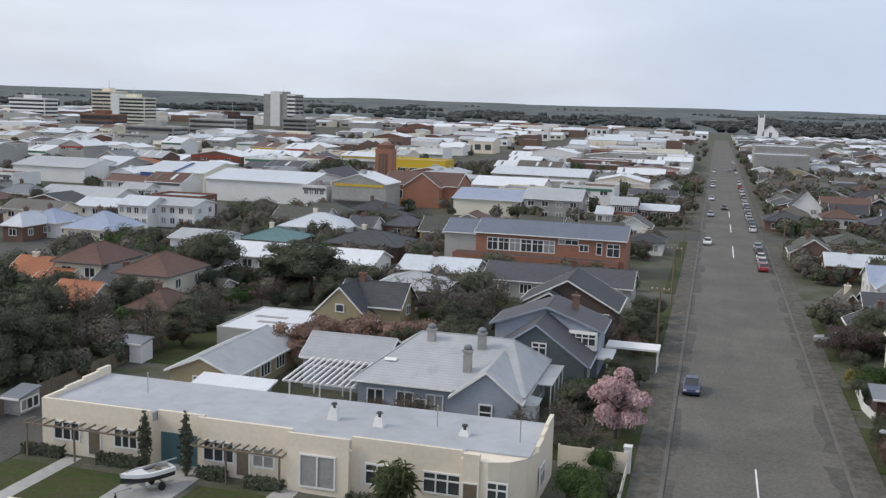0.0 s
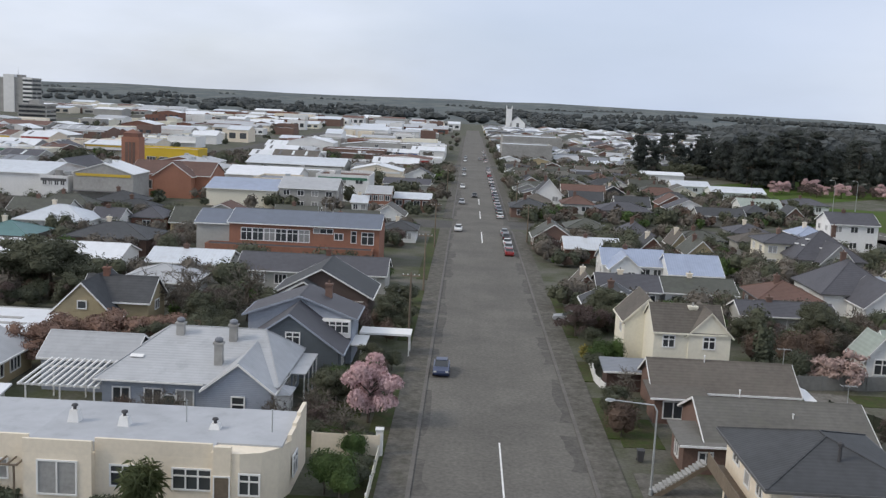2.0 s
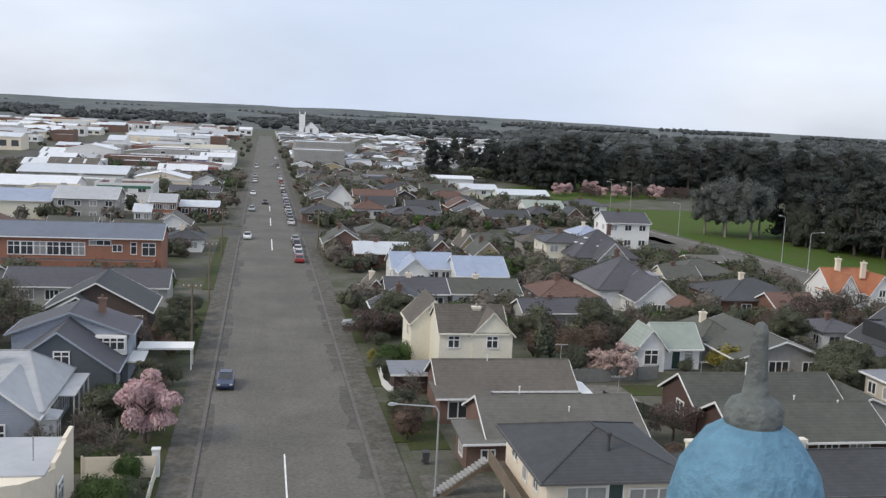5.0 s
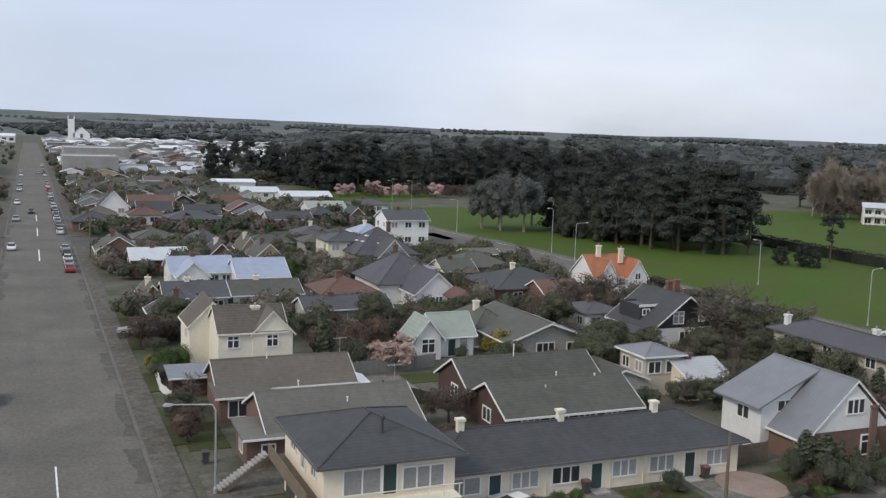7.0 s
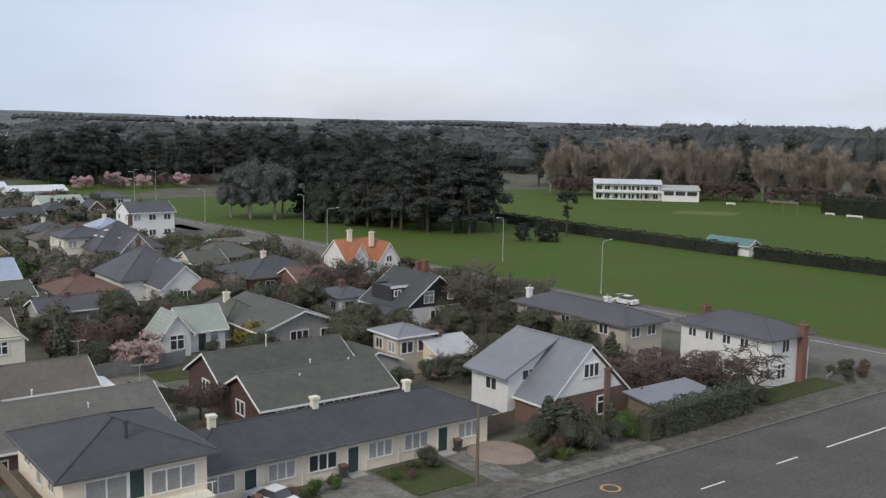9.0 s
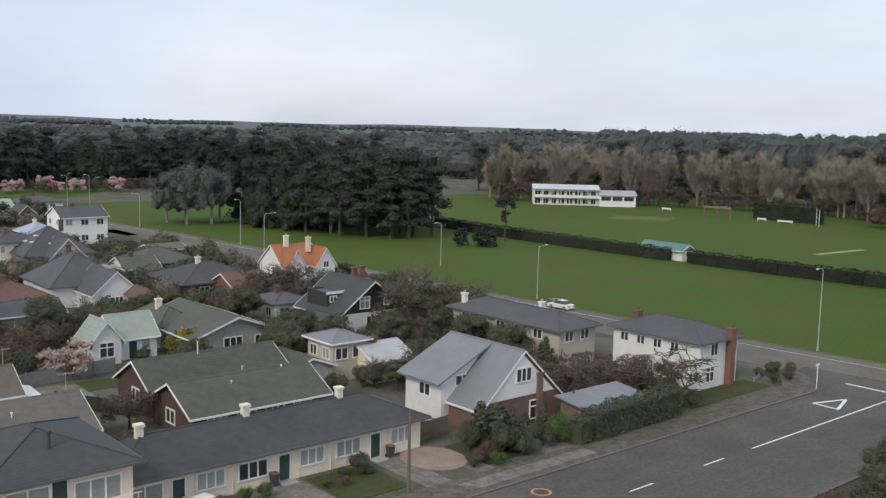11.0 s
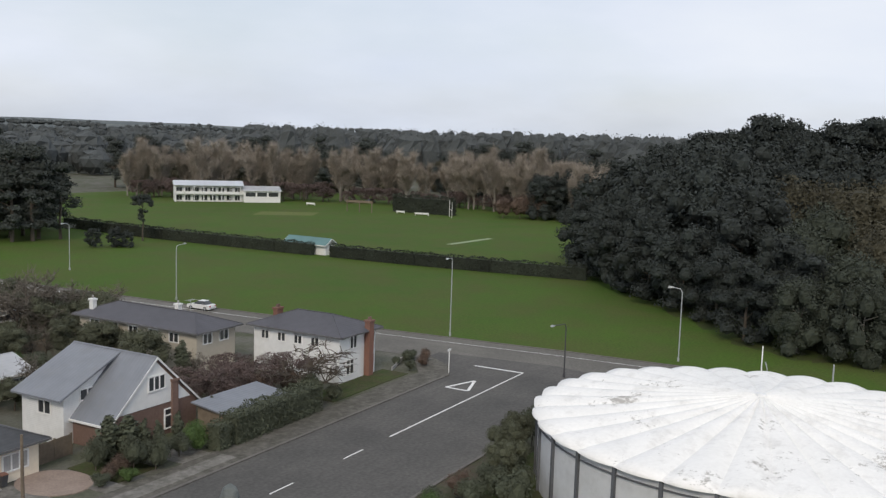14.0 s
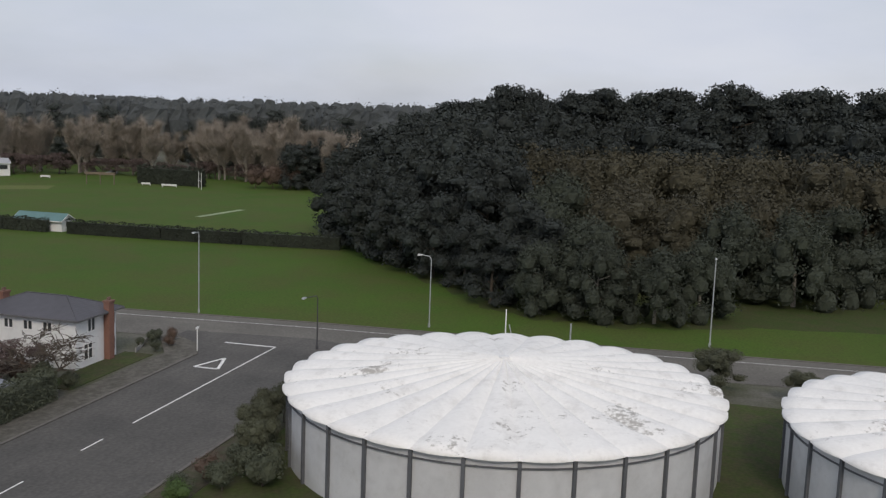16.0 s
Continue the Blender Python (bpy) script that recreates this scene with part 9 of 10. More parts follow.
# the dark wood east of the park road: low front, dark conifers, brown-topped canopy, tall pines behind
for x, y, s, kd in ((148, 29, 0.62, "macro"), (144, 21, 0.66, "olive"), (143, 13, 0.7, "olive"), (144, 5, 0.68, "olive"), (150, -1, 0.74, "olive"), (152, 15, 0.86, "olive"), (154, 25, 0.8, "macro"), (160, 36, 0.62, "macro"), (166, 43, 0.74, "macro"), (173, 51, 0.78, "macro"), (182, 58, 0.84, "macro"),
                    (192, 65, 0.82, "macro"), (200, 71, 0.8, "macro"), (208, 76, 0.78, "macro"), (167, -5, 0.98, "olive"), (166, -15, 0.96, "olive"), (173, -22, 1.0, "olive"), (182, -32, 1.0, "olive"), (178, -44, 0.95, "olive"), (168, 25, 1.02, "olive"), (170, 13, 1.06, "gorse"), (171, 2, 1.05, "gorse"),
                    (176, 36, 1.1, "macro"), (184, 46, 1.24, "macro"), (191, 53, 1.2, "macro"), (203, 60, 1.15, "macro"), (196, 46, 1.4, "macro"), (208, 49, 1.42, "macro"), (218, 52, 1.42, "macro"), (204, 40, 1.45, "macro"), (222, 44, 1.5, "macro"), (234, 50, 1.48, "macro"), (180, -8, 1.1, "gorse"), (186, -20, 1.12, "gorse"), (184, 24, 1.15, "olive"), (182, 12, 1.12, "gorse")):
    grow(kd, x, y, s)
for k in range(22):
    grow("gorse", 198 + prng.uniform(-5, 9), 34 - 108 * k / 21 + prng.uniform(-2, 2), prng.uniform(1.34, 1.5))
for k in range(22):
    x = prng.uniform(208, 245)
    grow("macro", x, prng.uniform(32, 66 + (x - 208) * 0.36), prng.uniform(1.1, 1.36))
for k in range(27):
    grow("umbrella", 250 + prng.uniform(-5, 7), 74 - 172 * k / 26 + prng.uniform(-1.5, 1.5), (1.16 + 0.08 * k if k < 4 else prng.uniform(1.42, 1.58)))
for k in range(30):
    grow("macro", prng.uniform(226, 252), 58 - 150 * k / 29, prng.uniform(1.36, 1.56))
# the far wood north of the park
for k in range(90):
    u, v = prng.random(), prng.random()
    px, py = 118 + 190 * u, 405 + 60 * v - 90 * u * (1 - v) + 40 * u
    grow(prng.choice(["pine", "macro", "macro", "pine", "bare"]), px, py, prng.uniform(0.85, 1.08))
for k in range(34):
    grow(prng.choice(["macro", "pine", "oak", "oak"]), prng.uniform(78, 128), prng.uniform(428, 520), prng.uniform(0.7, 0.95))
for k in range(30):
    grow("pink" if k % 3 == 0 else "plum", 112 + prng.uniform(0, 90), 372 + prng.uniform(0, 26), prng.uniform(0.9, 1.3))


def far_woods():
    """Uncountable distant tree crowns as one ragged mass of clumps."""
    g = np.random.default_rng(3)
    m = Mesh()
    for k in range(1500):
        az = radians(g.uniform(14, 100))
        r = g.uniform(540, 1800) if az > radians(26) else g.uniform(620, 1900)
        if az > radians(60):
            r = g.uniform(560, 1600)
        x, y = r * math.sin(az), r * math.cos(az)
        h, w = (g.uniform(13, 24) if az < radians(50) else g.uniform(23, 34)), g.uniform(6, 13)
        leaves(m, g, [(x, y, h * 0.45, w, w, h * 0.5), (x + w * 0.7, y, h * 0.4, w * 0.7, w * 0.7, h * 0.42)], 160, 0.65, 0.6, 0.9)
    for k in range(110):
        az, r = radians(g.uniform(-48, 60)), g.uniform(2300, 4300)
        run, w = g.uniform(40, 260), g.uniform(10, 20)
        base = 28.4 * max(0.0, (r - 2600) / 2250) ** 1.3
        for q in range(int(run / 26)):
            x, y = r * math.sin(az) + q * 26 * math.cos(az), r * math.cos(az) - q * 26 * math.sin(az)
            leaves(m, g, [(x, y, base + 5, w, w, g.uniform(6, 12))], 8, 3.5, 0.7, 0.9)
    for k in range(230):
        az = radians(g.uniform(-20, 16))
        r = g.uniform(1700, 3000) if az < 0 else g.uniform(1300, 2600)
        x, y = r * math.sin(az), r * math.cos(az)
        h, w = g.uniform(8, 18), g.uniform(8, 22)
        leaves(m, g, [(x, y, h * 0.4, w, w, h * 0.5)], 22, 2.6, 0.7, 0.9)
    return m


# foliage colour is lightened and greyed to carry the haze over the woods
tagged(new("distant_woods", far_woods().data("distant_woods", leaf("hazed_distant_foliage", (0.064, 0.072, 0.072), 0.12))), "distant dark woods beyond the town and park", "woods", "", "stuff")

# ---- garden trees in particular places ----
lrng = random.Random(31)
for k in range(62):
    x, y = lrng.uniform(-104, -54.5), lrng.uniform(80, 122)
    if free(x, y, 1.6) and not (-66 < x < -56 and 86 < y < 97):
        kd = lrng.choice(["oak", "bare", "shrub", "oak", "bare", "olive", "shrub", "bare", "plum"])
        grow(kd, x, y, lrng.uniform(0.7, 1.15) * (0.42 if kd == "olive" else 1.5 if kd == "shrub" else 0.9))
for kd, x, y, s, sz in (("bare", 87.4, 105.0, 1.35, 1.45), ("bare", 90.4, 103.4, 1.3, 1.4), ("bare", 85.2, 104.0, 1.2, 1.2), ("oak", 88.6, 103.0, 0.8, 0.8), ("bare", 94.5, 105.0, 1.1, 1.1), ("oak", 96.5, 102.5, 0.8, 0.75), ("bare", 99.0, 104.0, 1.0, 1.0), ("bare", 83.5, 131.0, 1.3, 1.1), ("bare", 80.0, 134.0, 1.2, 1.0), ("bare", 86.6, 134.5, 1.2, 1.0), ("russet", 84.0, 127.0, 1.6, 1.5),
                        ("oak", 88.0, 139.6, 0.5, 0.5), ("oak", 102.8, 142.0, 0.55, 0.55), ("shrub", 95.8, 139.8, 1.1, None), ("shrub", 72.0, 104.6, 1.3, None), ("oak", 70.4, 105.4, 0.6, 0.65),
                        ("shrub", 58.0, 58.6, 0.6, 0.5), ("russet", 59.4, 59.4, 0.45, None), ("shrub", 61.4, 58.8, 0.85, 1.3), ("shrub", 63.2, 58.2, 0.85, 1.35), ("column", 61.8, 62.2, 1.5, 0.85), ("column", 63.2, 61.4, 1.5, 0.8), ("shrub", 60.2, 61.8, 0.9, 1.2), ("shrub", 64.4, 63.4, 0.9, 0.9), ("russet", 67.2, 64.0, 0.6, None), ("russet", 61.0, 59.6, 0.6, None), ("shrub", 63.4, 59.8, 0.7, 0.95), ("green", 60.0, 57.9, 0.5, 0.4),
                        ("oak", -11.4, 92.6, 0.42, 0.42), ("shrub", -10.2, 95.0, 1.0, None), ("oak", -9.0, 98.6, 0.42, 0.42), ("shrub", -12.2, 97.0, 1.0, None), ("shrub", -11.8, 82.0, 0.8, None), ("green", -10.2, 80.6, 0.6, None), ("shrub", -9.0, 84.0, 0.55, None), ("shrub", -12.0, 87.6, 0.7, None), ("shrub", -7.6, 92.6, 0.7, None), ("shrub", -7.0, 80.4, 0.6, None), ("russet", -8.4, 101.4, 0.8, None), ("shrub", -7.0, 104.6, 0.9, None), ("oak", -9.4, 104.0, 0.4, 0.4), ("russet", -8.6, 117.0, 0.9, None), ("russet", -9.6, 121.0, 1.1, None), ("shrub", -7.2, 124.0, 1.0, None), ("russet", -8.0, 128.5, 1.0, None), ("oak", -8.6, 134.0, 0.5, 0.5), ("shrub", -7.4, 140.0, 1.1, None), ("shrub", -8.0, 118.6, 0.7, None)):
    grow(kd, x, y, s, sz)
for kd, x, y, s, sz in (("oak", -72, 131, 1.25, 1.2), ("oak", -56, 133, 1.5, 1.1), ("oak", -61, 135, 1.2, 1.1), ("oak", -84, 96, 1.3, 1.3), ("oak", -79, 92, 1.2, 1.2), ("oak", -90, 100, 1.2, 1.2), ("bare", -68, 99, 0.95, None), ("bare", -63, 103, 0.9, None), ("bare", -72, 101, 1.0, None), ("bare", -59, 98, 0.8, None), ("yellow", -65.5, 97, 1.1, None),
                        ("copper", -39.5, 101.5, 1.0, 0.85), ("copper", -35.5, 103.5, 1.05, 0.85), ("copper", -31.0, 103.8, 1.0, 0.85), ("copper", -43.5, 98.5, 0.7, 0.8), ("bare", -31, 119, 1.1, None), ("bare", -27, 124, 1.15, None), ("bare", -34, 125, 1.1, None), ("oak", -30, 115, 0.7, None), ("bare", -37, 121, 1.0, None),
                        ("pink", -7.7, 87.0, 0.92, 1.2), ("green", -9.2, 70.4, 1.25, 1.3), ("green", -8.0, 69.4, 1.1, 1.2), ("shrub", -7.2, 72.2, 0.9, None), ("shrub", -6.9, 74.6, 0.7, None), ("bare", -24.5, 80.6, 0.7, None), ("bare", -15.0, 83.2, 0.55, None),
                        ("slim", -41.5, 66.9, 1.3, 0.92), ("slim", -37.8, 66.6, 1.3, 1.02), ("green", 15.9, 110.2, 1.2, 1.25), ("green", 17.2, 111.2, 1.0, 1.2), ("yellow", 14.9, 111.6, 0.7, None), ("column", 33.4, 109, 1.3, None), ("column", 34.6, 110.4, 1.1, None),
                        ("pale", 41.6, 106.5, 1.0, None), ("pale", 39.8, 107.6, 0.8, None), ("russet", 38, 113, 1.5, None), ("russet", 41.5, 115, 1.6, None), ("russet", 35.5, 115.5, 1.4, None), ("shrub", 36.5, 107.6, 1.6, None), ("shrub", 51.2, 109.6, 0.8, None), ("yellow", 57.2, 108.5, 1.15, None), ("yellow", 55.5, 110.5, 0.8, None),
                        ("column", 64.4, 60.8, 0.72, None), ("column", 65.5, 60.2, 0.66, None), ("column", 68.2, 60.6, 0.68, None), ("shrub", 66.6, 58.9, 0.85, None), ("green", 68.6, 58.8, 0.95, None), ("shrub", 64.0, 58.6, 0.7, None), ("shrub", 62.6, 60.4, 0.75, None), ("column", 74.6, 62.5, 0.6, None), 
                        ("plum", 79.5, 66.4, 1.05, 1.0), ("plum", 82.2, 68.2, 1.1, 1.0), ("plum", 84.8, 65.6, 1.1, 0.95), ("plum", 87.8, 67.0, 1.1, 0.95), ("russet", 83.2, 64.6, 1.0, None), ("plum", 78.4, 69.6, 1.0, None), ("plum", 90.4, 65.2, 1.0, None), ("plum", 86.0, 70.0, 1.0, None), ("plum", 81.0, 64.8, 0.9, None), ("russet", 88.8, 64.2, 0.8, None), ("gnarled", 86.4, 58.8, 1.25, 1.0), ("shrub", 85.8, 59.6, 1.1, 1.3), ("shrub", 77.4, 73.6, 1.1, 1.6), ("column", 83.8, 75.0, 1.3, 1.0), ("shrub", 88.2, 58.4, 0.8, None), ("bare", 84.6, 74.6, 0.62, None), ("shrub", 80.4, 76.6, 0.95, 1.2),
                        ("oak", 84.2, 93.0, 0.62, 0.75), ("russet", 90.5, 104.5, 1.6, 1.5), ("oak", 93.6, 107.0, 0.75, 0.7), ("bare", 96.2, 110.0, 0.8, 0.9), ("oak", 98.5, 105.5, 0.7, 0.7), ("oak", 92.0, 101.5, 0.6, 0.7), ("bare", 89.0, 126, 0.9, None), ("bare", 84, 130, 1.0, None), ("plum", 80.5, 131, 1.4, None),
                        ("oak", 66.5, 101.5, 0.75, 0.75), ("oak", 69.5, 103.5, 0.7, 0.7), ("shrub", 66.5, 84.2, 1.2, None), ("shrub", 60.2, 82.8, 1.1, None), ("oak", 17.5, 128, 0.55, None), ("oak", 20, 128.5, 0.5, None), ("oak", 46, 128, 0.7, None), ("oak", 36.0, 122, 0.6, None), ("russet", 50.5, 121, 1.4, None),
                        ("shrub", 107.2, 60.6, 0.65, None), ("shrub", 108.8, 61.0, 0.62, None), ("shrub", 105.6, 61.4, 0.5, None), ("oak", 112.3, -3.3, 0.68, 0.62), ("oak", 110.6, -11.6, 0.5, 0.46), ("russet", 109.6, 59.4, 0.55, None), ("russet", 107.0, 58.4, 0.5, None), ("shrub", 104.4, 58.6, 0.55, None),
                        ("oak", 75.4, 31.9, 0.46, 0.54), ("oak", 79.0, 33.7, 0.44, 0.58), ("shrub", 72.2, 30.2, 1.3, 1.5), ("oak", 82.6, 34.5, 0.42, 0.58), ("shrub", 73.6, 32.2, 1.1, 1.1), ("shrub", 70.4, 32.6, 1.0, 0.95), ("shrub", 69.0, 35.0, 0.8, 0.7), ("green", 67.2, 34.6, 0.9, 0.6), ("russet", 71.8, 34.4, 0.8, 0.7), ("shrub", 86.4, 34.8, 1.1, 1.5), ("green", 61.4, 32.6, 1.0, 0.8), ("green", 59.6, 31.0, 1.0, 0.7), ("shrub", 63.6, 35.2, 0.8, 0.7), ("shrub", 79.4, 35.2, 0.9, None)):
    grow(kd, x, y, s, sz)
ct = thing("cabbage_tree", "small shaggy cabbage tree with strap leaves", "tree", -20.6, 64.6)
part("trunk", Mesh().lathe([(0.17, 0), (0.12, 2.5)], 0, 0, 8), BARK, ct)
sl = Mesh()
crng = np.random.default_rng(8)
for k in range(950):
    d = crng.normal(size=3)
    d[2] = d[2] * 0.7 + 0.25
    d /= np.linalg.norm(d)
    o = np.array((crng.normal() * 0.42, crng.normal() * 0.42, 2.75 + crng.normal() * 0.4))
    s_ = np.cross(d, (0, 0, 1.0)) * 0.05
    sl.add([o - s_, o + s_, o + d * 0.6 + s_ * 0.8 + (0, 0, 0.05), o + d * 1.05 - (0, 0, 0.3 * (1 - d[2]))], [(0, 1, 2, 3)])
part("crown", sl, leaf("strap_leaves", (0.075, 0.09, 0.035), 0.3), ct)
hedge("tall clipped green garden hedge beside the footpath", 71.4, 57.6, 84.6, 58.0, 2.9, 2.2, SHRUB, 3, 420, 0.10)
hedge("squat clipped green hedge beside the drive", 69.3, 57.5, 70.9, 57.6, 2.5, 1.8, SHRUB, 4, 480, 0.10)
cpt = house("grey flat-roofed carport behind a hedge", [(72.6, 59.2, 81.0, 62.4, 2.3, 2.7, "mono", WOOD, ROOF_MID)], WOOD, ROOF_MID, name="carport", category="carport")
for x0, x1, yy in ((-52.4, -48.8, 66.8), (-45.6, -41.8, 66.8), (-37.0, -34.6, 66.8), (-32.8, -29.8, 66.4), (-24.6, -21.6, 66.0)):
    hedge("low dark hedge under the windows", x0, yy, x1, yy, 0.8, 0.8, SHRUB, int(-x0), 120, 0.12)
for x, y in ((36.6, 62.6), (38.6, 63.0), (40.6, 63.4), (45.4, 62.2), (46.8, 61.6), (50.0, 62.6), (47.8, 63.4), (31.6, 63.0)):
    grow(prng.choice(["shrub", "russet", "green"]), x, y, prng.uniform(0.3, 0.55))
grow("shrub", 49.4, 63.2, 0.75)

# shrubs and small trees filling the gardens; further off one joined planting
planting = Mixed()
grng = np.random.default_rng(21)
for zx0, zy0, zx1, zy1, n in ((-60, 78, -7, 130, 90), (14.6, 76, 102, 130, 150), (-60, 130, -12, 226, 120), (14.6, 130, 95, 226, 400), (-112, 80, -60, 226, 340), (14.6, 246, 100, 330, 230), (-110, 246, -7, 330, 90), (14.6, 330, 72, 450, 160), (-228, 84, -132, 226, 170), (-250, 246, -110, 450, 70), (-110, 330, -7, 450, 90), (14.6, 470, 120, 676, 150), (-400, 300, -8, 700, 120), (14.6, 680, 240, 1000, 160), (-700, 600, -8, 1100, 60)):
    done = 0
    for k in range(n * 6):
        if done >= n:
            break
        x, y = prng.uniform(zx0, zx1), prng.uniform(zy0, zy1)
        if not free(x, y, 1.3):
            continue
        done += 1
        kd = prng.choice(["shrub", "shrub", "green", "russet", "bare", "oak", "plum", "shrub", "oak", "bare", "bare"])
        s = prng.uniform(0.6, 1.2) * (0.66 if kd in ("oak", "bare") else 1.05)
        if x > 93 and 78 < y < 100:
            s *= 0.4   # low planting towards the park road
        if zy1 <= 130:
            grow(kd, x, y, s)
            continue
        h = {"oak": 7.0, "bare": 6.0}.get(kd, 3.0) * s * (1.3 if y > 330 else 1.0)
        w = h * prng.uniform(0.45, 0.7)
        blobs = [(x, y, h * 0.5, w * 0.8, w * 0.8, h * 0.5)] + [(x + grng.normal() * w * 0.5, y + grng.normal() * w * 0.5, h * grng.uniform(0.35, 0.65), w * 0.5, w * 0.5, h * 0.33) for q in range(3)]
        planting.add(leaves(Mesh(), grng, blobs, 520 if y < 240 else 170, 0.12 + 0.010 * h if y < 240 else 0.36), {"green": BRIGHT, "russet": RUSSET, "bare": BROWN, "plum": PLUM, "oak": OAK}.get(kd, SHRUB))
tagged(new("garden_planting", planting.data("garden_planting")), "mixed shrubs and small trees between the houses", "shrubs", "", "stuff")

# ---- street furniture, fences, vehicles ----
street_lamp(124.6, 64.2, 11.2, 190, 1.8)
street_lamp(129.0, 33.2, 9.6, 100, 1.2)
street_lamp(132.6, -2.4, 11.4, 180, 0.5)
street_lamp(112.4, 42.2, 6.6, 170, 2.6, True, "dark-footed street lamp with a long arm")
street_lamp(121.9, 113, 9.0, 10, 2.0)
street_lamp(116.0, 203, 10.6, 180, 1.0)
street_lamp(115.0, 190.5, 8.4, 0, 2.4)
street_lamp(133.0, 151, 9.0, 180, 1.2)
street_lamp(15.0, 73.6, 7.2, 175, 3.2)
street_lamp(112, 250, 9.0, 180, 1.5)
street_lamp(118, 320, 10, 180, 1.2)
street_lamp(126, 322, 10, 180, 1.2)
for x, y, h in ((-6.0, 117, 8.6), (-5.8, 150, 9), (-5.8, 196, 9), (13.4, 262, 9), (-5.8, 300, 9), (13.4, 210, 8)):
    power_pole(x, y, h, 0)
power_pole(49.9, 57.4, 6.6, 0, 0)
cm = [(0, 7.2, 176), (3, 8.9, 191), (1, 9.0, 198), (0, 9.0, 205), (4, 9.1, 213), (1, 9.0, 221), (0, 9.0, 254), (5, 9.0, 262), (2, 9.1, 270), (1, 9.0, 279), (0, 9.0, 287), (4, 9.0, 296), (1, 9.1, 305), (2, 9.0, 315), (0, 9.1, 326), (1, 9.0, 340), (4, 9.0, 352), (0, 9.0, 366), (1, 9.1, 382), (3, 9.0, 400), (0, 9.0, 420), (1, 9.0, 440)]
for k, x, y in cm[1:]:
    car(k, x, y, 0)
car(2, -1.7, 104.6, 180)
for k, x, y in ((0, -1.4, 224), (1, -1.2, 286), (0, -1.4, 340), (0, -1.3, 400), (4, 2.6, 308), (1, -1.4, 430), (0, -1.3, 500), (1, -1.3, 530), (0, 9.0, 500), (4, 9.0, 520), (1, 9.0, 560), (0, 9.0, 600), (1, 6.2, 520)):
    car(k, x, y, 180 if x < 4 else 0)
car(0, 35.2, 63.2, 15)
car(0, -24.4, 61.6, 80)
car(0, 118.4, 104.4, 3)
car(4, 16.6, 131.0, 90)
car(1, 14.8, 133.5, 80)
for k, x, y in ((1, -92, 148), (0, -88, 150), (4, -98, 146), (0, -104, 150), (0, 320, 214), (1, 326, 210)):
    car(k, x, y, 70)
fence("garden_wall", "curving low white street wall", 14.6, 104.5, 14.9, 112.0, 1.2, WHITE, 2.4, WHITE)
fence("garden_wall", "low white street wall with a gate", 15.2, 100.5, 14.6, 104.3, 0.9, WHITE, 2.0, WHITE)
fence("timber_fence", "grey timber paling fence between gardens", 33.8, 104.6, 46.5, 106.4, 1.6, FENCE_G)
fence("timber_fence", "dark timber paling fence", 36.5, 96.5, 41.6, 88.0, 1.5, HEDGE_BLACK)
fence("timber_fence", "dark timber fence beside the flats", 58.4, 66.6, 62.0, 66.8, 1.8, WOOD)
fence("timber_fence", "weathered timber fence behind the garden", -11.5, 114.5, -11.2, 127.5, 1.5, WOOD)
fence("timber_fence", "weathered timber paling fence", 70.5, 98.0, 86.0, 99.8, 1.6, WOOD)
fence("timber_fence", "low timber boundary fence", -60.2, 66, -60.2, 100, 1.5, WOOD)
fence("garden_wall", "low stone wall round the corner lawn", 103.0, 60.2, 109.5, 62.4, 0.5, CONCRETE, 2.2)
lw = Mesh()
for x0, y0, x1, y1 in ((14.8, 62, 18.6, 71), (14.6, 84, 18.2, 92), (88, 58, 103, 61.6), (-13.0, 88.2, -8.6, 92.6), (-13.0, 80, -8.0, 85.0), (-11, 130, -6.8, 145), (36.2, 59.8, 38.6, 64.6), (45.2, 58.5, 51.0, 64.6), (59.4, 58.4, 63.6, 64.2), (34, 100, 46, 104), (-70, 94, -52, 112)):
    lw.box(x0, y0, 0, x1, y1, 0.055)
setting("garden_lawn_2", lw, LAWN, "small garden lawns between the houses", "grass")
dw = Mesh()
for x0, y0, x1, y1 in ((39.0, 57.2, 44.8, 65.2), (51.8, 57.2, 54.4, 65.2), (65.4, 57.2, 68.8, 63.6), (31.0, 57.2, 36.0, 64.4), (36, 96.5, 41, 104), (57.2, 57.2, 59.2, 60)):
    dw.box(x0, y0, 0, x1, y1, 0.06)
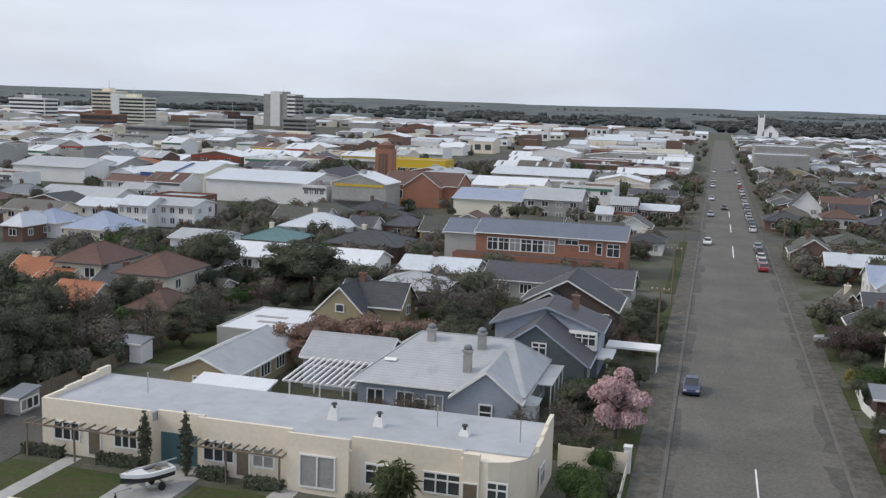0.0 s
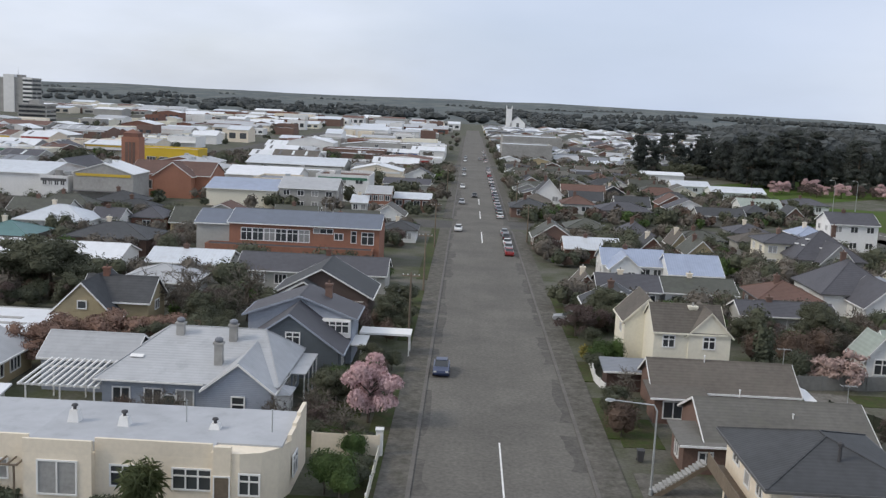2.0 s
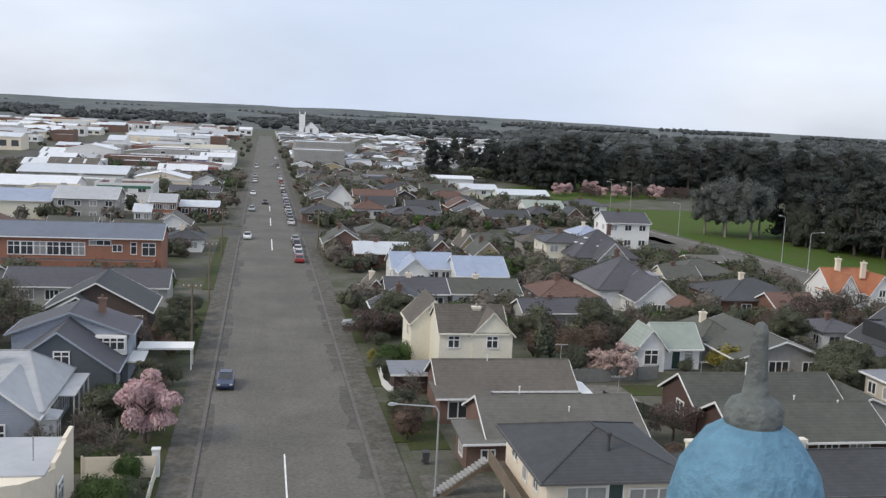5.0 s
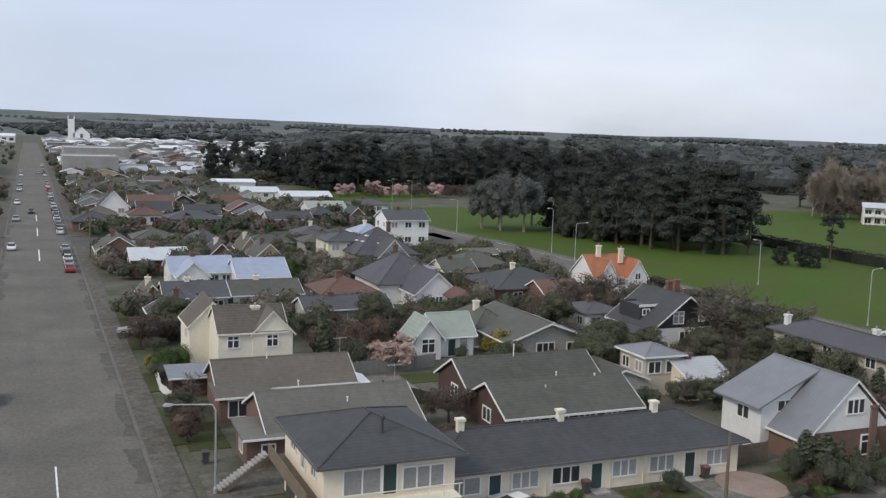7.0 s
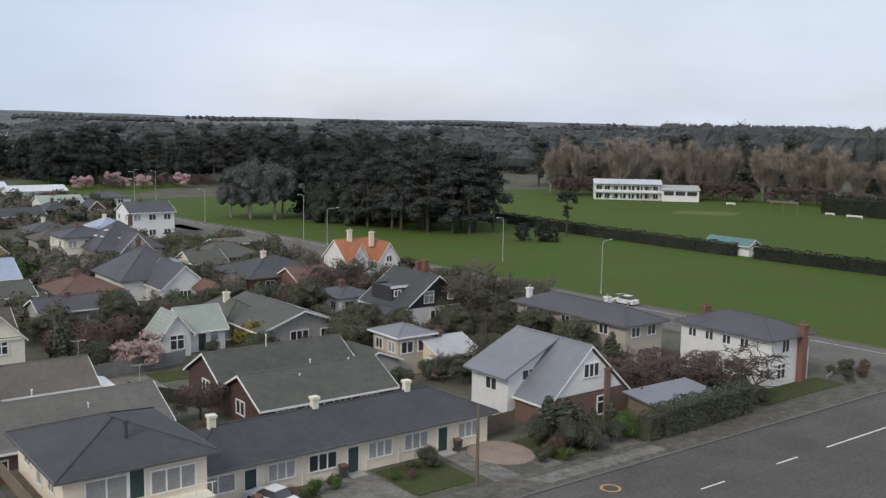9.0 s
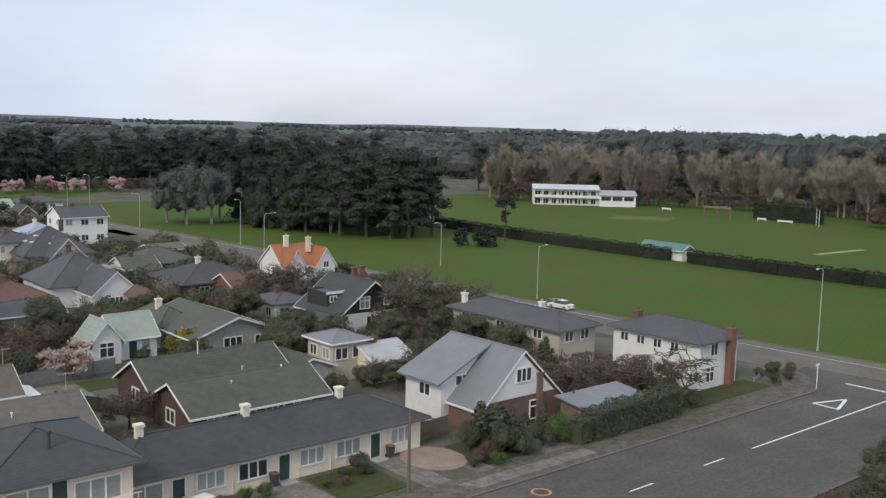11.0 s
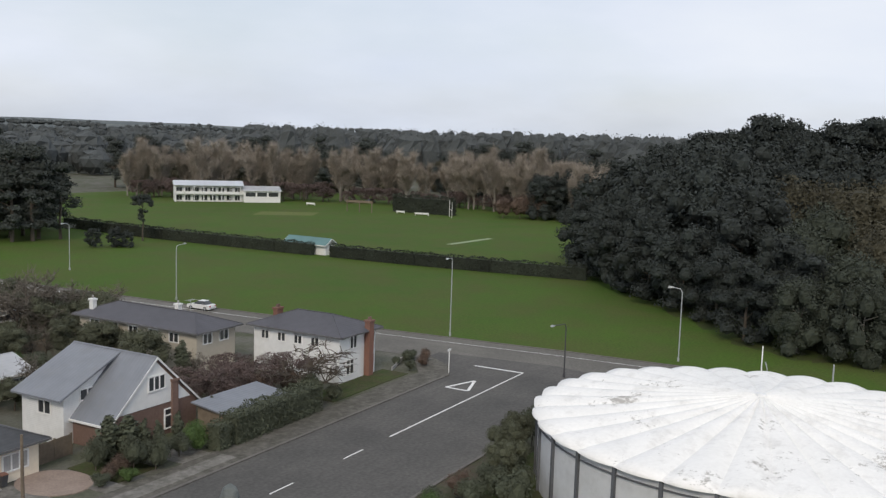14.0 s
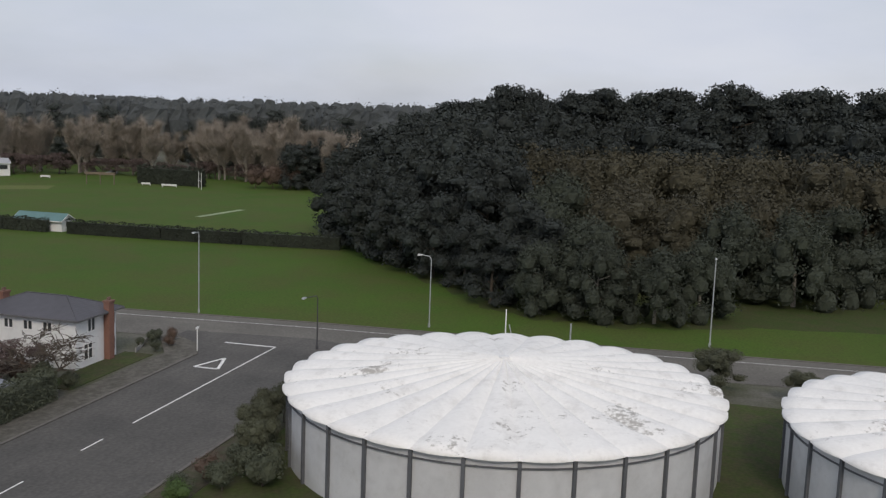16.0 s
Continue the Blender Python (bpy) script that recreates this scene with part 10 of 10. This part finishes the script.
setting("driveway_2", dw, PAVING, "worn concrete drives and paths", "path")
setting("driveway_4", Mesh().box(14.4, 72, 0, 20.0, 78, 0.06), FOOTPATH, "dark worn drive below the flats", "path")
pd = Mesh().prism([(56.6 + 2.7 * math.cos(a), 62.4 + 3.2 * math.sin(a)) for a in [k * 2 * math.pi / 28 for k in range(28)]], 0, 0.07)
setting("patio", pd, GRAVEL, "rounded tan paved turning circle", "path")
sm = Mesh().box(54.0, 54.6, 0.12, 69.0, 56.2, 0.135)
setting("path_patch", sm, PAVING, "pale patched footpath crossing", "path")
setting("garden_lawn_3", Mesh().box(60, -52, 0, 108, 34.1, 0.05), LAWN, "mown grass round the covered tanks", "grass")
sb2 = Mesh().box(60, 34.2, 0, 108, 37.2, 0.06)
setting("soil_bank", sb2, SOIL, "bare soil strip between the road and tank", "soil")
mh = thing("manhole", "painted ring round a manhole cover in the road", "manhole", 58.3, 51.2, 0.046)
part("cover", Mesh().lathe([(0.45, 0.0), (0.45, 0.012)], 0, 0, 20), DARK_POLE, mh)
rg = Mesh()
for k in range(24):
    a, b = 2 * math.pi * k / 24, 2 * math.pi * (k + 1) / 24
    rg.add([(0.62 * math.cos(a), 0.62 * math.sin(a), 0.008), (0.62 * math.cos(b), 0.62 * math.sin(b), 0.008), (0.85 * math.cos(b), 0.85 * math.sin(b), 0.008), (0.85 * math.cos(a), 0.85 * math.sin(a), 0.008)], [(3, 2, 1, 0)])
part("paint_ring", rg, mat("orange_road_paint", (0.45, 0.25, 0.08), 0.8, 0.15, 4, 1), mh)
sg = thing("street_sign", "white street name sign on a post", "sign", 106.0, 54.2, 0.1)
part("post", Mesh().lathe([(0.06, 0), (0.06, 2.9)], 0, 0, 6), WHITE, sg)
part("blade", Mesh().box(-0.4, -0.02, 2.6, 0.4, 0.02, 2.85), WHITE, sg)
for x, y, l in ((42.4, 64.9, BRICK_R), (34.0, 63.0, BRICK_R), (53.8, 64.8, BRICK_R), (15.4, 80.6, DARK_POLE)):
    wheelie_bin(x, y, 0, l)
